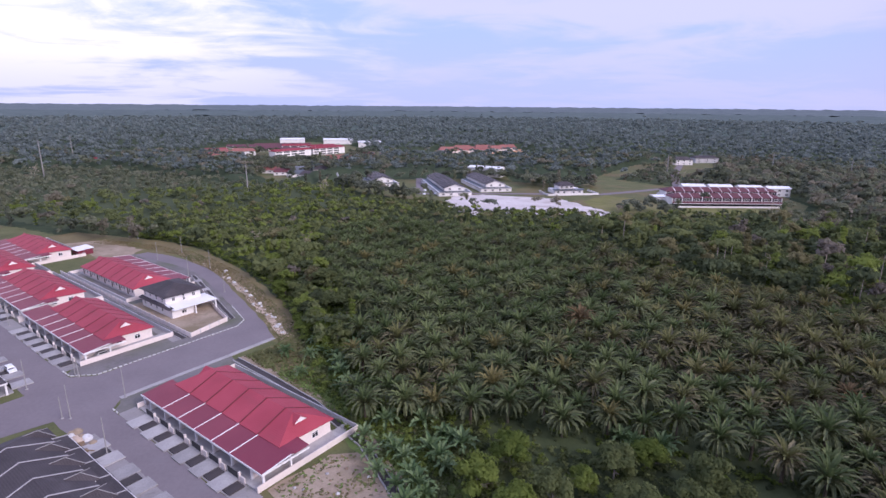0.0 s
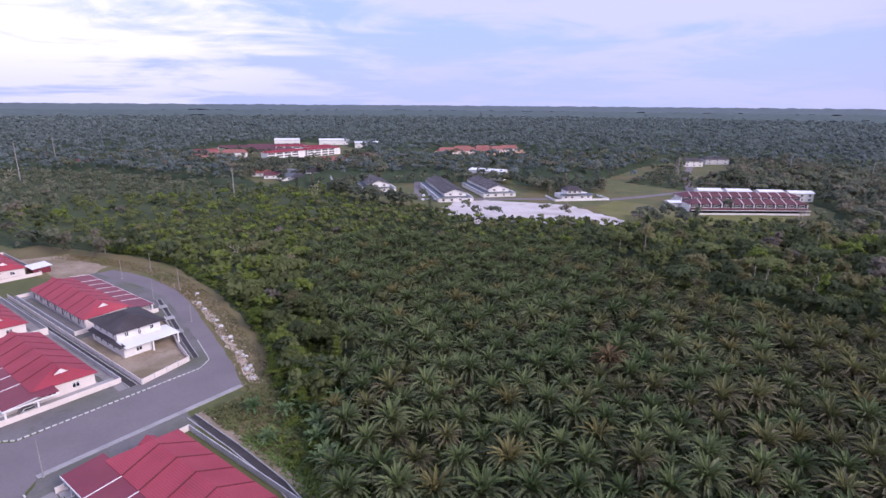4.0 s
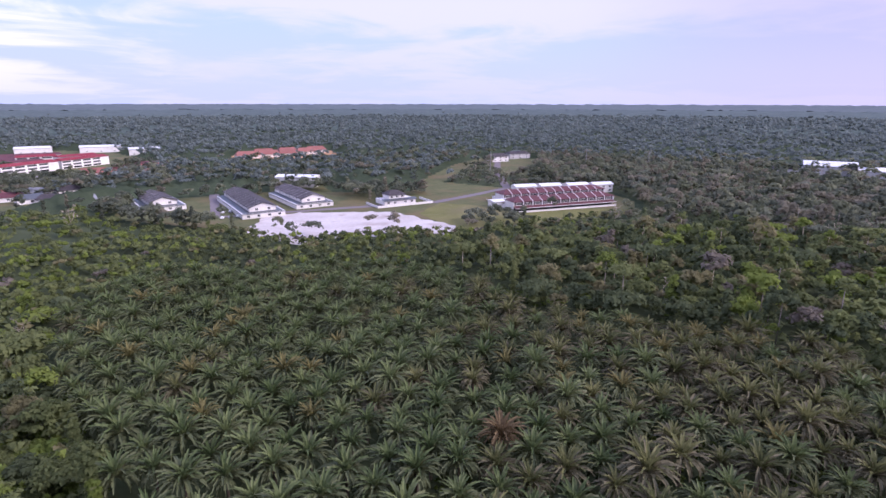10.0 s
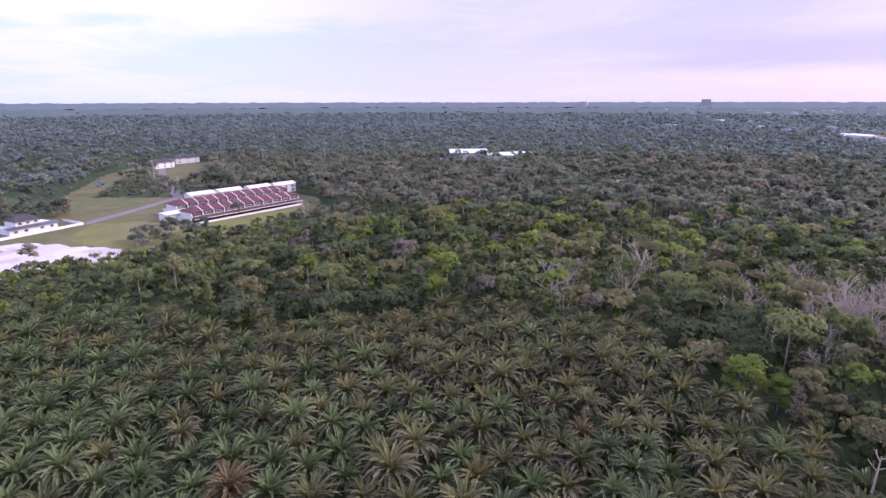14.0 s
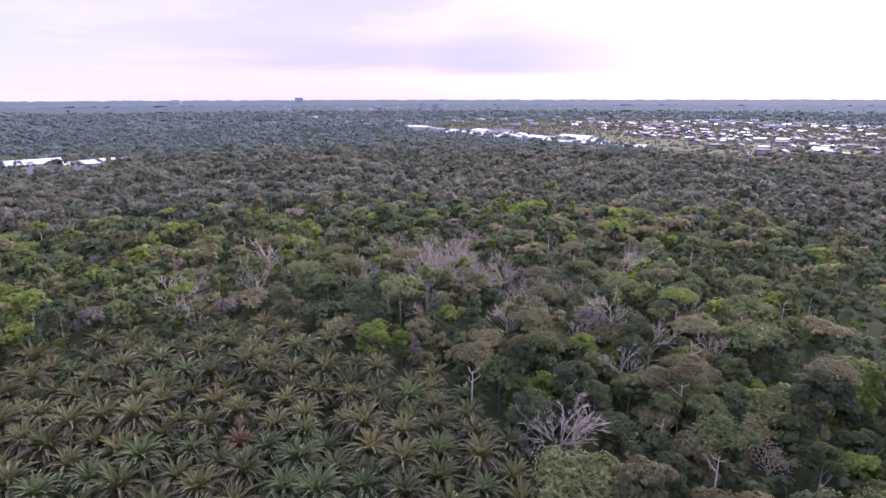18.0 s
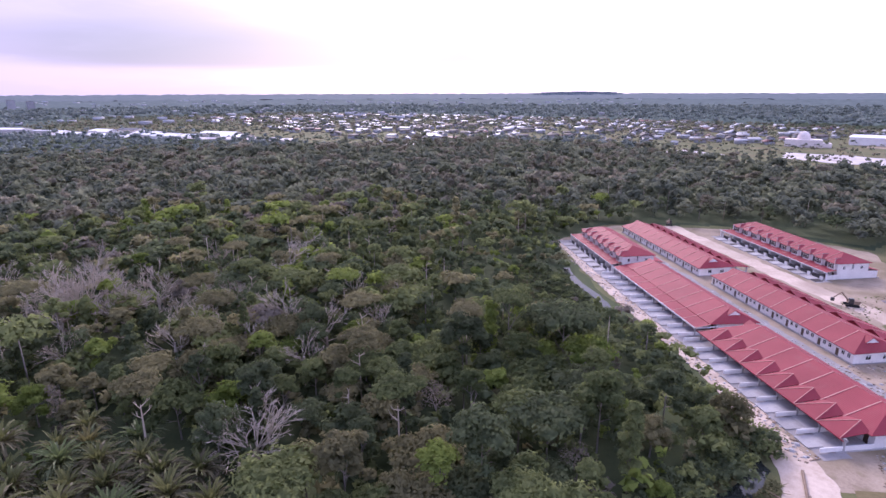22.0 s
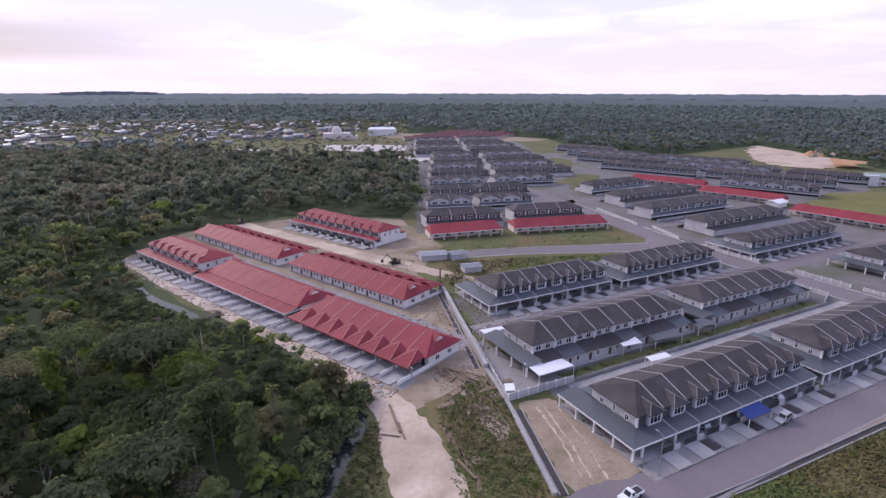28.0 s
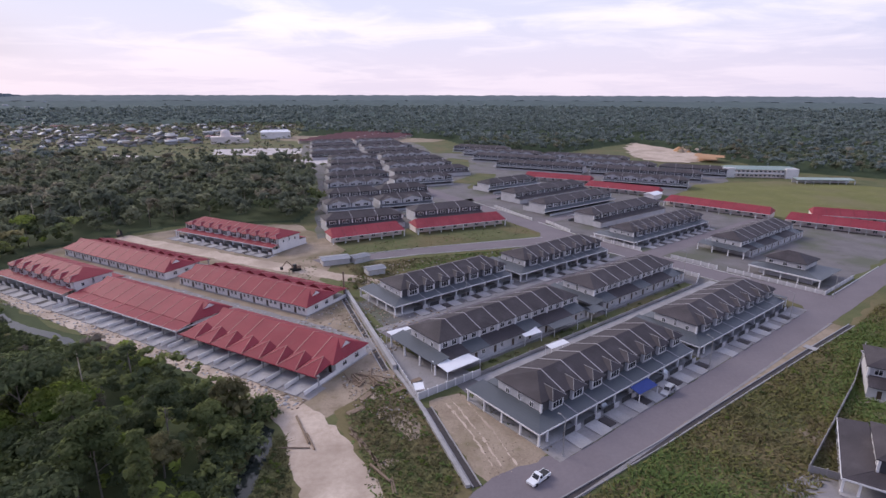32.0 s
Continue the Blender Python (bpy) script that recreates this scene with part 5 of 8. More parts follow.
    for s, xe in ((-1, mL), (1, full - mR)):
        for yy in (10.5, 15.5):
            put_window(WIN_WIDE, row, xe + s * 0.02, yy, 1.3, 90)
    if finished:
        part("boundary_wall", Geo().box(full - 0.1, full + 0.1, -1.2, 24.0, 0, 1.4), wall, row)
        part("boundary_wall", Geo().box(-0.1, 0.1, -1.2, 24.0, 0, 1.4), wall, row)
        part("boundary_wall", Geo().box(0.1, full - 0.1, 23.8, 24.0, 0, 1.4), GREY_WALL, row)
        part("yard", Geo().box(full - mR, full - 0.12, -0.9, 23.7, -0.05, 0.28), CONCRETE, row)
    return row


def grey_terrace(x, y, rz, units, w, label, group, side=5.6, roof=None, far=False, wall=None, gable=False, porch=None, ribs=None, back=False, lean=0.0):
    """Two-storey terrace: front eave of the porch at y = 0, upper floor behind it, low roof at the back."""
    roof, wall, porch, ribs = roof or GREY_ROOF, wall or GREY_WALL, porch or BLUE_ROOF, ribs or RIB_PALE
    row = thing("terrace_house", x, y, 0, rz, label, "house", group)
    body = units * w
    full = side + body
    zP, zU, zR = 3.15, 6.5, 9.0
    yF, yB = 4.6, 17.2
    yR = (yF + yB) / 2
    if not far:
        part("floor_slab", Geo().box(0.2, full, -0.9, 22.5, -0.05, 0.3), CONCRETE, row)
    for i in range(units) if not far else (0,):
        a, b = (side + i * w, side + (i + 1) * w) if not far else (side, full)
        part("wall", Geo().box(a, b, yF, yB, 0.28, zU), wall, row)
    part("roof", hipped(side - 0.6, full + 0.6, yF - 0.7, yR, yB + 0.7, zU, zR, zU, 6.2, 6.2, 0.18), roof, row)
    # porch and side roofs
    if far:
        part("porch_roof", Geo().slab([(0, 0, zP), (full, 0, zP), (full, yF, zP + 0.7), (side, yF, zP + 0.7)], 0.12), porch, row)
        part("back_roof", Geo().slab([(side, yB, zP + 1.0), (full, yB, zP + 1.0), (full, 22.4, zP), (side, 22.4, zP)], 0.12), roof, row)
        part("back_wall", Geo().box(side, full, yB, 22.0, 0.2, zP - 0.1), wall, row)
        part("porch_wall", Geo().box(side, full, 0.3, 0.6, 0, 1.2), wall, row)
        part("fascia", Geo().box(0, full, -0.08, 0.02, zP - 0.32, zP + 0.05), TRIM, row)
        # dark plate painted as the shade under the porch
        part("porch_back", Geo().box(side + 0.2, full - 0.2, yF - 0.08, yF, 0.4, 2.7), DARK_PANEL_AND_SHADE, row)
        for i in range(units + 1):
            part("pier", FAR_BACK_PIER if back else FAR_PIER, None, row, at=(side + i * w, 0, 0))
        # dark plate laid on the wall as the shade of upper recesses
        part("recess", Geo().box(side + 0.3, full - 0.3, yB + 0.005 if back else yF - 0.03, yB + 0.03 if back else yF - 0.005, 4.05, zU - 0.25), DARK_PANEL_AND_SHADE, row)
    else:
        for i in range(units):
            a, b = side + i * w, side + (i + 1) * w
            part("porch_roof", Geo().slab([(a if i else 0, 0, zP), (b, 0, zP), (b, yF, zP + 0.75), (a, yF, zP + 0.75)], 0.10), porch, row)
            part("porch_rib", rib((b, 0, zP), (b, yF, zP + 0.75), 0.12, 0.10), ribs, row)
            part("back_roof", Geo().slab([(a, yB, zP + 1.0), (b, yB, zP + 1.0), (b, 22.0, zP), (a, 22.0, zP)], 0.12), roof if i % 3 else porch, row)
            part("back_wall", Geo().box(a, b, yB, 21.4, 0.2, zP - 0.1), wall, row)
            if back:
                put_window(WIN_SMALL, row, a + w * 0.3, 21.42, 1.3)
                part("back_door", Geo().box(a + w * 0.6, a + w * 0.6 + 0.9, 21.4, 21.46, 0.35, 2.3), DOOR, row)
                continue
            part("window", FAR_WIN, None, row, at=(a + w * 0.3, yF - 0.03, 1.1))
            part("door", Geo().box(a + w * 0.64, a + w * 0.64 + 1.0, yF - 0.07, yF, 0.35, 2.4), DOOR, row)
            part("column", COLUMN, None, row, at=(b, 0.4, 0.0))
            part("party_wall", Geo().box(b - 0.1, b + 0.1, 0.6, yF, 0.2, 2.0), wall, row)
            part("gate", GATE, None, row, at=(a + w * 0.45, -0.9, 0))
            part("front_wall", Geo().box(a + w * 0.45 + 1.95, b, -1.0, -0.8, 0, 1.4), wall, row)
            part("driveway", APRON, None, row, at=(a + w * 0.45, -0.95, 0))
            if i % 2:
                part("planting_bed", BED, None, row, at=(a + w * 0.45 + 3.3, -1.2, 0))
        if lean:
            part("side_roof", Geo().slab([(full, 0.5, zP + 0.8), (full + lean, 0.5, zP), (full + lean, 21.5, zP), (full, 21.5, zP + 0.8)], 0.10), porch, row)
            for yy in (0.9, 7.5, 14.5, 21.0):
                part("column", COLUMN, None, row, at=(full + lean - 0.3, yy, 0.0))
        part("side_roof", Geo().slab([(0, 0, zP), (side, yF, zP + 0.85), (side, yB, zP + 0.85), (side, 22.4, zP + 0.6), (0, 22.4, zP)], 0.10), porch, row)
        for yy in (0.4, 5.5, 11.0, 16.5, 22.0):
            part("column", COLUMN, None, row, at=(0.4, yy, 0.0))
        part("column", COLUMN, None, row, at=(side * 0.55, 0.4, 0.0))
        part("fascia", Geo().box(0, full, -0.07, 0.02, zP - 0.30, zP + 0.04), TRIM, row, "white fascia board")
        part("fascia", Geo().box(-0.07, 0.02, 0.02, 22.4, zP - 0.30, zP + 0.04), TRIM, row, "white fascia board")
        for yy, k in ((7.0, WIN_SMALL), (10.6, WIN_TALL), (14.2, WIN_SMALL)):
            put_window(k, row, side - 0.02, yy, 4.1, 90)
            put_window(k, row, full + 0.02, yy, 4.1, 90)
    for i in range(units + 1):
        xb = side + i * w
        if 0 < i < units and (not far or i % 2 == 0 or ribs is TRIM):
            part("roof_rib", rib((xb, yF - 0.7, zU), (xb, yR, zR), 0.22 if ribs is TRIM else 0.11, 0.12, (xb, yB + 0.7, zU)), ribs, row)
        if not far:
            part("pier", Geo().box(xb - 0.22, xb + 0.22, yB if back else yF - 0.45, yB + 0.45 if back else yF, 3.6, zU - 0.1), TRIM, row)
    for i in range(units):
        a = side + i * w
        if far:
            part("window", FAR_BAY, None, row, at=(a + w * (0.62 if gable and i % 2 == 0 else 0.38 if gable else 0.5), yB + 0.10 if back else yF - 1.13 if gable and not (i == units - 1 and i % 2 == 0) else yF - 0.10, 4.25))
            if gable and i % 2 == 0 and i < units - 1:
                g = Geo()
                xa, xb, mid = a + 0.6, a + 2 * w - 0.6, a + w
                g.slab([(xa, yF - 1.5, zU - 0.1), (mid, yF - 1.5, zU + 1.7), (mid, yR - 1.4, zU + 1.7), (xa, yF + 0.4, zU - 0.1)][::-1], 0.12)
                g.slab([(mid, yF - 1.5, zU + 1.7), (xb, yF - 1.5, zU - 0.1), (xb, yF + 0.4, zU - 0.1), (mid, yR - 1.4, zU + 1.7)][::-1], 0.12)
                part("gable_roof", g, roof, row)
                part("gable_wall", Geo().box(xa + 0.5, xb - 0.5, yF - 1.1, yF, 3.9, zU - 0.1).add(
                    [(xa + 0.4, yF - 1.1, zU - 0.1), (xb - 0.4, yF - 1.1, zU - 0.1), (mid, yF - 1.1, zU + 1.5)], [(0, 1, 2)]), wall, row)
        else:
            if back:
                put_window(WIN_REAR, row, a + w * 0.28, yB + 0.03, 4.45)
                put_window(WIN_REAR, row, a + w * 0.72, yB + 0.03, 4.45)
                continue
            # projecting bay with dark cheeks under the eave
            xa, xb = a + w * 0.36, a + w * 0.90
            bay = part("bay", Geo().box(xa, xb, yF - 1.0, yF, 3.75, zU - 0.15), wall, row)
            part("bay_cheek", Geo().box(a + 0.24, xa - 0.02, yF - 0.25, yF - 0.02, 3.75, zU - 0.15), DARK_PANEL_AND_SHADE, row)
            put_window(WIN_BAY, bay, (xa + xb) / 2, yF - 1.04, 4.2)
            mid = (xa + xb) / 2
            fl, fr, bl, br = (xa - 0.45, yF - 1.65, zU - 0.1), (xb + 0.45, yF - 1.65, zU - 0.1), (xa - 0.45, yF - 0.1, zU + 0.02), (xb + 0.45, yF - 0.1, zU + 0.02)
            top, ridge = (mid, yF + 0.5, zU + 1.3), (mid, yF + 2.9, zU + 1.36)
            g = Geo().slab([fl, fr, top], 0.10).slab([fr, br, ridge, top], 0.10).slab([bl, fl, top, ridge], 0.10)
            caps = Geo()
            for q in (fl, fr):
                caps.tube((q[0], q[1], q[2] + 0.03), (top[0], top[1], top[2] + 0.03), 0.07, 0.07, 4)
            caps.tube((top[0], top[1], top[2] + 0.02), (ridge[0], ridge[1], ridge[2] + 0.02), 0.07, 0.07, 4)
            part("bay_cap", caps, POLE, bay)
            part("bay_roof", g, roof, row)
    return row


# finished red estate
G1 = "red-roofed terraces of the finished estate"
fin = dict(roof=RED_ROOF, porch=MAROON_ROOF, caps=RIB_RED, wall=CREAM_WALL)
for u, v, turn, n, ml, mr, lab in ((-122.9, 47.6, 0, 6, 3.3, 4.0, "single-storey terrace with bright red tiled roof and maroon porches"),
                                   (-204.5, 47.9, 0, 6, 5.2, 4.0, "single-storey red-roofed terrace beside the street junction"),
                                   (-254.0, 48.4, 0, 6, 4.0, 4.0, "single-storey red-roofed terrace along the asphalt street"),
                                   (-303.5, 48.4, 0, 6, 4.0, 4.0, "single-storey red-roofed terrace along the asphalt street"),
                                   (-322.0, 68.0, 0, 6, 4.0, 4.5, "single-storey red-roofed terrace at the edge of the scrub"),
                                   (-197.0, 100.0, 180, 7, 3.0, 3.0, "single-storey red-roofed terrace seen from its back")):
    red_terrace(*A(u, v), A_TURN + turn, n, 6.5, ml, mr, lab, G1, back=turn > 0, **fin)

# grey estate near the field
G2 = "grey two-storey terraces"
lab_f = "two-storey grey terrace with dark tiled roof and blue-grey porches"
lab_b = "two-storey grey terrace seen from its back lane"
grey_terrace(*B(0, 0), B_TURN, 8, 6.85, lab_f, G2, side=5.2)
grey_terrace(*B(63.0, -0.3), B_TURN, 7, 7.05, lab_f, G2, side=6.0, lean=4.2)
grey_terrace(*B(61.9, 57.0), B_TURN + 180, 8, 6.9, lab_b, G2, side=1.0, back=True, lean=4.6)
grey_terrace(*B(119.5, 57.0), B_TURN + 180, 7, 6.9, lab_b, G2, side=1.0, back=True, lean=4.6)
grey_terrace(*B(14.0, 73.6), B_TURN, 7, 6.7, lab_f, G2, side=5.6)
grey_terrace(*B(69.2, 71.6), B_TURN, 7, 6.8, lab_f, G2, side=6.5)
grey_terrace(*B(143, 71.5), B_TURN, 9, 7.0, lab_f, G2)
grey_terrace(*B(228, 54.5), B_TURN + 180, 8, 7.0, lab_b, G2, side=1.0, back=True, lean=5.0)
grey_terrace(*B(228, 127.0), B_TURN + 180, 9, 7.0, lab_b, G2, side=1.0, far=True, back=True)
grey_terrace(*B(160, 140.5), B_TURN, 9, 7.0, lab_f, G2, far=True)
grey_terrace(*B(248, 198.0), B_TURN + 180, 10, 7.0, lab_b, G2, side=1.0, far=True, back=True)
grey_terrace(*B(184, 214.0), B_TURN, 7, 7.0, lab_f, G2, far=True)

# far grey streets
G3 = "far grey terraces"
lab3 = "distant two-storey grey terrace with hipped roof"
for u, v, n, back in ((3, 22, 6, 1), (52, 24, 6, 1), (12, 60, 4, 0), (44, 60, 5, 0), (22, 96, 5, 1), (57, 98, 5, 1), (30, 134, 6, 0), (80, 134, 7, 0),
                      (40, 172, 7, 1), (95, 176, 10, 1), (48, 208, 7, 0), (104, 214, 9, 0), (60, 250, 7, 1), (112, 252, 9, 1), (70, 292, 7, 0), (124, 296, 8, 0),
                      (60, 336, 8, 1), (122, 338, 9, 1), (70, 380, 8, 0), (132, 384, 9, 0), (80, 430, 8, 1), (142, 430, 8, 1), (90, 480, 8, 0), (150, 480, 8, 0)):
    if back:
        grey_terrace(*L(u + n * 6.8, v + 19), L_TURN + 180, n, 6.8, lab3, G3, side=0.5, far=True, back=True)
    else:
        grey_terrace(*L(u, v), L_TURN, n, 6.8, lab3, G3, side=0.5, far=True, gable=True)
K = frame_of(-95, -361, 149)
for u, v, n in ((-46, 50, 12), (42, 52, 13), (-90, 96, 13), (2, 92, 13), (94, 88, 8), (62, 8, 9), (-120, 136, 13), (-28, 132, 13), (-150, 172, 10)):
    grey_terrace(*K(u, v), 149, n, 6.8, lab3, G3, side=0.5, far=True, gable=v in (8, 92, 136, 132))

# red-roofed single-storey rows beyond the field
def low_row(x, y, rz, length, depth, z0, z1, roof, wall, label, group, bays, kind="terrace_house"):
    row = thing(kind, x, y, 0, rz, label, "house", group)
    part("wall", Geo().box(0.4, length - 0.4, 4.0, depth, 0, z0 + 0.5), wall, row)
    part("roof", hipped(0, length, 0, depth * 0.62, depth + 0.6, z0, z1, z0 + 0.3, 1.5, 1.5, 0.14), roof, row)
    part("fascia", Geo().box(0, length, -0.06, 0.02, z0 - 0.28, z0 + 0.03), TRIM, row)
    for i in range(bays + 1):
        xb = 0.4 + (length - 0.8) * i / bays
        part("column", COLUMN, None, row, at=(xb, 0.4, 0))
        if 0 < i < bays:
            part("roof_rib", rib((xb, 0, z0), (xb, depth * 0.62, z1), 0.1, 0.07), RIB_RED, row)
        if i < bays:
            part("window", FAR_WIN, None, row, at=(xb + length / bays * 0.5, 3.98, 1.0))
    return row


G4 = "red-roofed single-storey rows"
for x, y, rz, ln, n in ((35, -169, -156, 37, 6), (-5, -186, -160, 51, 8), (-95, -361, 147, 55, 8), (-130, -311, 140, 53, 8), (-162, -251, 133, 60, 9), (-204, -196, 138, 50, 7), (-228, -207, 152, 40, 6)):
    low_row(x, y, rz, ln, 13, 3.2, 6.3, PALE_RED_ROOF, CREAM_WALL, "long single-storey row with bright red roof", G4, n)

for k in range(6):
    for off in (0, 78):
        low_row(150 - 9 * k - off * 0.94, -700 - 28 * k - off * 0.34, -160, 72, 12, 3.6, 6.2, OLD_RED_ROOF, CREAM_WALL, "distant long row with weathered red roof", G4, 3)

# red estate under construction
G5 = "unfinished red terraces"
new_ = dict(roof=PALE_RED_ROOF, porch=PALE_RED_ROOF, caps=PINK_CAP, wall=WHITE_WALL, finished=False)
lab5 = "unfinished terrace with new red tiles and bare concrete porches"
red_terrace(*C(99.7, 0.2), C_TURN, 8, 6.2, 0.6, 0.6, lab5, G5, gables=True, **new_)
red_terrace(*C(40.5, 0.4), C_TURN, 9, 6.2, 0.6, 0.6, lab5, G5, gables=False, **new_)
red_terrace(*C(118.5, 51.6), C_TURN + 180, 10, 6.2, 0.5, 0.5, lab5, G5, back=True, gables=True, **new_)
red_terrace(*C(48.0, 51.6), C_TURN + 180, 11, 6.2, 0.5, 0.5, lab5, G5, back=True, gables=True, **new_)
new2 = dict(roof=PALE_RED_ROOF, wall=WHITE_WALL, porch=PALE_RED_ROOF, ribs=PINK_CAP)
grey_terrace(*C(-9.0, 0.5), C_TURN, 7, 6.2, "unfinished two-storey red-roofed terrace", G5, side=4.0, **new2)
grey_terrace(*C(-8.0, 76.0), C_TURN, 10, 6.2, "unfinished two-storey red-roofed terrace", G5, side=3.5, **new2)
# ---- distant buildings ----
rt0 = np.random.RandomState(43)
def shed(name, x, y, rz, w, d, h, pitch, roof, wall, label, category, group, windows=0, z=0.0, hip=0.0, floors=1):
    """A detached building: walls, gabled or hipped roof, windows on the front."""
    b = thing(name, x, y, z, rz, label, category, group)
    g = Geo().box(-w / 2, w / 2, -d / 2, d / 2, -0.3, h)
    if hip < 0.05:
        for s in (-1, 1):
            g.add([(s * w / 2, -d / 2, h), (s * w / 2, d / 2, h), (s * w / 2, 0, h + pitch - 0.1)], [(0, 1, 2)])
    part("wall", g, wall, b)
    part("roof", hipped(-w / 2 - 0.6, w / 2 + 0.6, -d / 2 - 0.7, 0, d / 2 + 0.7, h - 0.1, h + pitch, h - 0.1, hip, hip, 0.2), roof, b)
    for f in range(floors):
        for i in range(min(windows, 3)):
            part("window", FAR_WIN, None, b, at=(-w / 2 + w * (i + 0.5) / min(windows, 3), -d / 2 - 0.03, 1.1 + f * 3.1))
    return b


def long_house(x, y, rz, w, length, label, group, roof=None, wall=None):
    """Two-storey row whose gable end faces the front, with lean-to roofs along both sides."""
    roof, wall = roof or GREY_ROOF, wall or WHITE_WALL
    b = thing("terrace_house", x, y, 0, rz, label, "house", group)
    i = w * 0.2
    part("wall", Geo().box(0.5, w - 0.5, 0.5, length, 0, 3.2), wall, b)
    part("upper_wall", Geo().box(i, w - i, 3.0, length, 3.2, 6.4).add([(i, 3.0, 6.4), (w - i, 3.0, 6.4), (w / 2, 3.0, 8.9)], [(0, 1, 2)]), wall, b)
    g = Geo()
    g.slab([(i - 0.7, 2.0, 6.3), (w / 2, 2.0, 9.2), (w / 2, length + 0.5, 9.2), (i - 0.7, length + 0.5, 6.3)][::-1], 0.2)
    g.slab([(w / 2, 2.0, 9.2), (w - i + 0.7, 2.0, 6.3), (w - i + 0.7, length + 0.5, 6.3), (w / 2, length + 0.5, 9.2)][::-1], 0.2)
    part("roof", g, roof, b)
    part("porch_roof", Geo().slab([(0, 0, 3.0), (w, 0, 3.0), (w - i, 3.0, 3.8), (i, 3.0, 3.8)], 0.15), BLUE_ROOF, b)
    part("side_roof", Geo().slab([(0, 0, 3.0), (i, 3.0, 3.8), (i, length, 3.8), (0, length, 3.0)], 0.15), BLUE_ROOF, b)
    part("side_roof", Geo().slab([(w, 0, 3.0), (w, length, 3.0), (w - i, length, 3.8), (w - i, 3.0, 3.8)], 0.15), BLUE_ROOF, b)
    for k in (0.36, 0.64):
        part("window", FAR_WIN, None, b, at=(w * k, 2.96, 4.5))
    for k in (0.15, 0.38, 0.62, 0.85):
        part("window", FAR_WIN, None, b, at=(w * k, 0.46, 0.9))
    n = int(length / 7)
    for k in range(n):
        part("window", FAR_WIN, None, b, at=(i - 0.03, 6 + k * 7, 4.5), rz=90)
        part("roof_rib", Geo().slab([(i - 0.7, 5 + k * 7, 6.4), (i - 0.7, 4.8 + k * 7, 6.4), (w / 2, 4.8 + k * 7, 9.3), (w / 2, 5 + k * 7, 9.3)], 0.15), RIB_PALE, b)
    return b


G6 = "white houses of the northern site"
lw = "white two-storey row with grey roof beyond the sandy lot"
long_house(-3, 411, 12, 27, 78, lw, G6)
long_house(31, 433, 14, 27, 60, lw, G6)
long_house(-62, 452, 18, 27, 42, lw, G6)
shed("house", 44, 540, -25, 34, 16, 8.6, 1.2, WHITE_METAL, WHITE_WALL, "white flat-roofed block behind the rows", "house", G6, 5, floors=2)
bw = thing("bungalow", 100, 436, 0, 10, "white two-storey bungalow with dark hipped roof and fenced yard", "house", G6)
part("wall", Geo().box(-12, 12, -7, 8, 0, 3.2), WHITE_WALL, bw)
part("upper_wall", Geo().box(-7, 5, -4, 7, 3.2, 6.4), WHITE_WALL, bw)
part("roof", hipped(-8, 6, -5, 1.5, 8, 6.4, 9.0, 6.4, 4.5, 4.5), GREY_ROOF, bw)
part("porch_roof", Geo().slab([(-13, -8, 3.2), (13, -8, 3.2), (13, -3.9, 3.9), (-13, -3.9, 3.9)], 0.15), BLUE_ROOF, bw)
for k in (-5, -1, 3):
    part("window", FAR_WIN, None, bw, at=(k, -4.03, 4.4))
for k in (-9, -4, 4, 9):
    part("window", FAR_WIN, None, bw, at=(k, -7.03, 0.9))
for (x0, y0), (x1, y1) in (((-20, -14), (22, -14)), ((22, -14), (22, 6)), ((-20, -14), (-20, 6))):
    part("fence_wall", Geo().box(x0 - 0.15, x1 + 0.15, y0 - 0.15, y1 + 0.15, 0, 1.5), WHITE_WALL, bw)
grey_terrace(161, 372, 0, 11, 7.0, "old two-storey terrace with weathered maroon roof", "maroon terraces", side=1.0, roof=OLD_RED_ROOF, wall=WHITE_WALL, porch=OLD_RED_ROOF, ribs=TRIM, far=True)
grey_terrace(168, 401, 0, 12, 7.0, "old two-storey terrace with weathered maroon roof", "maroon terraces", side=1.0, roof=OLD_RED_ROOF, wall=WHITE_WALL, porch=OLD_RED_ROOF, ribs=TRIM, far=True)
for x, y in ((203, 438), (224, 436), (246, 432), (266, 428)):
    shed("house", x, y, -4, 17, 10, 6.6, 1.3, WHITE_METAL, WHITE_WALL, "white-roofed house behind the maroon terraces", "house", "white-roofed houses", 4, floors=2)
shed("utility_building", 163, 398, 2, 14, 9, 4.4, 0.5, WHITE_METAL, WHITE_WALL, "small white flat-roofed building by the road", "building", "", 4)
shed("house", 290, 662, 5, 22, 14, 6.4, 3.2, GREY_ROOF, WHITE_WALL, "white two-storey house on a grassy rise", "house", "houses on the rise", 4, hip=5, floors=2)
shed("house", 330, 688, 5, 30, 14, 6.4, 2.5, GREY_ROOF, GREY_WALL, "unfinished grey two-storey house", "house", "houses on the rise", 5, hip=5, floors=2)
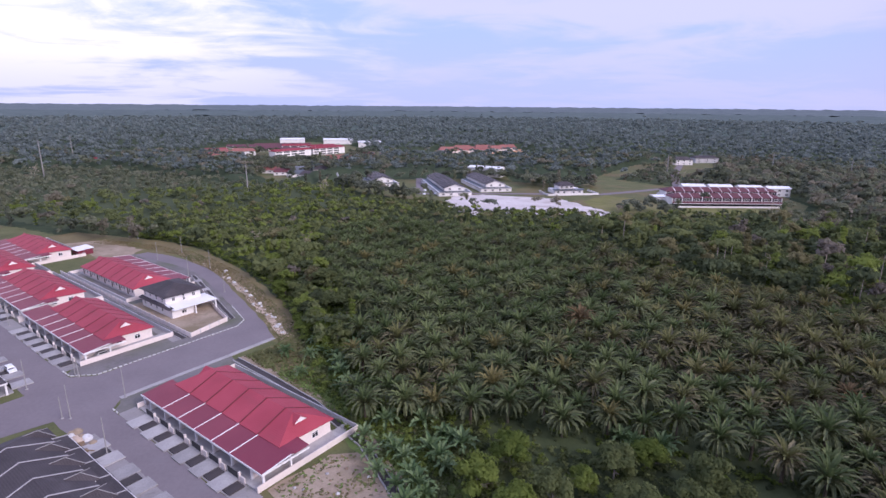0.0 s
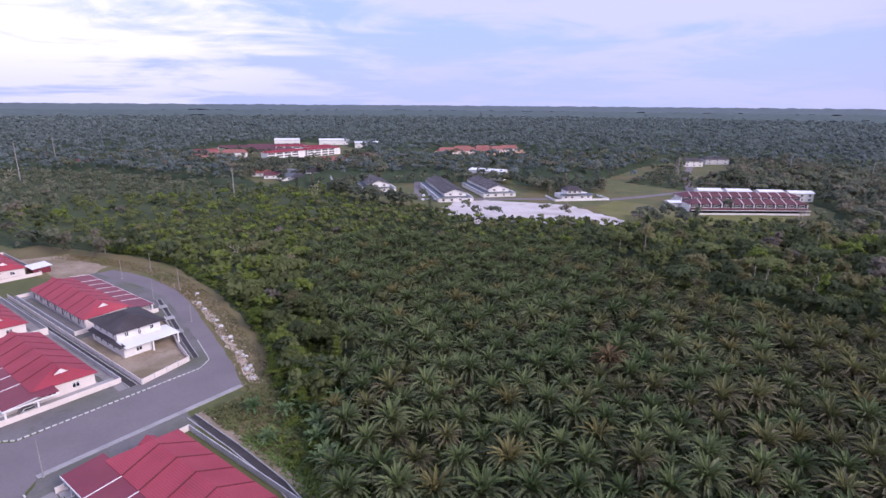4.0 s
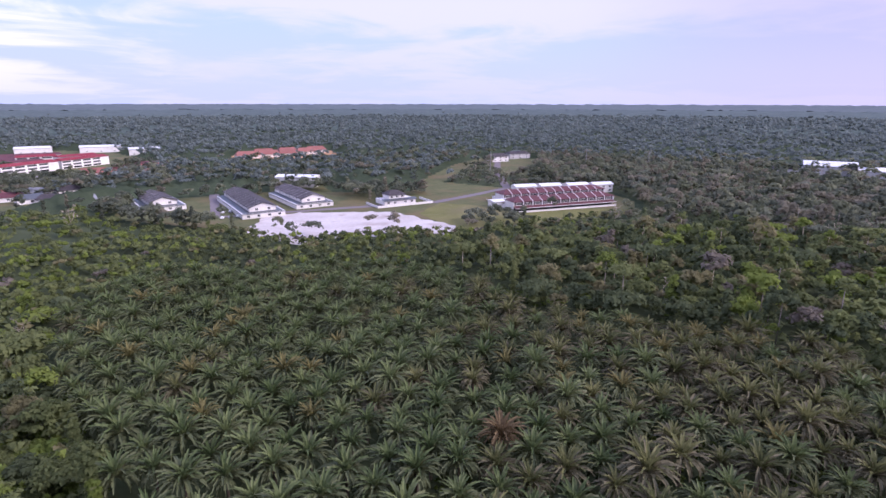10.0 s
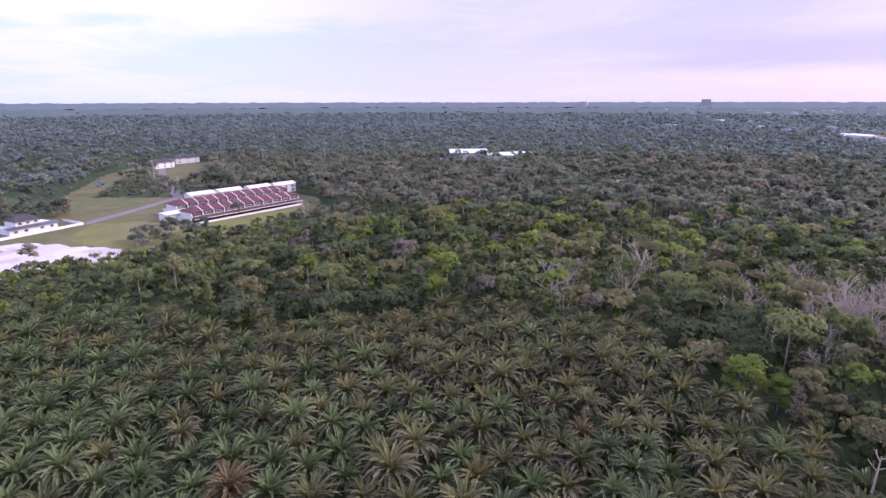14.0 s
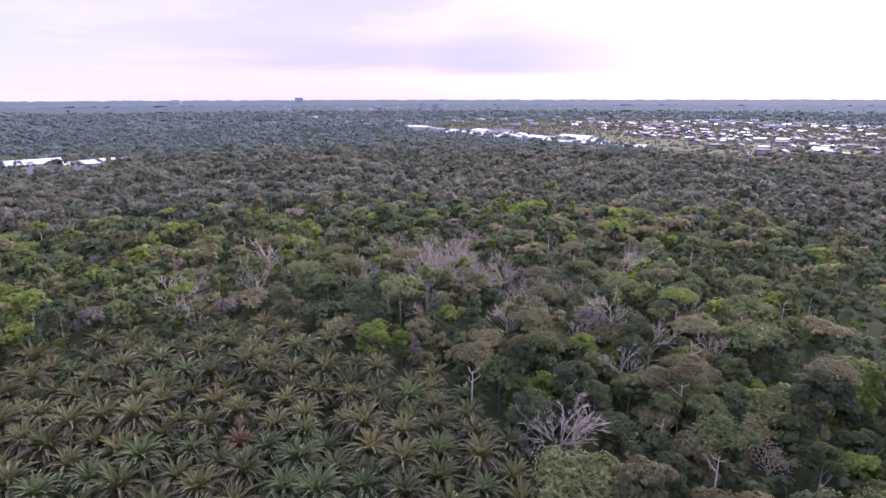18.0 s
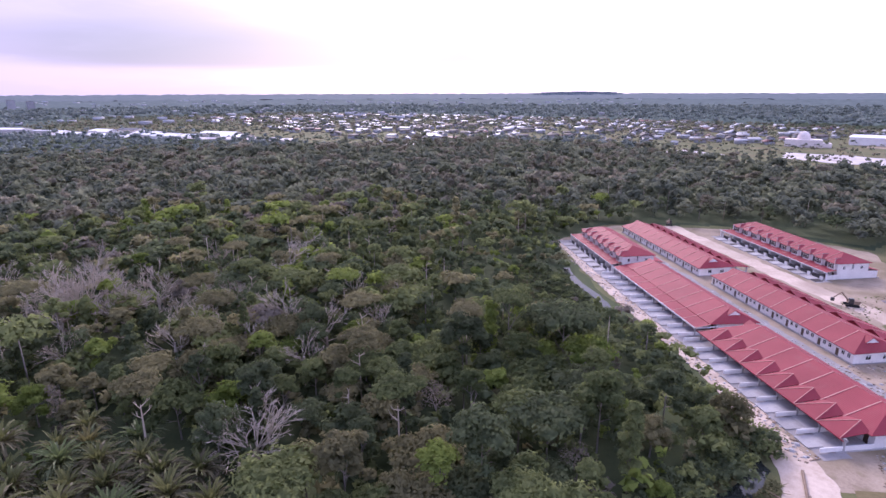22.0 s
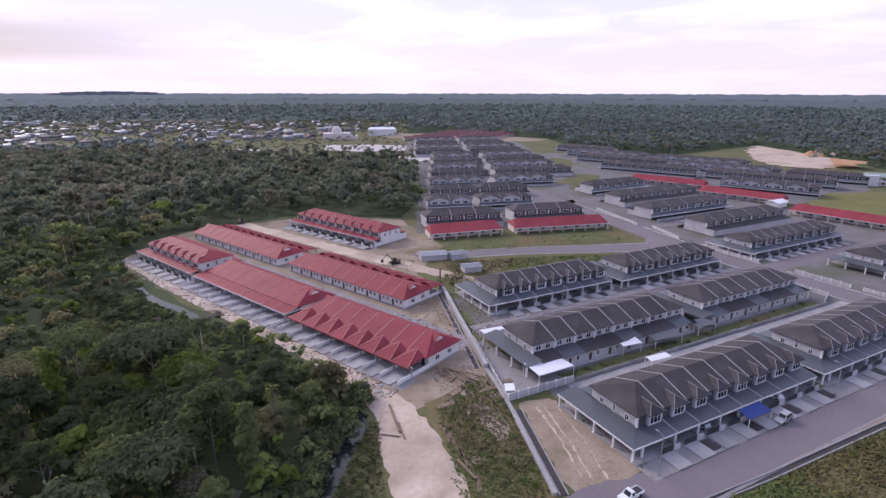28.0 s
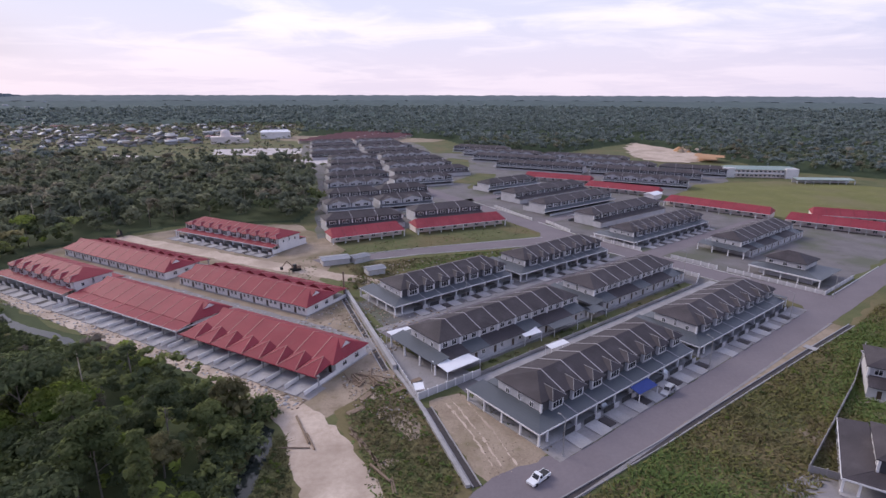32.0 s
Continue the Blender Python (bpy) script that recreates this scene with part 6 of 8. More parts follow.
# red-roofed quarter
G7 = "distant red-roofed quarter"
for x, y, rz, w, fl in ((-199, 716, 54, 58, 3), (-163, 766, 54, 58, 3), (-314, 752, 42, 34, 2), (-290, 872, 15, 100, 1), (-272, 842, 15, 90, 1), (-252, 812, 15, 80, 1), (-262, 900, 15, 90, 1), (-226, 842, 20, 40, 2),
                        (-185, 838, 40, 44, 2), (-128, 694, 25, 30, 1), (-92, 752, 20, 34, 1), (-104, 722, 20, 28, 1)):
    row = shed("row_house", x, y, rz, w, 13, 3.1 * fl, 2.0, PALE_RED_ROOF if fl > 1 else OLD_RED_ROOF, WHITE_WALL, "distant pale block under a red roof", "house", G7, 0, hip=2)
    for f in range(fl):
        for k in range(int(w / 12)):
            # flat dark plates stand in for the shade inside gallery openings
            part("gallery", Geo().box(-w / 2 + 12 * k + 1.2, -w / 2 + 12 * k + 10.6, -6.62, -6.5, 0.6 + 3.1 * f, 2.3 + 3.1 * f), GLASS if f == 0 else DARK_PANEL_AND_SHADE, row)
patch("car_park", [(-215, 660), (-196, 672), (-150, 735), (-140, 720), (-180, 650)], 0.06, PAVING, "grey yard before the red-roofed blocks", "pavement", 1.5, 8)
for x, y, w in ((-182, 960, 50), (-120, 900, 36), (-262, 960, 40)):
    shed("hall", x, y, 8, w, 18, 8, 2, WHITE_METAL, WHITE_WALL, "large white hall behind the red roofs", "building", G7, 4)
for x, y, rz in ((8, 800, 10), (34, 808, 10), (60, 815, 12), (85, 835, 12), (30, 835, 10), (62, 845, 10), (100, 855, 10)):
    shed("row_house", x, y, rz, 27, 14, 4.2, 4.6, TERRACOTTA, CREAM_WALL, "far low house with terracotta roof among trees", "house", "red houses among trees", 4, hip=3)
for x, y, rz, w in ((-131, 667, 15, 26), (-110, 640, 20, 24), (-99, 669, 10, 24), (-87, 694, 25, 22), (-84, 645, 15, 20)):
    shed("row_house", x, y, rz, w, 13, 4.0, 4.2, TERRACOTTA, CREAM_WALL, "low house with a faded red roof among trees", "house", "red houses among trees", 3, hip=3)
for x, y, rz, w in ((-286, 669, 8, 26), (-263, 650, 5, 24), (-299, 719, 10, 34), (-268, 735, 10, 30)):
    shed("row_house", x, y, rz, w, 13, 6.2, 3.4, TERRACOTTA, WHITE_WALL, "two-storey white house with a faded red roof", "house", G7, 3, hip=3, floors=2)
for x, y, rz in ((-394, 630, -10), (-366, 645, -8), (-345, 660, -5), (-420, 640, 0)):
    shed("row_house", x, y, rz, 24, 12, 3.2, 2.8, RED_ROOF, CREAM_WALL, "far low house with red roof at the wood's edge", "house", "red houses in the west", 3, hip=3)
for x, y, rz, m in ((-158, 536, 15, OLD_RED_ROOF), (-141, 523, 25, BLUE_ROOF), (-126, 517, -10, GREY_ROOF), (-174, 551, 5, TERRACOTTA), (-127, 561, 30, GREY_ROOF), (-106, 508, 8, TIN_ROOF), (-146, 556, -15, TIN_ROOF)):
    shed("house", x, y, rz, 17, 11, 3.4, 3.0, m, WHITE_WALL, "village house half hidden by trees", "house", "village houses", 3, hip=2)
# trees standing among the northern houses, in the haze-tinted leaves
north_trees = Wood()
for poly, step in (([(-330, 640), (-230, 600), (-200, 560), (-150, 530), (-60, 600), (-80, 680), (-130, 650), (-165, 640), (-215, 652), (-260, 690), (-330, 720)], 9), ([(-300, 770), (-250, 740), (-235, 760), (-290, 800)], 11), ([(-78, 500), (-40, 506), (20, 516), (20, 560), (64, 560), (66, 500), (125, 484), (140, 470), (120, 452), (76, 452), (66, 498), (26, 505), (-10, 500)], 8),
                   ([(-90, 440), (-78, 500), (-64, 500), (-72, 445)], 7), ([(-190, 520), (-178, 512), (-176, 540), (-190, 548)], 8), ([(-70, 412), (-20, 384), (-14, 392), (-48, 424), (-72, 440)], 7), ([(18, 352), (60, 346), (64, 352), (22, 360)], 9), ([(-300, 752), (-220, 742), (-215, 752), (-300, 764)], 10), ([(-128, 690), (-95, 700), (-100, 780), (-120, 740)], 10), ([(112, 345), (150, 338), (158, 356), (120, 368)], 9), ([(270, 432), (210, 470), (215, 480), (280, 450)], 9)):
    for x, y in scatter(poly, step, 81, 0.42):
        north_trees.add(low_crowns[rt0.randint(8)], rt0.uniform(0, 6.28), rt0.uniform(0.7, 1.2), (x, y, rt0.uniform(3, 7)), rt0.choice(5, p=(0.6, 0.3, 0.06, 0.03, 0.01)))
north_trees.build("village_trees", "dark green trees round the distant houses", [HAZED_DARK, HAZED_MID, HAZED_OLIVE, HAZED_MID, HAZED_OLIVE], "trees")
# white works in the eastern forest
G8 = "white works in the forest"
shed("factory", 545, 440, -48, 44, 18, 9, 4, WHITE_METAL, GREY_WALL, "open factory hall with a white gabled roof", "factory", G8, 5)
shed("factory", 560, 405, -48, 30, 16, 7, 3, WHITE_METAL, GREY_WALL, "open factory hall with a white gabled roof", "factory", G8, 4)
shed("factory", 610, 392, -48, 40, 20, 6, 2, WHITE_METAL, WHITE_WALL, "low white factory shed", "factory", G8, 4)
shed("factory", 515, 462, -48, 24, 12, 5, 1, GREY_ROOF, GREY_WALL, "grey workshop beside the white halls", "factory", G8, 3)
# industrial strip and town
rt = np.random.RandomState(41)
G9 = "industrial sheds on the plain"
for i in range(26):
    f = i / 25.0
    x, y = 1190 - 330 * f + rt.uniform(-50, 60), 90 - 260 * f + rt.uniform(-40, 40)
    shed("warehouse", x, y, rt.uniform(25, 45), rt.uniform(34, 70), rt.uniform(20, 32), rt.uniform(6, 10), 2.5, WHITE_METAL if rt.rand() < 0.75 else BLUE_ROOF, WHITE_WALL if rt.rand() < 0.6 else CREAM_WALL, "distant pale warehouse with a metal roof", "warehouse", G9)
for x, y in ((815, -140), (800, -165), (775, -185), (752, -205), (725, -215)):
    shed("warehouse", x, y, 60, 46, 15, 6, 2, CREAM_WALL, CREAM_WALL, "distant long shed with a cream roof", "warehouse", G9, 0)
shed("tower_block", 2290, 26, 15, 22, 18, 40, 1, GREY_ROOF, TOWN_WALL, "grey tower block on the horizon", "building", "", 0, z=5)
shed("tower_block", 2310, -26, 15, 18, 18, 36, 1, GREY_ROOF, TOWN_WALL, "pale tower block on the horizon", "building", "", 0, z=5)
shed("office_block", 3900, 840, 15, 60, 50, 50, 1, TOWN_WALL, TOWN_WALL, "hazy office block on the horizon", "building", "", 0, z=20)
shed("office_block", 3700, 1580, 15, 50, 50, 36, 1, TOWN_WALL, TOWN_WALL, "hazy office block on the horizon", "building", "", 0, z=20)
mosque = thing("mosque", 255, -718, 0, 20, "pale domed prayer hall beyond the sandy lot", "mosque")
part("wall", Geo().box(-20, 20, -12, 12, 0, 9), CREAM_WALL, mosque)
part("side_wall", Geo().box(-30, -20, -10, 10, 0, 5), CREAM_WALL, mosque)
dome = Geo()
for i in range(5):
    a0, a1 = math.pi / 2 * i / 5, math.pi / 2 * (i + 1) / 5
    dome.tube((0, 0, 12 + 7 * math.sin(a0)), (0, 0, 12 + 7 * math.sin(a1)), 7 * math.cos(a0), max(0.1, 7 * math.cos(a1)), 14)
dome.tube((0, 0, 9), (0, 0, 12), 7.4, 7.2, 14)
part("dome", dome, CREAM_WALL, mosque)
shed("hall", 205, -800, 15, 44, 22, 10, 3, WHITE_METAL, WHITE_WALL, "white two-storey hall beyond the estate", "building", "", 6, hip=4, floors=2)

house_walls = Geo().box(-6, 6, -4.5, 4.5, -0.3, 3.3)
house_roofs = [Geo() for _ in range(2)]
for k, g in enumerate(house_roofs):
    h = hipped(-6.8, 6.8, -5.3, 0, 5.3, 3.2, 5.4, 3.2, 3.0 * k, 3.0 * k, 0.15)
    g.v, g.f, g.m = h.v, h.f, h.m
town_wall = house_walls.mesh("house", TOWN_WALL)
town_roofs = [g.mesh("roof", m) for g in house_roofs for m in (TIN_ROOF, GREY_ROOF, OLD_RED_ROOF, BLUE_ROOF)]
p = scatter([(560, -300), (700, -330), (900, -330), (1500, -300), (1500, -900), (900, -1150), (230, -1100), (230, -860), (275, -690), (330, -640), (420, -570), (560, -480)], 24, 77, 0.42)
p = p[np.argsort(np.hypot(p[:, 0], p[:, 1]))]
town = Wood()
for n, (x, y) in enumerate(p):
    if rt.rand() < 0.60:
        continue
    a, k = rt.uniform(-0.3, 0.3) + 0.7 * (1 + int(rt.rand() * 2) * 2.24), rt.uniform(0.75, 1.25)
    if n < 40:
        hs = new("house", town_wall)
        hs.matrix_basis = pose(x, y, 0, 0, 0, math.degrees(a)) @ Matrix.Diagonal((k, k, 1, 1))
        tagged(hs, "small pale house of the distant town", "house", "houses of the distant town")
        part("roof", town_roofs[rt.randint(2) if rt.rand() < 0.6 else 4 + rt.randint(4)], None, hs)
    else:
        v = np.array(house_walls.v), np.array([(f[0], f[1], f[2]) for f in house_walls.f] + [(f[0], f[2], f[3]) for f in house_walls.f])
        town.add(v, a, k * 1.15, (x, y, float(rise(math.hypot(x, y - 60)))), 0)
        g = house_roofs[0]
        v = np.array(g.v), np.array([(f[0], f[i], f[i + 1]) for f in g.f for i in range(1, len(f) - 1)])
        town.add(v, a, k * 1.15, (x, y, float(rise(math.hypot(x, y - 60)))), 1 + int(rt.rand() * 2.2))
for i in range(220):
    b, r = rt.uniform(75, 150), rt.uniform(1300, 3300)
    x, y = r * math.sin(radians(b)), 60 + r * math.cos(radians(b))
    v = np.array(house_walls.v) * [1, 1, 1.2], np.array([(f[0], f[1], f[2]) for f in house_walls.f] + [(f[0], f[2], f[3]) for f in house_walls.f])
    town.add(v, rt.uniform(0, 3), rt.uniform(0.9, 2.0), (x, y, float(rise(r)) + 4), 0)
town.build("distant_town", "countless pale houses and sheds of the hazy town", [TOWN_WALL, TIN_ROOF, GREY_ROOF, OLD_RED_ROOF], "town")
street_trees = Wood()
q = scatter(TOWN, 17, 78, 0.45)
for x, y in q[rt.rand(len(q)) < 0.85]:
    r = math.hypot(x, y - 60)
    street_trees.add(tiny_crowns[rt.randint(8)], rt.uniform(0, 6.28), rt.uniform(0.5, 0.85) * (1 if r < 1000 else 1.5), (x, y, float(rise(r)) + rt.uniform(1.5, 4.5)), rt.randint(3))
street_trees.build("town_trees", "trees between the houses of the distant town", [HAZED_DARK, HAZED_MID, HAZED_OLIVE], "trees")
patch("road", strip([(545, -470), (640, -584), (740, -704), (930, -932)], 5), 0.4, ROAD_FAR, "straight pale road through the distant town", "road", 0.8, 20)
patch("sand_lot", [(335, -520), (285, -520), (270, -545), (330, -560)], 0.3, WHITE_SAND, "pale bare strip before the town", "sand", 3, 12)
# low wooded hill on the horizon, in the haze-tinted canopy colour
hill = Geo()
for i in range(40):
    f = i / 39.0
    hx, hy = 2560 + 330 * f + 45 * math.sin(i * 2.1), -3760 + 560 * f
    hill.tube((hx, hy, 20), (hx, hy, 50 + 13 * math.sin(math.pi * f) ** 0.7 + 3 * math.sin(i * 1.7)), 70, 34, 9)
solo("hill", hill, HAZE_PLAIN[3], "low wooded hill on the horizon", "hill", "structure")
for x, y, h in ((-372, 505, 34), (-440, 650, 30), (-155, 428, 22), (314, 517, 26), (392, 520, 20), (232, 560, 20)):
    m = thing("mast", x, y, 0, 0, "thin pale mast rising from the trees", "mast")
    part("pole", Geo().tube((0, 0, 0), (0, 0, h), 0.55, 0.3, 6), POLE, m)
    part("crossarm", Geo().box(-1.3, 1.3, -0.15, 0.15, h - 2.0, h - 1.6), POLE, m)
# school by the field
sc = thing("school", -299, -368, 0, 168, "two-storey white school with a pale green roof", "school")
part("wall", Geo().box(-28, 28, -5, 5, 0, 7), CREAM_WALL, sc)
part("roof", hipped(-29, 29, -7, 0, 6, 7, 9.4, 7, 3, 3), GREEN_METAL, sc)
part("gallery", Geo().box(-28, 28, -7, -5, 3.2, 4.2), WHITE_WALL, sc)
for s in (-25, 25):
    part("end_tower", Geo().box(s - 5, s + 5, -8, 5.5, 0, 8), WHITE_WALL, sc)
for i in range(12):
    part("window", FAR_WIN, None, sc, at=(-19.5 + 3.5 * i, -5.03, 4.7))
    part("window", FAR_WIN, None, sc, at=(-19.5 + 3.5 * i, -5.03, 1.2))
st = thing("grandstand", -330, -330, 0, 172, "long low white stand beside the sports field", "stand")
part("roof", Geo().slab([(-22, -4, 3.4), (22, -4, 3.4), (22, 4, 4.2), (-22, 4, 4.2)], 0.2), GREEN_METAL, st)
part("back_wall", Geo().box(-22, 22, 3.6, 4, 0, 3.8), WHITE_WALL, st)
for i in range(8):
    part("post", Geo().box(-21.8 + 6.2 * i, -21.4 + 6.2 * i, -3.8, -3.4, 0, 3.3), TRIM, st)
shed("house", -166, -275, 40, 12, 7, 3.4, 1.2, WHITE_METAL, WHITE_WALL, "small white flat building at the row's end", "building", "", 3)
patch("spoil_heap", [(-300, -470), (-322, -455), (-335, -475), (-315, -500)], 6.0, ORANGE_SOIL, "orange heap of earth at the cutting", "soil", 2, 6)
# ---- finished estate: small things ----
def wall_run(pts, h, t, mat, root, name="panel", posts=0.0, post_mat=None, post_h=0.2, base=0.0):
    """A fence or wall along a line of places: a panel a bay, a post at each joint."""
    for (x0, y0), (x1, y1) in zip(pts, pts[1:]):
        d = math.hypot(x1 - x0, y1 - y0)
        a = math.degrees(math.atan2(y1 - y0, x1 - x0))
        n = max(1, round(d / posts)) if posts else 1
        me = Geo().box(0.02, d / n - 0.02, -t / 2, t / 2, base, h).mesh(name, mat)
        pm = Geo().box(-t * 0.9, t * 0.9, -t * 0.9, t * 0.9, 0, h + post_h).mesh("post", post_mat or mat)
        for i in range(n):
            f = i / n
            part(name, me, None, root, at=(x0 + (x1 - x0) * f, y0 + (y1 - y0) * f, 0), rz=a)
            if posts:
                part("post", pm, None, root, at=(x0 + (x1 - x0) * f, y0 + (y1 - y0) * f, 0), rz=a)


def fence(pts, h, t, mat, label, name="fence", posts=3.0, post_mat=None, base=0.0):
    root = thing(name, 0, 0, 0, 0, label, "fence" if name == "fence" else "wall")
    wall_run(pts, h, t, mat, root, "panel", posts, post_mat, 0.2, base)
    return root


# two-storey white house with a dark hipped roof
dh = thing("detached_house", *A(-190, 78.5), 0, A_TURN, "white two-storey house with a dark hipped roof and open carport", "house")
part("wall", Geo().box(0, 20.5, 0, 7.5, 0, 3.2).box(0, 14, 7.5, 13, 0, 3.2), WHITE_WALL, dh)
part("upper_wall", Geo().box(1, 16, 0.4, 12.5, 3.2, 6.5), WHITE_WALL, dh)
part("roof", hipped(-0.2, 17.4, -0.6, 6.4, 13.6, 6.5, 9.0, 6.5, 6.5, 6.5), GREY_ROOF, dh)
part("carport_roof", Geo().slab([(14, 7, 3.5), (22, 7, 3.3), (22, 15, 3.3), (14, 15, 3.5)], 0.25), WHITE_METAL, dh)
part("porch_roof", Geo().slab([(16, 0, 3.9), (22, 0, 3.3), (22, 7, 3.3), (16, 7, 3.9)], 0.2), WHITE_METAL, dh)
part("side_roof", Geo().slab([(-0.6, -1.0, 3.2), (20.8, -1.0, 3.2), (20.8, 0.5, 3.7), (-0.6, 0.5, 3.7)], 0.12), GREY_ROOF, dh)
for px, py in ((21.6, 14.6), (21.6, 7.4), (14.4, 14.6)):
    part("column", COLUMN, None, dh, at=(px, py, 0))
for k in (2, 6, 10, 14):
    put_window(WIN_SMALL, dh, k, 0.37, 4.5)
    put_window(WIN_SMALL, dh, k + 0.4, -0.03, 1.3)
put_window(WIN_SMALL, dh, 16.03, 3.0, 4.5, 90)
put_window(WIN_TALL, dh, 16.03, 6.5, 3.9, 90)
put_window(WIN_SMALL, dh, 16.03, 10.0, 4.5, 90)
put_window(WIN_WIDE, dh, 20.53, 4.0, 1.1, 90)
patch("yard", [A(-193, 75), A(-152, 75), A(-155, 89), A(-170, 93), A(-192, 99)], 0.055, SOIL, "bare sandy yard of the white house", "soil", 0.4, 3)
fence([A(-252, 74.5), A(-151, 74.5), A(-154, 88.5), A(-166, 91.5), A(-188, 98.8)], 1.5, 0.14, CREAM_WALL, "low plastered fence wall with pillars round the yard", "fence", 3.2, GREY_WALL)
drain = thing("drain", 0, 0, 0, 0, "dark open concrete drain behind the terraces", "drain")


def channel(pts, w, root):
    """An open drain: dark water bed between two low concrete walls."""
    for (x0, y0), (x1, y1) in zip(pts, pts[1:]):
        d, a = math.hypot(x1 - x0, y1 - y0), math.degrees(math.atan2(y1 - y0, x1 - x0))
        part("bed", Geo().box(0, d, -w / 2, w / 2, 0.05, 0.085), DRAIN, root, at=(x0, y0, 0), rz=a)
        for s in (-1, 1):
            part("kerb_wall", Geo().box(0, d, s * (w / 2 + 0.12) - 0.12, s * (w / 2 + 0.12) + 0.12, 0, 0.32), CONCRETE, root, at=(x0, y0, 0), rz=a)


channel([A(-252, 72.8), A(-152, 72.8)], 1.6, drain)
d2 = thing("drain", 0, 0, 0, 0, "deep dark drain between the end house and the palms", "drain")
channel([A(-127.5, 74.5), A(-110, 74.0), A(-93, 72.8), A(-72, 68.6), A(-56, 61.2), A(-35, 50)], 1.7, d2)
patch("drain_bank", strip([A(-127.5, 76.6), A(-93, 75.0), A(-72, 70.8), A(-56, 63.4), A(-35, 52)], 0.9), 0.12, SOIL, "bare bank beside the drain", "soil", 0.3, 2)
patch("back_lane", [A(-252, 69.5), A(-152, 69.5), A(-152, 71.8), A(-252, 71.8)], 0.06, PAVING, "narrow back lane", "lane", 0.2, 4)
patch("pavement", [A(-124, 42.6), A(-75, 42.6), A(-75, 46.5), A(-124, 46.5)], 0.09, PAVING, "worn paving between gates and street", "pavement", 0.15, 3)
patch("pavement", [A(-310, 42.6), A(-156, 42.6), A(-156, 46.5), A(-310, 46.5)], 0.09, PAVING, "worn paving between gates and street", "pavement", 0.15, 3)
patch("pavement", [A(-120, 31.6), A(-40, 31.6), A(-40, 36.2), A(-120, 36.2)], 0.09, PAVING, "worn paving before the dark-roofed row", "pavement", 0.15, 3)
patch("verge", [A(-154, 42.8), A(-148, 47.5), A(-148, 70), A(-151, 70), A(-152.5, 48), A(-156, 44.5)], 0.08, YARD, "worn verge at the street corner", "grass", 0.2, 2)
patch("verge", [A(-131, 47.5), A(-126.5, 43), A(-124, 43), A(-124, 74), A(-131, 74)], 0.08, YARD, "worn verge at the street corner", "grass", 0.2, 2)
# dark-roofed two-storey rows opposite
G10 = "dark-roofed rows opposite the red terraces"
grey_terrace(*A(-58, 31.0), A_TURN + 180, 9, 6.6, "two-storey row with dark tiled roofs and pale caps", G10, side=1.0, porch=GREY_ROOF)
grey_terrace(*A(-153.5, 30.5), A_TURN + 180, 6, 6.6, "two-storey row with dark tiled roofs and pale caps", G10, side=1.0, porch=GREY_ROOF)
grey_terrace(*A(-61.5, -45.0), A_TURN + 180, 5, 7.0, "two-storey house row with brown-grey lean-to roofs", G10, side=5.2, porch=GREY_ROOF)
grey_terrace(*A(-111.0, -108.5), A_TURN, 6, 7.0, "two-storey house row with brown-grey lean-to roofs", G10, side=1.0, porch=GREY_ROOF, back=True)
fence([A(-57, -48.5), A(-61.5, -70), A(-66, -92), A(-70, -120)], 1.6, 0.14, CONCRETE, "grey concrete fence beside the field", "fence", 3.0)
fence([A(-57, -48.5), A(-62.5, -49.0)], 1.6, 0.14, CONCRETE, "grey concrete fence end", "fence", 3.0)
patch("forecourt", [A(-52, -40), A(-57, -48.3), A(-75, -48.3), A(-75, -34)], 0.07, PAVING, "paved forecourt of the corner house", "pavement", 0.3, 2)
sh = thing("shed", *A(-281, 93), 0, A_TURN, "small dark red shed with a white roof", "shed")
part("wall", Geo().box(-4, 4, -3, 3, 0, 2.4), MAROON_ROOF, sh)
part("roof", Geo().slab([(-4.6, -3.6, 2.4), (4.6, -3.6, 2.4), (4.6, 3.6, 2.9), (-4.6, 3.6, 2.9)], 0.12), WHITE_METAL, sh)

patch("estate_yards", [A(-262, 107), A(-247, 109), A(-235, 110.5), A(-222, 111.5), A(-209, 110.5), A(-192, 106), A(-177, 102), A(-150, 93), A(-147.6, 88), A(-148.2, 48), A(-153, 43), A(-158, 46.8), A(-158, 74), A(-252, 74)], 0.042, YARD, "worn grey ground round the white house", "pavement", 0.5, 3)
patch("estate_yards", [A(-131, 46), A(-124, 43), A(-122.8, 47), A(-122.8, 73.5), A(-130.8, 75)], 0.085, YARD, "worn grey ground beside the end terrace", "pavement", 0.3, 3)
patch("estate_yards", [A(-315, 43), A(-158, 43), A(-158, 73.8), A(-315, 73.8)], 0.040, YARD, "worn grey ground between the terraces", "pavement", 0.5, 5)
grass_blades_at = [A(-127, 77), A(-93, 74.5), A(-57, 63), A(-50, 61), A(-40, 74), A(-70, 88), A(-100, 95), A(-126, 92)]
# kerb stones along the street corner
stone = Geo().slab([(-0.42, -0.14, 0.26), (0.42, -0.14, 0.26), (0.42, 0.14, 0.26), (-0.42, 0.14, 0.26)], 0.26).mesh("kerb_stone", KERB)


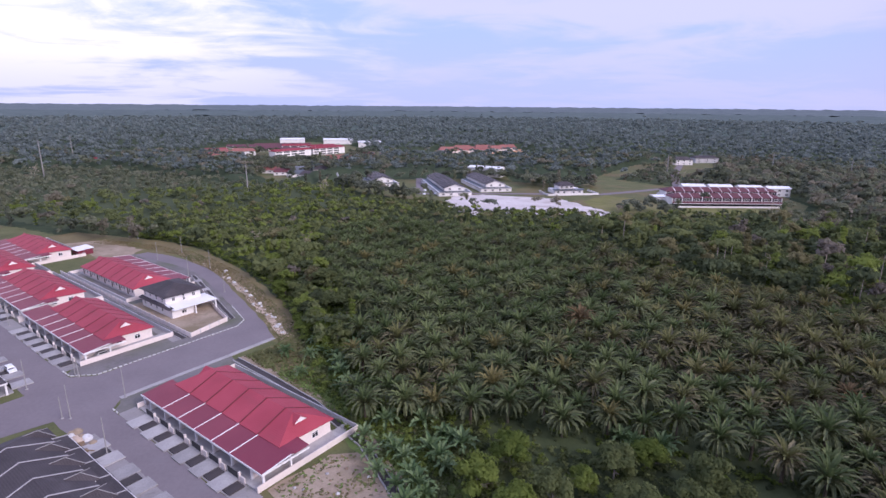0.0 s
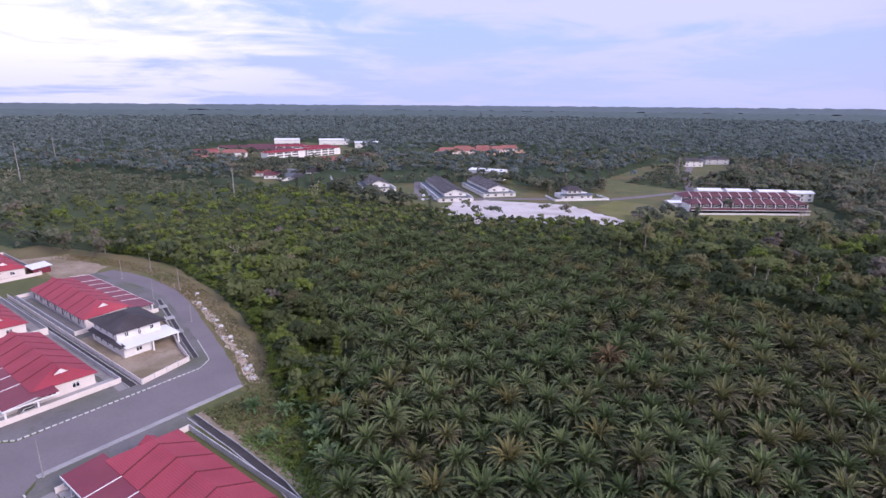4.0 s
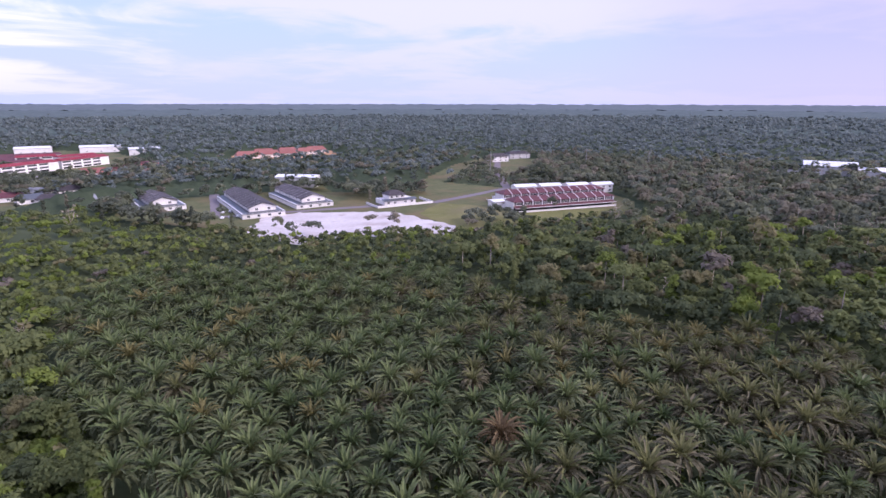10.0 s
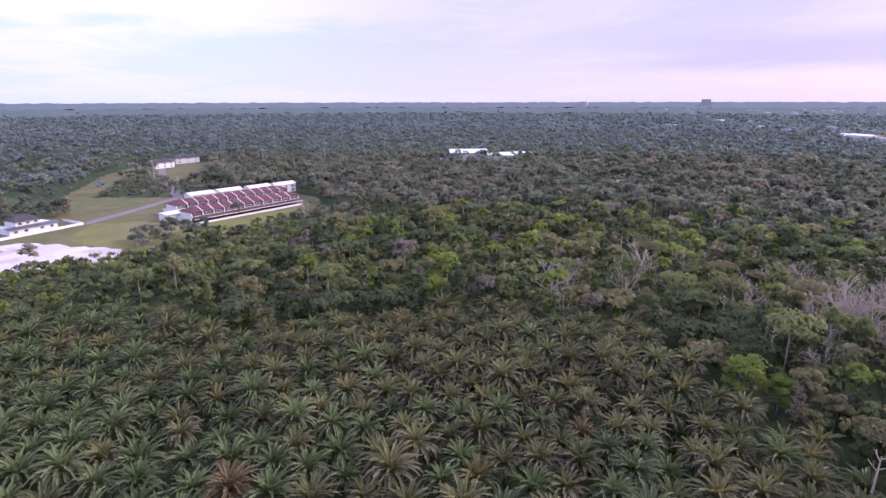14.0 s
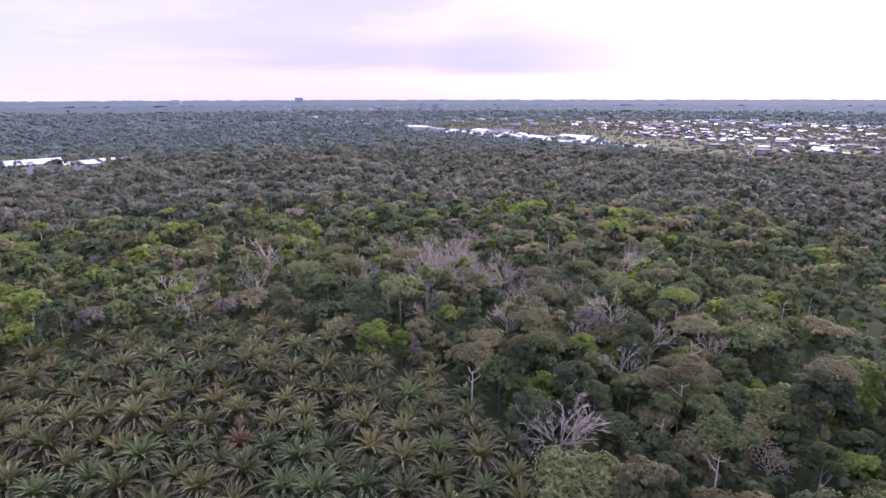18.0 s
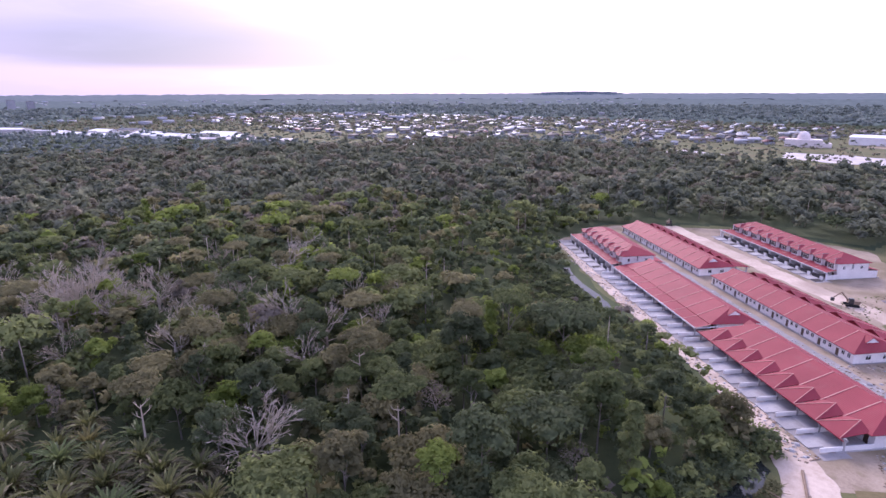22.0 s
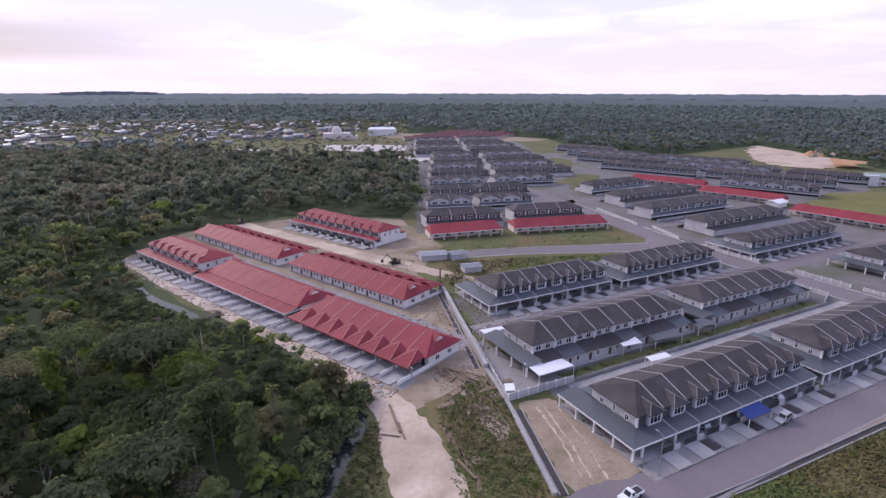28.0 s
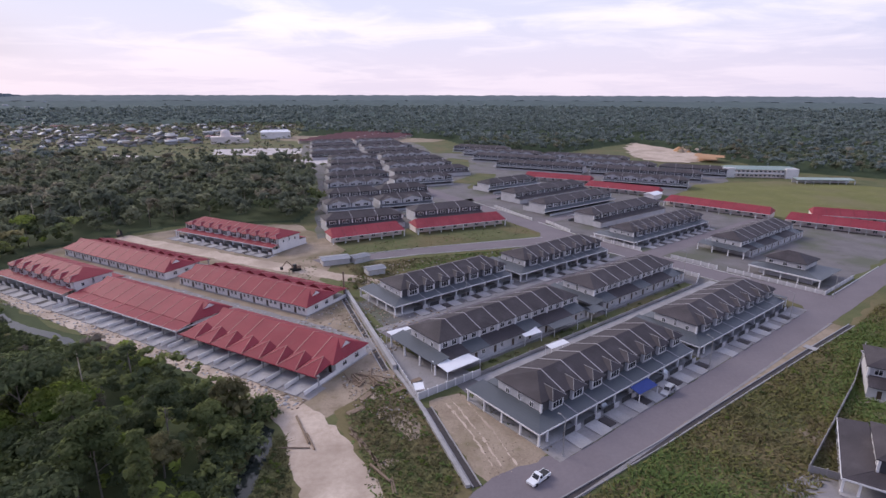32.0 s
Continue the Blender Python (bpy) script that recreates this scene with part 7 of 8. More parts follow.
def kerb(pts, step, label):
    root = thing("kerb", 0, 0, 0, 0, label, "kerb", kind="structure")
    for (x0, y0), (x1, y1) in zip(pts, pts[1:]):
        d, a = math.hypot(x1 - x0, y1 - y0), math.degrees(math.atan2(y1 - y0, x1 - x0))
        n = max(1, int(d / step))
        for i in range(n):
            f = (i + 0.5) / n
            part("kerb_stone", stone, None, root, at=(x0 + (x1 - x0) * f, y0 + (y1 - y0) * f, 0), rz=a)


kerb([A(-157, 42.7), A(-152.5, 42.8), A(-147.8, 47.5), A(-147.7, 88), A(-150.5, 92.3)], 1.25, "row of pale kerb stones at the street corner")
kerb([A(-150.5, 92.3), A(-165, 97)], 1.5, "row of pale kerb stones along the bend")
kerb([A(-124, 42.7), A(-127.5, 42.8)], 1.2, "row of pale kerb stones at the verge")
solo("pavement_strip", Geo().slab([(*A(-131.6, 46), 0.2), (*A(-130.2, 46), 0.2), (*A(-130.2, 89.5), 0.2), (*A(-131.6, 89.5), 0.2)][::1], 0.2), CONCRETE, "pale concrete edge of the side road", "kerb", "structure")
boulder = random.Random(8)
for i in range(30):
    f = boulder.random()
    u, v = -131 - 75 * f, 92.5 + 24.5 * f + boulder.uniform(0.0, 3.0)
    g = Geo()
    r = boulder.uniform(0.3, 1.0)
    g.tube((0, 0, -0.05), (0, 0, r * 0.45), r, r * 0.72, 7).tube((0, 0, r * 0.44), (0, 0, r * 0.7), r * 0.72, r * 0.25, 7)
    solo("rubble_lump", g, KERB, "pale lump of rubble on the road verge", "rubble", group="rubble along the bend", at=(*A(u, v), 0), rz=boulder.uniform(0, 180))
bend_drain = thing("drain", 0, 0, 0, 0, "dark open drain between the yard wall and the bend", "drain")
channel([A(-154.5, 90.6), A(-166, 93.9), A(-190, 101.4), A(-208, 106.6)], 1.2, bend_drain)
for k, f in enumerate((0.22, 0.52, 0.80)):
    solo("drain_slab", Geo().slab([(-1.6, -1.3, 0.42), (1.6, -1.3, 0.42), (1.6, 1.3, 0.42), (-1.6, 1.3, 0.42)], 0.1), CONCRETE, "pale concrete slab laid over the drain", "slab", group="slabs over the drain", at=(*A(-166 - 42 * f, 93.9 + 12.7 * f), 0), rz=A_TURN + 163)
patch("pale_spill", strip([A(-131, 92.5), A(-142, 96.8), A(-176, 107.6), A(-198, 114)], 1.6, 0.6), 0.075, SAND, "pale spilled gravel beside the bend", "gravel", 0.8, 2)


def lamp(x, y, h, label="slim grey street pole", arm=0.0, turn=0.0):
    p = thing("street_pole", x, y, 0, turn, label, "pole", "street poles")
    part("pole", Geo().tube((0, 0, 0), (0, 0, h), 0.13, 0.08, 7), POLE, p)
    part("foot", Geo().box(-0.25, 0.25, -0.25, 0.25, -0.05, 0.25), CONCRETE, p)
    if arm:
        part("arm", Geo().tube((0, 0, h - 0.1), (arm, 0, h + 0.25), 0.06, 0.05, 5), POLE, p)
        part("lamp_head", Geo().box(arm - 0.1, arm + 0.6, -0.15, 0.15, h + 0.18, h + 0.34), POLE, p)


for u, v, h in ((-130.3, 35.3, 8.5), (-110.3, 34.8, 8.5), (-130.1, 46.8, 8.0), (-153.1, 33.8, 8.0), (-131.8, 34.2, 5.5), (-150.1, 44.1, 5.0), (-151.5, 43.8, 5.0),
                (-243.4, 109.5, 8), (-210.1, 105.8, 8), (-212.6, 116.7, 8), (-180, 103.4, 7.5), (-246, 122, 8), (-290, 122, 8), (-254, 44, 8), (-204, 44, 8)):
    lamp(*A(u, v), h)
for u, v in ((2, -4.5), (60, -4.7), (112, -4.7), (129.5, 40), (141.5, 80), (90, 68.8), (40, 69), (143, -7)):
    lamp(*B(u, v), 8.5, "slim grey lamp post beside the road", 1.2, -145 + 90)

# cars
def car(x, y, rz, paint, label, kind="car", ln=4.4, h=1.5, bed=False):
    c = thing(kind, x, y, 0.07, rz, label, kind.replace("_", " "))
    w = 0.88
    prof = [(-ln / 2, 0.35), (ln / 2, 0.35), (ln / 2, 0.75), (ln * 0.24, 0.95), (ln * 0.12, h), (-ln * (0.02 if bed else 0.36), h), (-ln * (0.06 if bed else 0.46), 0.98), (-ln / 2, 0.95)]
    n = len(prof)
    g = Geo()
    g.add([(px, -w * (0.82 if pz > 1.2 else 1), pz) for px, pz in prof] + [(px, w * (0.82 if pz > 1.2 else 1), pz) for px, pz in prof],
          [tuple(range(n)), tuple(range(2 * n - 1, n - 1, -1))] + [(i, n + i, n + (i + 1) % n, (i + 1) % n) for i in range(n)])
    part("body", g, paint, c)
    part("windscreen", Geo().slab([(ln * 0.235, -0.68, 0.985), (ln * 0.235, 0.68, 0.985), (ln * 0.13, 0.62, h - 0.06), (ln * 0.13, -0.62, h - 0.06)], 0.03), GLASS, c)
    x0 = -ln * (0.0 if bed else 0.34)
    for s in (-1, 1):
        part("side_window", Geo().box(x0, ln * 0.12, s * 0.80 - 0.06, s * 0.80 + 0.06, 1.02, h - 0.14), GLASS, c)
    if bed:
        part("load_bed", Geo().box(-ln * 0.47, -ln * 0.09, -0.72, 0.72, 0.9, 1.0), IRON, c)
    for sx in (-0.31, 0.31):
        for s in (-1, 1):
            part("wheel", Geo().tube((ln * sx, s * 0.66, 0.33), (ln * sx, s * 0.93, 0.33), 0.33, 0.33, 12), RUBBER, c)


car(-23.5, -5.2, 38, CAR_WHITE, "white pickup truck parked at the end of the street", "pickup_truck", 5.0, 1.7, True)
car(-61.2, -33.0, 40, CAR_GREY, "silver van parked outside a terrace", "van", 4.9, 1.95)
car(*A(-167.5, 34.5), -37, CAR_WHITE, "white car parked before the dark-roofed row", "car")
car(*A(-158.5, 53.5), 53, CAR_GREY, "silver car in the end porch", "car")
car(*B(104, 61.5), 35, CAR_WHITE, "white car on the street between terraces", "car")
car(*B(47, 2.0), -55, CAR_WHITE, "white car under a porch roof", "car")
car(*B(22, 2.2), -55, CAR_GREY, "grey car under a porch roof", "car")
for k in range(7):
    car(-14 + (k % 4) * 4.5, 419 + (k // 4) * 14 + k, 80, (CAR_WHITE, CAR_GREY)[k % 2], "car parked between the white rows", "car")

# ---- grey estate: small things ----
patch("pavement", [B(0, -5.6), B(124, -5.6), B(124, -0.9), B(0, -0.9)], 0.09, PAVING, "worn paving between gates and street", "pavement", 0.15, 3)
patch("pavement", [B(4, 66.1), B(128, 66.1), B(128, 69), B(4, 69)], 0.085, PAVING, "worn paving between gates and street", "pavement", 0.15, 3)
patch("backyard", [B(9, 29.6), B(118, 29.6), B(118, 33.5), B(9, 33.5)], 0.06, GRASS, "weedy back gardens", "grass", 0.3, 3)
dr = thing("drain", 0, 0, 0, 0, "straight roadside drain at the edge of the field", "drain")
channel([B(-9, -12.6), B(20, -14.4), B(54, -15.6), B(92, -17.2), B(121, -18.6)], 1.2, dr)
solo("road_edge", Geo().slab([(*B(-4, -13.4), 0.16), (*B(118, -13.9), 0.16), (*B(118, -14.5), 0.16), (*B(-4, -14.0), 0.10)][::-1], 0.10), PAVING, "worn concrete road edge", "kerb", "structure")
patch("verge", [B(-6, -13.4), B(118, -14.0), B(118, -18.0), B(92, -16.4), B(54, -14.9), B(20, -13.9)], 0.07, SOIL, "dusty verge between street and drain", "soil", 0.4, 2)
for k, line in enumerate(([(129.2, 4), (129.2, 56)], [(129.3, 67), (129.3, 91)], [(142.2, 20), (142.6, 56)], [(142.8, 67), (143.6, 104), (149, 135)], [(150, 140), (158.5, 200)], [(126, 111.5), (62, 134.5), (22, 145.5)], [(120, 99.6), (60, 124.6), (20, 135.6)], [(146.5, -5.6), (200, -5.7)])):
    edge = thing("kerb", 0, 0, 0, 0, "pale raised kerb along the street", "kerb", kind="structure")
    for (u0, v0), (u1, v1) in zip(line, line[1:]):
        n = max(1, int(math.hypot(u1 - u0, v1 - v0) / 18))
        for q in range(n):
            (x0, y0), (x1, y1) = B(u0 + (u1 - u0) * q / n, v0 + (v1 - v0) * q / n), B(u0 + (u1 - u0) * (q + 1) / n, v0 + (v1 - v0) * (q + 1) / n)
            part("kerb_piece", Geo().box(0.03, math.hypot(x1 - x0, y1 - y0) - 0.03, -0.16, 0.16, 0.0, 0.2), KERB, edge, at=(x0, y0, 0.02), rz=math.degrees(math.atan2(y1 - y0, x1 - x0)))
crossing = thing("drain_cover", *B(93, -16.8), 0, B_TURN, "concrete slab over the drain", "slab")
part("slab", Geo().box(-1.2, 1.2, -1.6, 1.6, 0.3, 0.45), CONCRETE, crossing)
# walled corner plot at the back row
patch("plot_floor", [B(-8.4, 29.6), B(10, 29.2), B(9, 34), B(4, 38), B(3, 59), B(1, 59)], 0.08, PAVING, "paved yard of the corner plot", "pavement", 0.2, 2)
fence([B(-8.6, 29.2), B(10.4, 28.9)], 1.9, 0.16, GREY_WALL, "grey panel wall with white posts", "fence", 2.6, TRIM)
fence([B(-8.6, 29.2), B(0.5, 60.5)], 1.5, 0.14, GREY_WALL, "grey panel wall with posts beside the path", "fence", 3.0, TRIM)
fence([B(10.6, 29.2), B(120, 29.2)], 0.9, 0.14, CONCRETE, "low concrete wall along the back lane", "low_wall", 6.0)
fence([B(119, 29.5), B(127.5, 33), B(127.5, 56)], 1.6, 0.14, GREY_WALL, "grey fence wall at the street corner", "fence", 3.0, TRIM)


def awning(name, corners, z, mat, label, axes, drop=0.4):
    """A sheet roof on four posts."""
    a = thing(name, 0, 0, 0, 0, label, "awning")
    pts = [(*axes(u, v), z - (drop if i > 1 else 0)) for i, (u, v) in enumerate(corners)]
    area = sum(p[0] * q[1] - q[0] * p[1] for p, q in zip(pts, pts[1:] + pts[:1]))
    part("sheet", Geo().slab(pts if area > 0 else pts[::-1], 0.08), mat, a)
    for x, y, zz in pts:
        part("post", Geo().box(x - 0.07, x + 0.07, y - 0.07, y + 0.07, 0, zz - 0.06), TRIM, a)


awning("awning", [(1.6, 37.6), (11.5, 36.6), (12.5, 31.4), (1.6, 31.2)], 3.3, WHITE_METAL, "large white sheet awning over the corner yard", B)
awning("awning", [(2.0, 59.6), (9.2, 58.9), (9.0, 56.6), (2.2, 57.4)], 3.2, WHITE_METAL, "narrow white awning beside the back row", B, 0.2)
awning("awning", [(-7.0, 33.6), (-4.8, 32.6), (-6.2, 30.0), (-8.4, 30.8)], 1.9, WHITE_METAL, "small white water-tank cover in the yard", B, 0.1)
awning("awning", [(31.7, 36.6), (38.0, 35.7), (37.4, 32.8), (31.3, 33.4)], 3.3, WHITE_METAL, "white sheet awning behind the terrace", B)
awning("awning", [(31.4, 26.0), (38.1, 25.6), (38.0, 23.4), (31.2, 23.8)], 3.2, WHITE_METAL, "white sheet awning over the back lane", B, 0.2)
awning("awning", [(30.4, -0.4), (37.6, -0.4), (37.4, -3.4), (30.2, -3.2)], 3.0, BLUE_METAL, "blue canvas awning before a porch", B, 0.5)
awning("awning", [(60, 36.5), (67, 36), (67, 32), (60, 32.4)], 3.2, BLUE_ROOF, "grey sheet awning behind the terrace", B)
awning("awning", [(42, 36.5), (52, 36), (52, 31.5), (42, 32)], 3.2, BLUE_ROOF, "grey sheet awning behind the terrace", B)
# long pale wall between the two estates
wl_ = thing("boundary_wall", 0, 0, 0, 0, "long pale retaining wall between the building site and the estate", "wall")
wall_run([(21.5, -103), (12.6, -75.4), (3.7, -47.8)], 1.7, 1.1, CONCRETE, wl_, "wall_panel")
d3 = thing("drain", 0, 0, 0, 0, "dark drain at the foot of the pale wall", "drain")
channel([(23.6, -103), (14.8, -75.4), (6.0, -47.8)], 1.3, d3)
channel([(-4.2, -30.2), (-12.0, -4.2)], 1.3, d3)
w2 = thing("boundary_wall", 0, 0, 0, 0, "low pale concrete wall beside the bare plot", "wall")
wall_run([(3.7, -47.8), (-2.4, -31.0), (-10.4, -4.0)], 0.7, 0.9, CONCRETE, w2, "wall_panel")
# detached house with hipped roofs at the far corner
bg = thing("bungalow", *B(150.3, 25), 0, B_TURN - 90, "detached grey house with blue-grey porch and fenced yard", "house")
part("wall", Geo().box(3, 22, 3, 20, 0, 3.3), GREY_WALL, bg)
part("upper_wall", Geo().box(4, 18, 6, 18, 3.3, 6.4), GREY_WALL, bg)
part("porch_roof", Geo().slab([(0, 0, 3.1), (25.5, 0, 3.1), (25.5, 22, 3.1), (18, 18, 4.0), (18, 6, 4.0), (4, 6, 4.0), (0, 6, 3.3)], 0.14), BLUE_ROOF, bg)
part("roof", hipped(3.2, 18.8, 5.2, 12, 18.8, 6.4, 9.0, 6.4, 6, 6), GREY_ROOF, bg)
part("fascia", Geo().box(0, 25.5, -0.1, 0.02, 2.7, 3.2), TRIM, bg)
for k in (0.5, 6, 12, 18, 25):
    part("column", COLUMN, None, bg, at=(k, 0.5, 0))
for k in (6, 11, 16):
    put_window(WIN_WIDE, bg, k, 5.97, 4.3)
fence([B(144.5, 30), B(144.5, -4), B(174, -4.2)], 1.5, 0.14, GREY_WALL, "grey fence wall with white posts round the corner house", "fence", 3.2, TRIM)
fence([B(143.5, 68.5), B(143.5, 96)], 1.5, 0.14, GREY_WALL, "grey fence wall beside the cross street", "fence", 3.2, TRIM)
fence([B(145, 110), B(152, 132)], 1.5, 0.14, GREY_WALL, "grey fence wall beside the cross street", "fence", 3.2, TRIM)
fence([B(149, 140), B(158, 180)], 1.5, 0.14, GREY_WALL, "grey fence wall beside the cross street", "fence", 3.4, TRIM)
fence([B(144.0, 34), B(144.0, 54)], 1.5, 0.14, GREY_WALL, "grey fence wall beside the cross street", "fence", 3.4, TRIM)

# ---- building site: small things ----
patch("concrete_yard", [C(46, -5.2), C(152, -5.2), C(152, 1), C(46, 1)], 0.085, PAVING, "rough concrete forecourts of the unfinished houses", "pavement", 0.5, 2)
patch("concrete_yard", [C(-10, -5.2), C(46, -5.2), C(46, 1), C(-10, 1)], 0.085, PAVING, "rough concrete forecourts of the unfinished houses", "pavement", 0.5, 2)
patch("concrete_yard", [C(-8, 71), C(60, 71), C(60, 77), C(-8, 77)], 0.085, PAVING, "rough concrete forecourts of the unfinished houses", "pavement", 0.5, 2)
patch("back_strip", [C(-10, 20.6), C(150, 20.6), C(150, 28.4), C(-10, 28.4)], 0.08, PAVING, "grey back lane between the unfinished rows", "lane", 0.6, 3)
shacks = ((30.5, -141, 20, 11, 6), (20.5, -143, 35, 7, 5), (13.2, -126.5, 25, 7, 5))
for x, y, rz, w, d in shacks:
    s_ = thing("site_hut", x, y, 0, rz, "low site hut with a pale corrugated roof", "hut", "huts on the building site")
    part("wall", Geo().box(-w / 2, w / 2, -d / 2, d / 2, 0, 2.5), GREY_WALL, s_)
    part("roof", Geo().slab([(-w / 2 - 0.5, -d / 2 - 0.5, 2.5), (w / 2 + 0.5, -d / 2 - 0.5, 2.5), (w / 2 + 0.5, 0.2, 3.1), (-w / 2 - 0.5, 0.2, 3.1)], 0.1).slab(
        [(-w / 2 - 0.5, 0.1, 3.1), (w / 2 + 0.5, 0.1, 3.1), (w / 2 + 0.5, d / 2 + 0.5, 2.4), (-w / 2 - 0.5, d / 2 + 0.5, 2.4)], 0.1), TIN_ROOF, s_)
    part("door", Geo().box(-0.5, 0.5, -d / 2 - 0.06, -d / 2, 0, 2.0), DOOR, s_)
for x, y, rz in ((45, -132, 30), (142, -191, 120)):
    ex = thing("excavator", x, y, 0, rz, "brown tracked excavator on the building site", "excavator")
    for s in (-1, 1):
        part("track", Geo().box(-1.9, 1.9, s * 1.1 - 0.3, s * 1.1 + 0.3, 0.05, 0.85), RUBBER, ex)
    part("cab", Geo().box(-0.2, 1.2, 0.2, 1.2, 1.0, 2.8), GLASS, ex)
    part("engine_house", Geo().box(-2.0, 1.2, -1.2, 0.2, 1.0, 2.1).box(-2.0, -0.2, 0.2, 1.2, 1.0, 2.1), TIMBER, ex)
    part("boom", Geo().tube((0.9, -0.3, 1.6), (3.2, -0.3, 4.4), 0.25, 0.2, 6).tube((3.2, -0.3, 4.4), (5.4, -0.3, 2.2), 0.2, 0.15, 6), TIMBER, ex)
    part("bucket", Geo().box(5.0, 5.9, -0.8, 0.2, 1.2, 2.2), IRON, ex)
for x0, y0, x1, y1, r in ((24.7, -28.2, 20.4, -18.6, 0.28), (21.4, -21.9, 19.0, -16.6, 0.22), (7.6, -11.2, 3.7, -6.3, 0.3), (26.4, -17.6, 20.0, -17.2, 0.16)):
    solo("log", Geo().tube((x0, y0, r + 0.07), (x1, y1, r + 0.07), r, r * 0.8, 8), TIMBER, "weathered log lying on the sandy track", "log", group="logs on the track")
rn = random.Random(12)
for i in range(60):
    u, v = rn.choice(((rn.uniform(46, 154), rn.uniform(-9.5, -5)), (rn.uniform(120, 156), rn.uniform(20, 30)), (rn.uniform(118, 150), rn.uniform(30, 62))))
    g = Geo()
    if rn.random() < 0.5:
        ln = rn.uniform(1.5, 4.5)
        g.box(-ln / 2, ln / 2, -0.12, 0.12, 0.06, 0.2)
        solo("plank", g, TIMBER, "loose weathered plank on the building site", "plank", group="loose planks", at=(*C(u, v), 0.02), rz=rn.uniform(0, 180))
    else:
        r = rn.uniform(0.3, 0.9)
        g.tube((0, 0, 0), (0, 0, r * 0.5), r, r * 0.5, 7)
        solo("rubble_lump", g, CONCRETE, "small heap of grey rubble on the site", "rubble", group="rubble on the site", at=(*C(u, v), 0.02), rz=rn.uniform(0, 90))
for i in range(44):
    f, q = rn.random(), rn.random()
    x, y = 17 - 12.5 * f - 4 * q, -45 + 3.5 * q * (1 - f) + 11 * q * f - 4 * f
    ln = rn.uniform(1.5, 5.0)
    solo("plank", Geo().box(-ln / 2, ln / 2, -0.14, 0.14, 0.06, 0.22 + 0.25 * (i % 3 == 0)), TIMBER, "loose weathered plank in the debris by the wall", "plank", group="planks by the wall", at=(x, y, 0.03), rz=rn.gauss(118, 28))
for i in range(16):
    f = rn.random()
    ln = rn.uniform(2.0, 5.0)
    solo("plank", Geo().box(-ln / 2, ln / 2, -0.13, 0.13, 0.05, 0.2), TIMBER, "loose weathered plank beside the sandy track", "plank", group="planks by the track", at=(12.0 - 9 * f + rn.uniform(-0.6, 0.6), -22.5 + 17.5 * f, 0.09), rz=rn.gauss(118, 12))
for x, y in ((-1, -42), (3, -38), (10, -36), (12, -30)):
    g = Geo().box(-2.2, 2.2, -0.7, 0.7, 0.06, 0.3)
    solo("timber_board", g, TIMBER, "broad flat board of pale timber on the ground", "timber", group="timber boards", at=(x, y, 0.02), rz=rn.uniform(20, 60))
ip = thing("iron_post", 22.6, -103.6, 0, 0, "tall rusty post at the end of the wall", "post")
part("pole", Geo().box(-0.25, 0.25, -0.25, 0.25, 0, 8.5), TIMBER, ip)

# corner by the dark-roofed row: soil, timber and blocks
for i in range(14):
    g, r = Geo(), rn.uniform(0.4, 1.5)
    g.tube((0, 0, -0.05), (0, 0, r * 0.5), r, r * 0.55, 8).tube((0, 0, r * 0.49), (0, 0, r * 0.66), r * 0.55, r * 0.2, 8)
    solo("soil_mound", g, (SAND, SOIL, KERB)[i % 3], "loose mound of pale soil beside the street corner", "soil", group="soil mounds", at=(*A(-120 + rn.uniform(-5, 5), 33.2 + rn.uniform(-1.6, 1.6)), 0.06), rz=rn.uniform(0, 180))
for i in range(8):
    ln = rn.uniform(1.6, 3.4)
    solo("plank", Geo().box(-ln / 2, ln / 2, -0.12, 0.12, 0.05, 0.25 + 0.2 * (i % 3)), TIMBER, "loose timber piled on soil at the corner", "plank", group="timber at the corner", at=(*A(-116 + rn.uniform(-2, 2), 32.6 + rn.uniform(-1, 1)), 0.08), rz=rn.uniform(0, 60))
for i in range(26):
    g, r = Geo(), rn.uniform(0.18, 0.5)
    g.tube((0, 0, 0), (0, 0, r * 0.5), r, r * 0.6, 6)
    solo("stone", g, (KERB, TIMBER, CONCRETE)[i % 3], "small stone on the bare yard", "stone", group="stones on the bare yard", at=(*A(rn.uniform(-74, -52), rn.uniform(49, 62)), 0.04), rz=rn.uniform(0, 90))
# ---- single plants ----
def bare_fan(seed, h, spread, limbs, levels, rad0=0.075, twig=0.03):
    """A leafless tree: a short trunk that opens into a fan of ever finer branches."""
    rnd = random.Random(seed)
    g = Geo().tube((0, 0, -0.1), (0, 0, h * 0.16), 0.26, 0.20, 7)

    def grow(p, d, length, rad, lev):
        q = p + d * length
        g.tube(p, q, rad, rad * 0.62, 3)
        for _ in range(3 if lev > 1 else 2):
            e = (d + Vector((rnd.gauss(0, 0.42), rnd.gauss(0, 0.42), rnd.gauss(0.10, 0.30)))).normalized()
            at = p.lerp(q, rnd.uniform(0.55, 1.0))
            if lev > 0:
                grow(at, e, length * rnd.uniform(0.58, 0.80), max(rad * 0.62, 0.02), lev - 1)
            else:
                s = e.orthogonal().normalized() * twig
                g.add([at - s, at + s, at + e * length * rnd.uniform(0.7, 1.2)], [(0, 1, 2)])

    for i in range(limbs):
        a, lift = 2 * math.pi * i / limbs + rnd.uniform(-0.3, 0.3), rnd.uniform(0.25, 1.5)
        grow(Vector((0, 0, h * rnd.uniform(0.08, 0.17))), Vector((math.cos(a), math.sin(a), lift)).normalized(), spread * rnd.uniform(0.34, 0.44), rad0, levels)
    return g


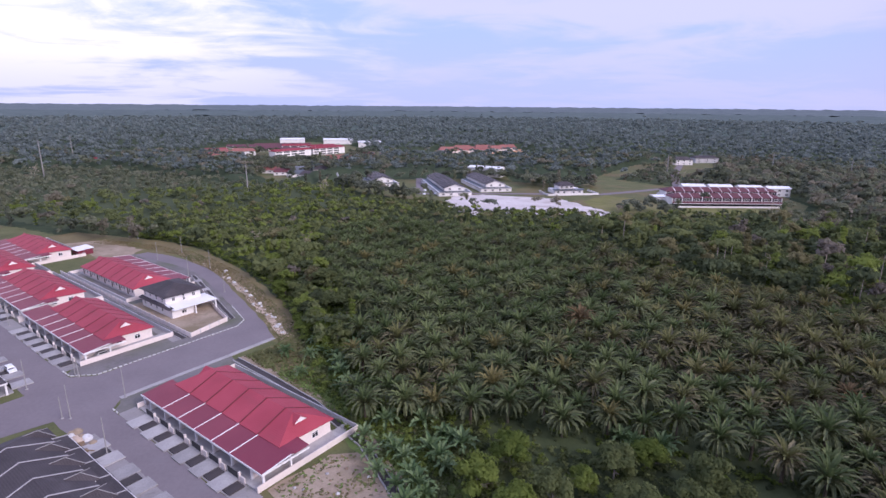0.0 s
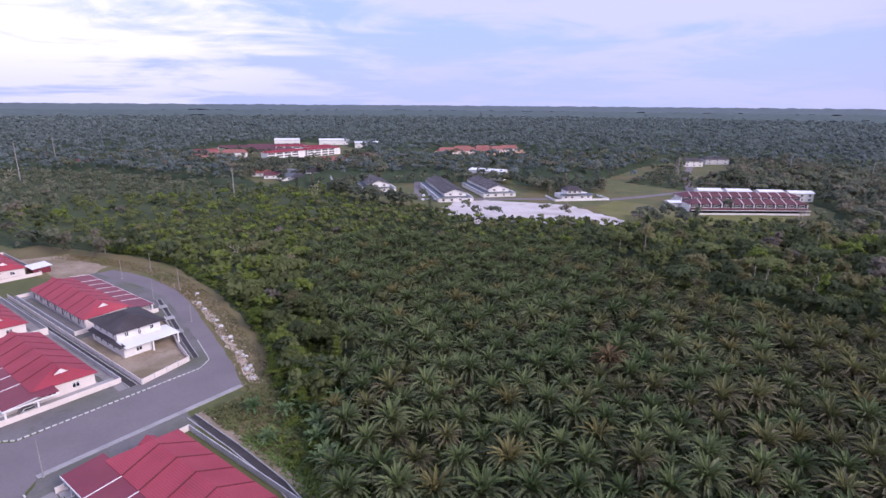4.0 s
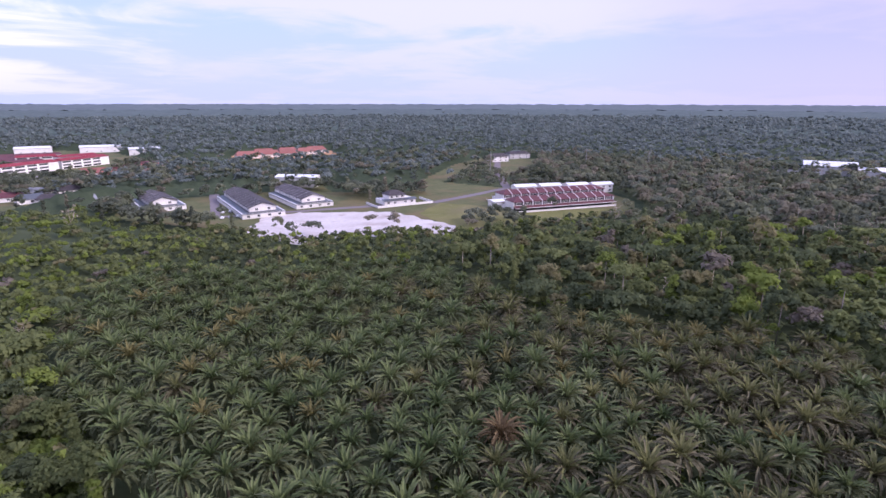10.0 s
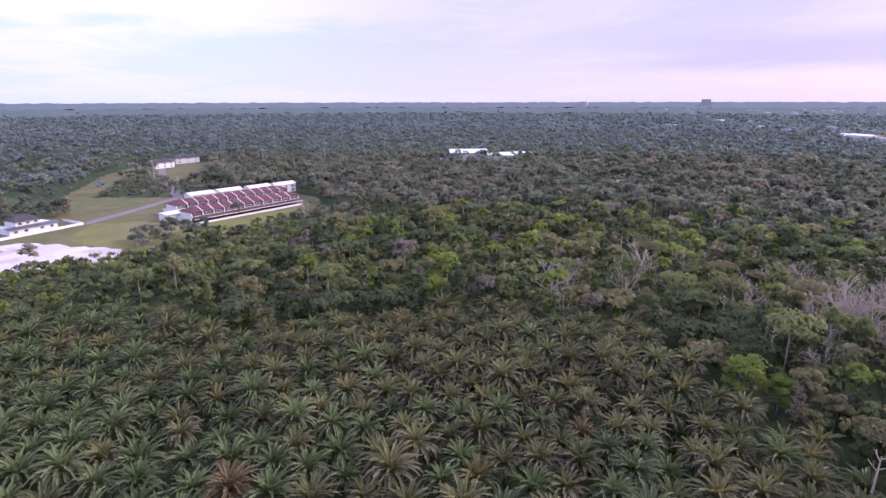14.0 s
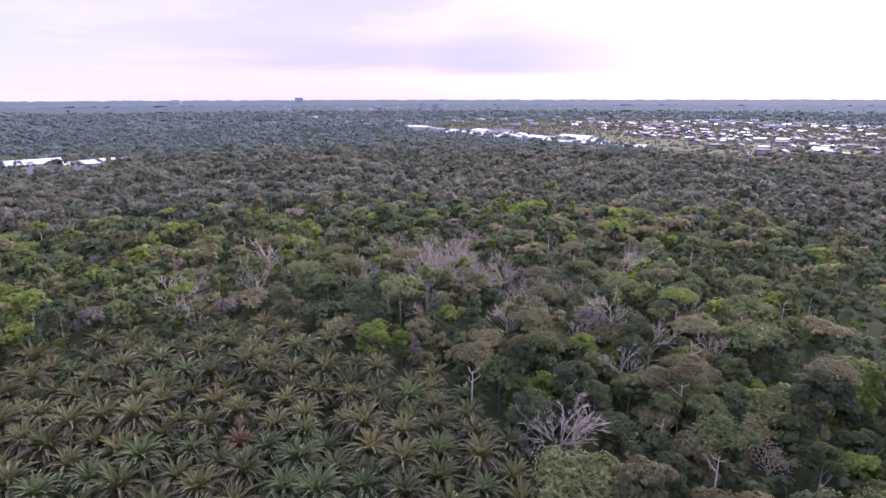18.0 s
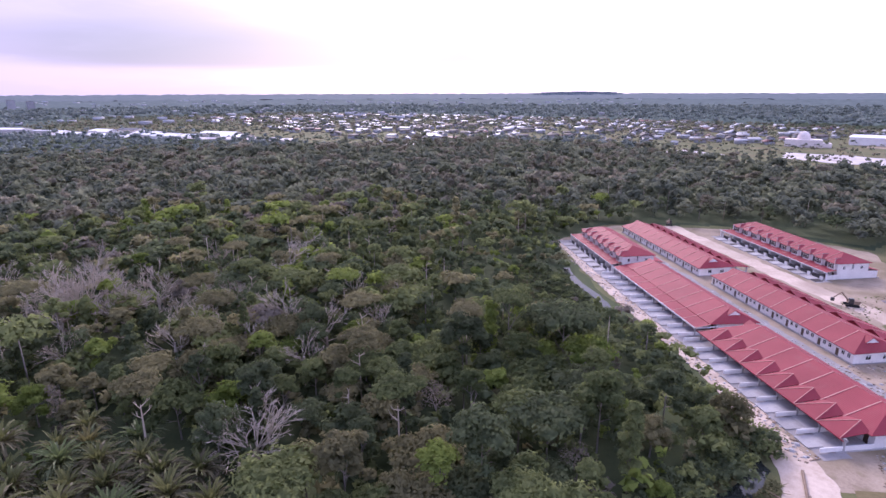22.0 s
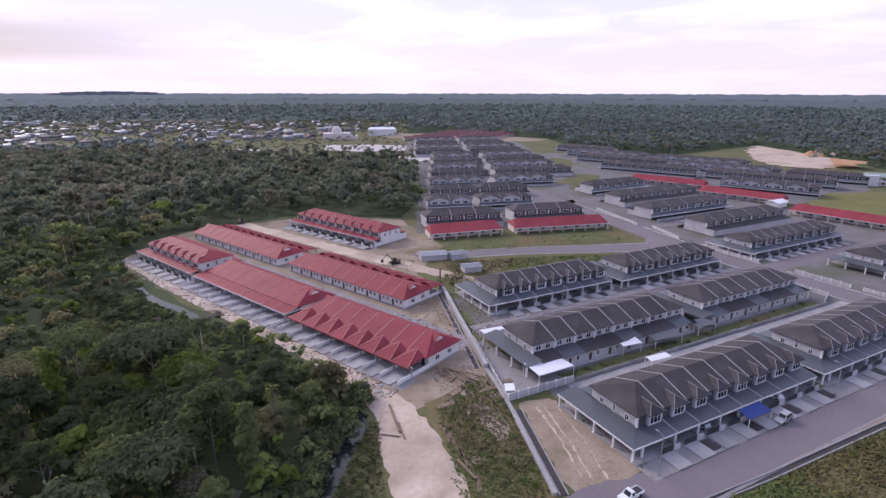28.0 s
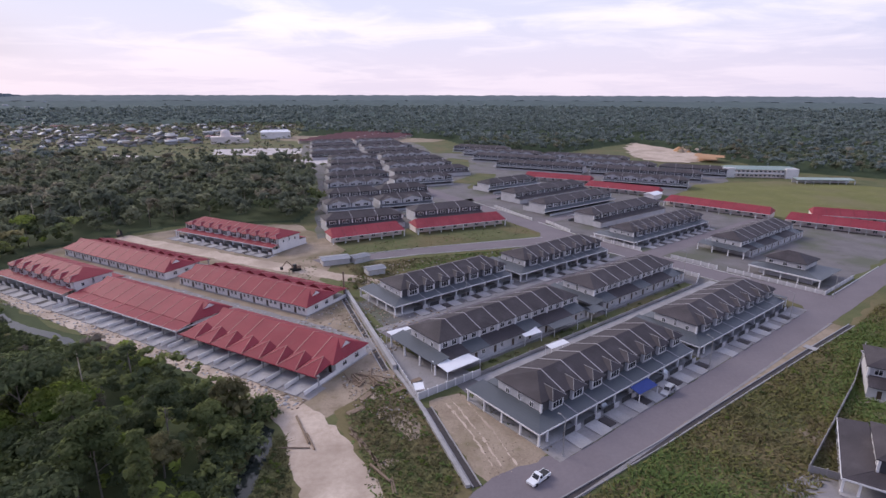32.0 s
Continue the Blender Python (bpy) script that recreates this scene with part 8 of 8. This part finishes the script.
dead_meshes = [bare_fan(210, 9.0, 5.6, 16, 3).mesh("dead_trunk", PALE_BARK)] + [bare_fan(220 + i, 34.0, 5.6, 8, 3, 0.09, 0.04).mesh("dead_trunk", PALE_BARK) for i in range(2)] + [bare_fan(240, 32.0, 5.6, 12, 3, 0.10, 0.045).mesh("dead_trunk", PALE_BARK)]


def dead_tree(x, y, k, s, label="bare pale dead tree with spreading branches"):
    t = thing("dead_tree", x, y, 0, rs.uniform(0, 360), label, "tree", "dead trees")
    part("dead_trunk", dead_meshes[k], None, t)
    t.scale = (s, s, s)


dead_tree(91.5, 49.8, 0, 2.15)
for x, y, k in ((176, 65, 2.3), (170, 73, 1.95), (164, 59, 2.0), (184, 72, 2.1)):
    dead_tree(x, y, 3, k, "tall pale leafless tree in the forest")
for i, (x, y) in enumerate(((190, 73), (198, 82), (128, 35), (140, 52), (158, 30), (120, 20), (118, 4), (205, 60), (150, 74), (176, 48),
                           (160, 150), (175, 130), (190, 120), (185, 95), (168, 84), (194, 66), (112, 30), (136, 24), (148, 44), (162, 46), (174, 34), (190, 44),
                           (184, 58), (206, 74), (214, 90), (222, 58), (232, 84), (200, 22), (236, 40), (178, 4), (146, -4), (196, -10), (220, 122), (206, 134), (184, 152))):
    dead_tree(x, y, 1 + i % 2, rs.uniform(1.3, 1.9))
tall = [branches(230 + i, 16.0, 3.0, 1, 0.72, 4, 0.24, 0.02).mesh("trunk", PALE_BARK) for i in range(2)]
for i, (x, y, hue) in enumerate(((153, 41, 2), (185, 20, 2), (168, 12, 2), (142, 20, 1), (204, 34, 2), (154, 86, 3), (120, 50, 2), (170, 100, 2), (210, 110, 2), (230, 70, 1), (128, -8, 1), (215, 5, 2), (180, -30, 1), (104, 66, 2), (146, 62, 2), (136, 42, 2), (162, 24, 1), (196, 48, 3), (176, 80, 2), (188, 104, 2), (224, 26, 2), (112, 14, 2), (96, 24, 2),
                                 (84, 34, 1), (132, 8, 3), (152, 2, 2), (236, 100, 1), (196, 128, 2), (92, -4, 2), (140, -28, 2), (72, 30, 1))):
    t = thing("tree", x, y, 0, 40 * i, "tall slender tree with a bare pale trunk", "tree", "tall forest trees")
    part("trunk", tall[i % 2], None, t).scale = (1, 1, 1.15 - 0.07 * (i % 3))
    c = part("crown", near_meshes[hue][(3, 6, 2)[i % 3]], None, t, at=(0, 0, 17.5 - (i % 3)))
    c.scale = (0.8, 0.8, 0.7)
# round dense trees by the plantation edge
round_crowns = [crown(300 + i, 8.6, 7.2, 22, 1900, 0.34, 0.0, 0.66, 5, 2) for i in range(2)]
round_meshes = [[tri_mesh("crown", v, t, [m]) for v, t in round_crowns] for m in (LEAF_MID, LEAF_BRIGHT)]
for i, (x, y, s, b) in enumerate(((6.8, 83.6, 1.0, 1), (13.6, 90.6, 1.05, 1), (19.6, 80.6, 0.95, 0), (12.8, 77.5, 0.9, 1), (33.0, 88.0, 0.95, 0), (40.3, 90.8, 0.85, 1), (49.2, 84.2, 1.0, 0), (43.4, 78.0, 0.9, 0), (33.4, 77.0, 0.95, 0), (26, 84, 0.7, 1),
                                  (-46, 168, 0.9, 1), (-40, 160, 0.85, 1), (-52, 185, 0.9, 0), (-66, 205, 0.95, 0), (-36, 152, 0.7, 1), (-34, 143, 0.7, 1))):
    t = thing("tree", x, y, 0, 70 * i, "round leafy green tree at the plantation edge", "tree", "round trees")
    tk = part("trunk", trunk_meshes[i % 4], None, t)
    tk.scale = (1, 1, 0.45)
    c = part("crown", round_meshes[b][i % 2], None, t, at=(0, 0, 3.7 * s))
    c.scale = (s, s, s)
# bananas
banana_meshes = [tri_mesh("leaves", *palm_crown(400 + i, 2.7, 13, 4, 0.40, False)[:2], [BANANA]) for i in range(3)]
stem = Geo().tube((0, 0, -0.05), (0, 0, 1.6), 0.16, 0.10, 7).mesh("stem", BANANA)
spots_b = [A(-118 + 6.5 * k, 84 + 5 * math.sin(k * 2.4) - 0.22 * max(0, 6.5 * k - 30)) for k in range(11)] + [(-9, 94), (-7, 92), (-10.5, 97), (-4, 84), (-5.5, 86.5), (-2.5, 82), (-2, 94), (0, 92), (2.4, 98), (4.5, 96), (37.6, 98.5), (39.5, 97), (44.8, 95.7), (47, 97), (-22, 137.6), (-24, 140), (-21.5, 145), (-25, 148), (-29, 136), (-27, 131),
           (-36, 145), (-33, 139), (-26, 126), (-24, 119), (-16, 99), (-14, 93), (-12, 88), (-8, 84), (-6, 79), (-29, 146), (-31, 151)]
for i, (x, y) in enumerate(spots_b + [(float(a) + rs.uniform(-2, 2), 290 - abs(a - 25) * 0.12 + rs.uniform(-6, 4)) for a in np.linspace(-5, 74, 16)]):
    t = thing("banana_plant", x, y, 0, rs.uniform(0, 360), "banana plant with broad pale green leaves", "plant", "banana plants")
    s = rs.uniform(0.9, 1.4)
    t.scale = (s, s, s)
    part("stem", stem, None, t)
    part("leaves", banana_meshes[i % 3], None, t, at=(0, 0, 1.5))

# weeds, shrubs and grass that nobody could count
def shrubs(name, poly, step, seed, size, mats, label, z=0.4, protos=None):
    w = Wood()
    for x, y in scatter(poly, step, seed, 0.48):
        w.add((protos or bush_crowns)[rs.randint(6)], rs.uniform(0, 6.28), rs.uniform(0.4, 1.0) * size, (x, y, z), rs.randint(len(mats)))
    w.build(name, label, mats, "shrubs")


shrubs("bank_shrubs", [A(-104, 80), A(-96, 77), A(-60, 66), A(-40, 70), A(-50, 88), A(-66, 92), A(-96, 98), A(-118, 94)], 2.3, 51, 0.34, [LEAF_BRIGHT, LEAF_MID, LEAF_BRIGHT], "bright green weeds and shrubs below the palms")
shrubs("edge_shrubs", [(-4, 102), (60, 90), (56, 76), (4, 74), (-4, 88)], 2.0, 52, 0.36, [LEAF_MID, LEAF_BRIGHT, LEAF_DARK, LEAF_MID], "green undergrowth beside the plantation")
shrubs("palm_edge_shrubs", strip([(-24, 122), (-28, 150), (-45, 180), (-60, 215), (-68, 255)], 6, 8), 3.4, 53, 0.55, [LEAF_BRIGHT, LEAF_MID], "bright green shrubs between palms and trees")
shrubs("clearing_shrubs", [(62, 232), (84, 250), (92, 240), (98, 226), (84, 216)], 3.0, 54, 0.42, [LEAF_BRIGHT, LEAF_BRIGHT, LEAF_MID], "bright green climbers in a clearing")
shrubs("sand_edge_shrubs", [(-14, 376), (22, 336), (70, 341), (104, 322), (160, 332), (232, 342), (232, 350), (160, 340), (106, 333), (70, 349), (22, 345), (-8, 384)], 5.0, 55, 0.85, [LEAF_DARK, LEAF_MID, LEAF_OLIVE], "dark shrubs along the sandy lot", 1.5)
shrubs("stream_shrubs", strip([(37, -32), (36.5, -20), (37, 0), (38, 20)], 3.0, 6.5), 2.0, 56, 0.62, [LEAF_DARK, LEAF_MID], "dark shrubs hanging over the stream", 1.6)
shrubs("yard_shrubs", [B(11, 30), B(118, 30), B(118, 33.5), B(11, 33.5)], 3.6, 57, 0.22, [LEAF_MID, LEAF_OLIVE], "weeds and shrubs in the back gardens", 0.2)
shrubs("lot_shrubs", [(24, -105), (14, -112), (16, -122), (26, -118)], 2.6, 58, 0.32, [LEAF_MID, LEAF_OLIVE], "shrubs beside the site huts", 0.3)
shrubs("drain_shrubs", strip([B(20, -17), B(55, -18), B(80, -19)], 1.0, 0.6), 2.4, 59, 0.20, [LEAF_MID, LEAF_BRIGHT], "weeds along the roadside drain", 0.2)


def grass_blades(name, poly, step, seed, mats, label, size=0.8):
    """Standing grass: leaning pointed blades in drifts."""
    r = np.random.RandomState(seed)
    q = np.array(poly)
    lo, hi = q.min(0), q.max(0)
    p = r.uniform(lo, hi, (int((hi - lo).prod() / step ** 2), 2))
    p = p[inside(poly, p[:, 0], p[:, 1])]
    drift = np.sin(p[:, 0] * 0.23 + 2 * np.sin(p[:, 1] * 0.11)) * np.sin(p[:, 1] * 0.19 + 1.7 * np.sin(p[:, 0] * 0.09))
    p = p[drift + r.uniform(-1.3, 1.3, len(p)) > -0.5]
    hue = np.clip((np.sin(p[:, 0] * 0.09 + 1.3 * np.sin(p[:, 1] * 0.07)) * 0.5 + 0.5 + r.uniform(-0.3, 0.3, len(p))) * len(mats), 0, len(mats) - 1).astype(int)
    n = len(p)
    a = r.uniform(0, 6.28, n)
    h = size * r.uniform(0.4, 1.2, n)
    w = 0.20 * size / 0.8 * r.uniform(0.6, 1.5, n)
    foot = np.stack([p[:, 0], p[:, 1], np.full(n, 0.04)], 1)
    across = np.stack([np.cos(a), np.sin(a), np.zeros(n)], 1) * w[:, None]
    tip = foot + np.stack([r.normal(0, 0.9, n) * h, r.normal(0, 0.9, n) * h, h * 0.7], 1)
    v = np.stack([foot - across, foot + across, tip], 1).reshape(-1, 3)
    tagged(new(name, tri_mesh(name, v, np.arange(n * 3).reshape(-1, 3), mats, hue)), label, "grass", kind="stuff")


def grass_field(name, poly, step, seed, mats, label, size=0.5):
    """Tufts: three leaning blades each."""
    r = np.random.RandomState(seed)
    q = np.array(poly)
    lo, hi = q.min(0), q.max(0)
    p = r.uniform(lo, hi, (int((hi - lo).prod() / step ** 2), 2))
    p = p[inside(poly, p[:, 0], p[:, 1])]
    clumped = np.sin(p[:, 0] * 0.31 + 2 * np.sin(p[:, 1] * 0.17)) * np.sin(p[:, 1] * 0.27 + 1.4 * np.sin(p[:, 0] * 0.13))
    p = p[clumped + r.uniform(-0.9, 0.9, len(p)) > -0.25]
    n = len(p)
    centres = np.stack([p[:, 0], p[:, 1], r.uniform(0.02, 0.22, n) * size + 0.06], 1)
    v, t = leaf_quads(r, centres, np.tile((0, 0, 1.0), (n, 1)), size * 0.62)
    tagged(new(name, tri_mesh(name, v, t, mats, np.tile(r.randint(0, len(mats), n), 2))), label, "grass", kind="stuff")



grass_field("field_grass", [B(-12, -19), B(120, -19.5), B(150, -18), B(150, -50), B(90, -58), B(56, -40), B(0, -38), B(-20, -30)], 0.62, 61, [GRASS, DRY_GRASS, DRY_GRASS, UNDERGROWTH], "rough tufts of green and brown grass in the field")
grass_field("plot_grass", [A(-126, 77.5), A(-104, 76), A(-98, 80), A(-104, 88), A(-126, 89)], 0.6, 62, [DRY_GRASS, DRY_GRASS, GRASS], "tall dry grass on the empty plot", 0.6)
grass_field("strip_grass", [(1, -44), (-2, -31), (-10, -4), (-5, 5), (6, 1), (15, -29), (8, -40)], 0.7, 63, [GRASS, DRY_GRASS, UNDERGROWTH], "weeds on the strip beside the track", 0.6)
grass_field("back_field_grass", [B(20, 96), B(60, 94), B(120, 94), B(119, 98), B(60, 121), B(26, 130)], 0.75, 64, [GRASS, DRY_GRASS, UNDERGROWTH], "weeds on the field behind the terraces", 0.6)

grass_blades("tall_field_grass", [B(-12, -14.6), B(20, -15.6), B(54, -16.8), B(92, -18.4), B(121, -19.8), B(150, -19), B(150, -50), B(90, -58), B(56, -40), B(0, -38), B(-20, -30)], 0.27, 85, [DRY_GRASS, FIELD, DRY_GRASS, FIELD, UNDERGROWTH], "tall green and brown grass standing in the field", 0.9)
grass_blades("tall_strip_grass", [(0, -43), (-2, -31), (-9.6, -5), (-5, 3), (5, 0), (14, -28), (8, -39)], 0.36, 86, [DRY_GRASS, FIELD, UNDERGROWTH, FIELD], "tall weeds on the strip beside the track", 0.8)
grass_blades("tall_back_grass", [B(20, 97), B(60, 95), B(120, 95), B(119, 98), B(60, 120), B(26, 129)], 0.5, 87, [UNDERGROWTH, GRASS, DRY_GRASS], "tall weeds on the field behind the terraces", 0.9)
grass_blades("drain_grass", grass_blades_at, 0.36, 92, [UNDERGROWTH, UNDERGROWTH, GRASS], "tall bright grass between the drain and the palms", 1.1)
grass_blades("bank_grass", [(27.6, -22), (28, -8), (28.5, 4), (17, 6), (22, -8), (26, -22)], 0.25, 88, [UNDERGROWTH, GRASS], "green grass on the bank of the stream", 0.8)
grass_blades("bend_grass", strip([A(-118, 89.5), A(-128, 94.5), A(-142, 100), A(-176, 112.5), A(-198, 118.5), A(-222, 122.5), A(-246, 123.5), A(-272, 118), A(-300, 108)], 2.5, 5.0), 0.40, 89, [DRY_GRASS, DRY_GRASS, SOIL, GRASS], "rough dry brown grass beyond the bend", 0.7)
shrubs("bend_shrubs", strip([A(-113, 92), A(-124, 99), A(-138, 106), A(-153, 113), A(-174, 121), A(-198, 127), A(-222, 131), A(-246, 135), A(-270, 133), A(-300, 124)], 2.0, 3.6), 2.0, 90, 0.42, [LEAF_BRIGHT, LEAF_MID, LEAF_BRIGHT], "bright green shrubs beyond the bend", 0.6)
shrubs("edge_bushes", [(-43, 152), (-33, 140), (-27, 132), (-25, 150), (-33, 185), (-41, 208), (-56, 214), (-66, 204), (-54, 184)], 2.6, 93, 0.50, [LEAF_BRIGHT, LEAF_MID, LEAF_BRIGHT], "bright leafy bushes between the bend and the palms", 1.6, fine_crowns)
shrubs("stream_bank_shrubs", [(27, -20), (27.6, -6), (27.8, 5), (19, 8), (23.5, -10)], 1.7, 91, 0.20, [LEAF_MID, LEAF_DARK, LEAF_BRIGHT], "low green shrubs on the stream bank", 0.3)
shrubs("plot_weeds", [(9.4, -42.7), (0.8, -39.9), (-1.6, -31.6), (-9.6, -3.5), (0.8, -3.5), (11.7, -23.6)], 1.7, 65, 0.17, [UNDERGROWTH, LEAF_BRIGHT, DRY_GRASS, GRASS, DRY_GRASS], "tall green and brown weeds on the strip beside the wall", 0.25)
grass_field("yard_grass", [A(-75, 49), A(-52, 45), A(-45, 59), A(-58, 61), A(-71, 65), A(-75, 61)], 0.55, 68, [DRY_GRASS, GRASS, UNDERGROWTH], "patchy weeds on the bare yard", 0.7)
grass_field("verge_grass", [A(-131, 89), A(-142, 97.5), A(-176, 109), A(-200, 117), A(-240, 121), A(-240, 118), A(-200, 113.5), A(-176, 106.5), A(-141, 95.3)], 0.6, 69, [DRY_GRASS, SOIL], "rough grass on the verge by the bend", 0.6)
grass_field("street_grass", [B(-8, 96), B(20, 140), B(130, 118), B(140, 160), B(20, 150), B(-20, 120)], 1.1, 70, [GRASS, DRY_GRASS, UNDERGROWTH], "rough grass between the streets", 0.7)
shrubs("palm_undergrowth", [(-22, 101), (8, 101), (31, 99), (52, 93), (70, 77), (72, 61), (90, 61), (114, 67), (128, 93), (142, 101), (148, 120), (140, 160), (-22, 160)], 2.5, 71, 0.30, [LEAF_MID, LEAF_BRIGHT, LEAF_DARK], "weeds and ferns between the palm trunks", 0.3, far_crowns)
for i, (x, y) in enumerate(((-84, -14), (-104, -20), (-120, -34), (-96, -12), (-112, -30))):
    w, q = rs.uniform(2.5, 6.0), rs.uniform(0, 3.1)
    patch("bare_patch", [(x + w * rs.uniform(0.5, 1.2) * math.cos(q + a) * (1.6 if abs(math.sin(a)) < 0.5 else 0.8), y + w * rs.uniform(0.4, 1.0) * math.sin(q + a)) for a in np.linspace(0, 5.6, 9)], 0.06, (SOIL, SOIL, GRASS)[i % 3], "bare pale patch in the rough field", "soil", 0.7, 1.2)
for i in range(9):
    x, y = B(rs.uniform(0, 110), rs.uniform(-36, -22))
    w = rs.uniform(4, 9)
    patch("green_patch", [(x + w * rs.uniform(0.5, 1.2) * math.cos(a), y + w * rs.uniform(0.3, 0.9) * math.sin(a)) for a in np.linspace(0, 5.6, 10)], 0.052, GRASS, "greener patch in the rough field", "grass", 0.8, 1.4)
for i, (x, y) in enumerate(((4, -12), (1, -20), (6, -28), (-1, -33), (8, -36))):
    w = rs.uniform(1.2, 2.6)
    patch("bare_patch", [(x + w * rs.uniform(0.5, 1.2) * math.cos(a), y + w * rs.uniform(0.5, 1.3) * math.sin(a)) for a in np.linspace(0, 5.6, 9)], 0.07, (SAND, SOIL)[i % 2], "bare pale patch among the weeds", "soil", 0.5, 1.0)


def rubble(name, poly, step, seed, size, mats, label):
    """Countless broken lumps lying about."""
    r = np.random.RandomState(seed)
    lumps = [ball(r, np.zeros(3), 1.0, 0.55, 5, 1) for _ in range(5)]
    w = Wood()
    for x, y in scatter(poly, step, seed, 0.5):
        if r.rand() < 0.3 + 0.4 * math.sin(x * 0.4) * math.sin(y * 0.33):
            continue
        w.add(lumps[r.randint(5)], r.uniform(0, 6.28), size * r.uniform(0.3, 1.2), (x, y, 0.1), r.randint(len(mats)))
    w.build(name, label, mats, "rubble")


rubble("site_rubble", [C(-8, -10), C(152, -10), C(152, -5.4), C(-8, -5.4)], 1.0, 72, 0.42, [CONCRETE, KERB, SAND, TIMBER], "broken concrete and stones before the unfinished houses")
rubble("site_rubble", [C(118, 20), C(156, 20), C(156, 62), C(128, 62), C(124, 50), C(119, 50)], 1.3, 73, 0.45, [CONCRETE, SAND, TIMBER, SOIL], "broken concrete and timber beside the unfinished houses")
rubble("wall_rubble", [(18, -46), (6, -51), (-1, -36), (4, -26), (12, -30)], 0.8, 74, 0.32, [TIMBER, SAND, CONCRETE, SOIL], "scattered debris beside the wall")
rubble("verge_rubble", strip([A(-131, 92.3), A(-142, 96.6), A(-176, 108.0), A(-200, 114.2), A(-222, 117.5)], 2.2, 0.3), 1.15, 75, 0.36, [KERB, SAND, SAND, DRY_GRASS], "pale rubble spilled on the road verge")
rubble("lane_rubble", [C(-8, 21), C(148, 21), C(148, 28), C(-8, 28)], 1.3, 76, 0.35, [CONCRETE, KERB, SOIL], "building rubble in the lane between unfinished rows")
rubble("field_rubble", [B(30, 100), B(70, 97), B(120, 97), B(64, 118), B(34, 124)], 2.0, 77, 0.5, [SAND, CONCRETE, DRY_GRASS], "stones and rubble on the weedy field")
rubble("plot_rubble", [(-5, -33), (-11.5, -36), (-27, -13), (-24, -10), (-14.4, -5.4), (-11.8, -8.5)], 1.0, 78, 0.13, [SAND, SOIL, SOIL, TIMBER], "stones on the bare plot")
shrubs("plot_edge_weeds", strip([(-12.0, -36.0), (-20.5, -24.5), (-28.0, -13.6)], 0.7, 0.9), 1.2, 79, 0.10, [LEAF_MID, LEAF_OLIVE, DRY_GRASS], "weeds along the edge of the bare plot", 0.1, far_crowns)
shrubs("track_edge_shrubs", strip([(38, -28), (50, -40), (80, -59), (92, -64)], 3.0, 3.0), 2.4, 83, 0.45, [LEAF_DARK, LEAF_MID, LEAF_MID, LEAF_BRIGHT], "green scrub at the edge of the forest track", 0.8)
shrubs("pond_bushes", strip([(131, -80), (120, -73.5), (108, -66), (97, -59), (90, -54)], 4.0, 6.0), 2.0, 94, 0.46, [LEAF_DARK, LEAF_MID, LEAF_MID], "green bushes crowding the pond", 0.9)
shrubs("pond_scrub", [(82, -50), (88, -34), (108, -30), (126, -42), (140, -62), (152, -96), (128, -74), (104, -58)], 1.9, 84, 0.34, [LEAF_DARK, LEAF_MID, LEAF_OLIVE, LEAF_MID], "low green scrub beside the pond", 0.5)
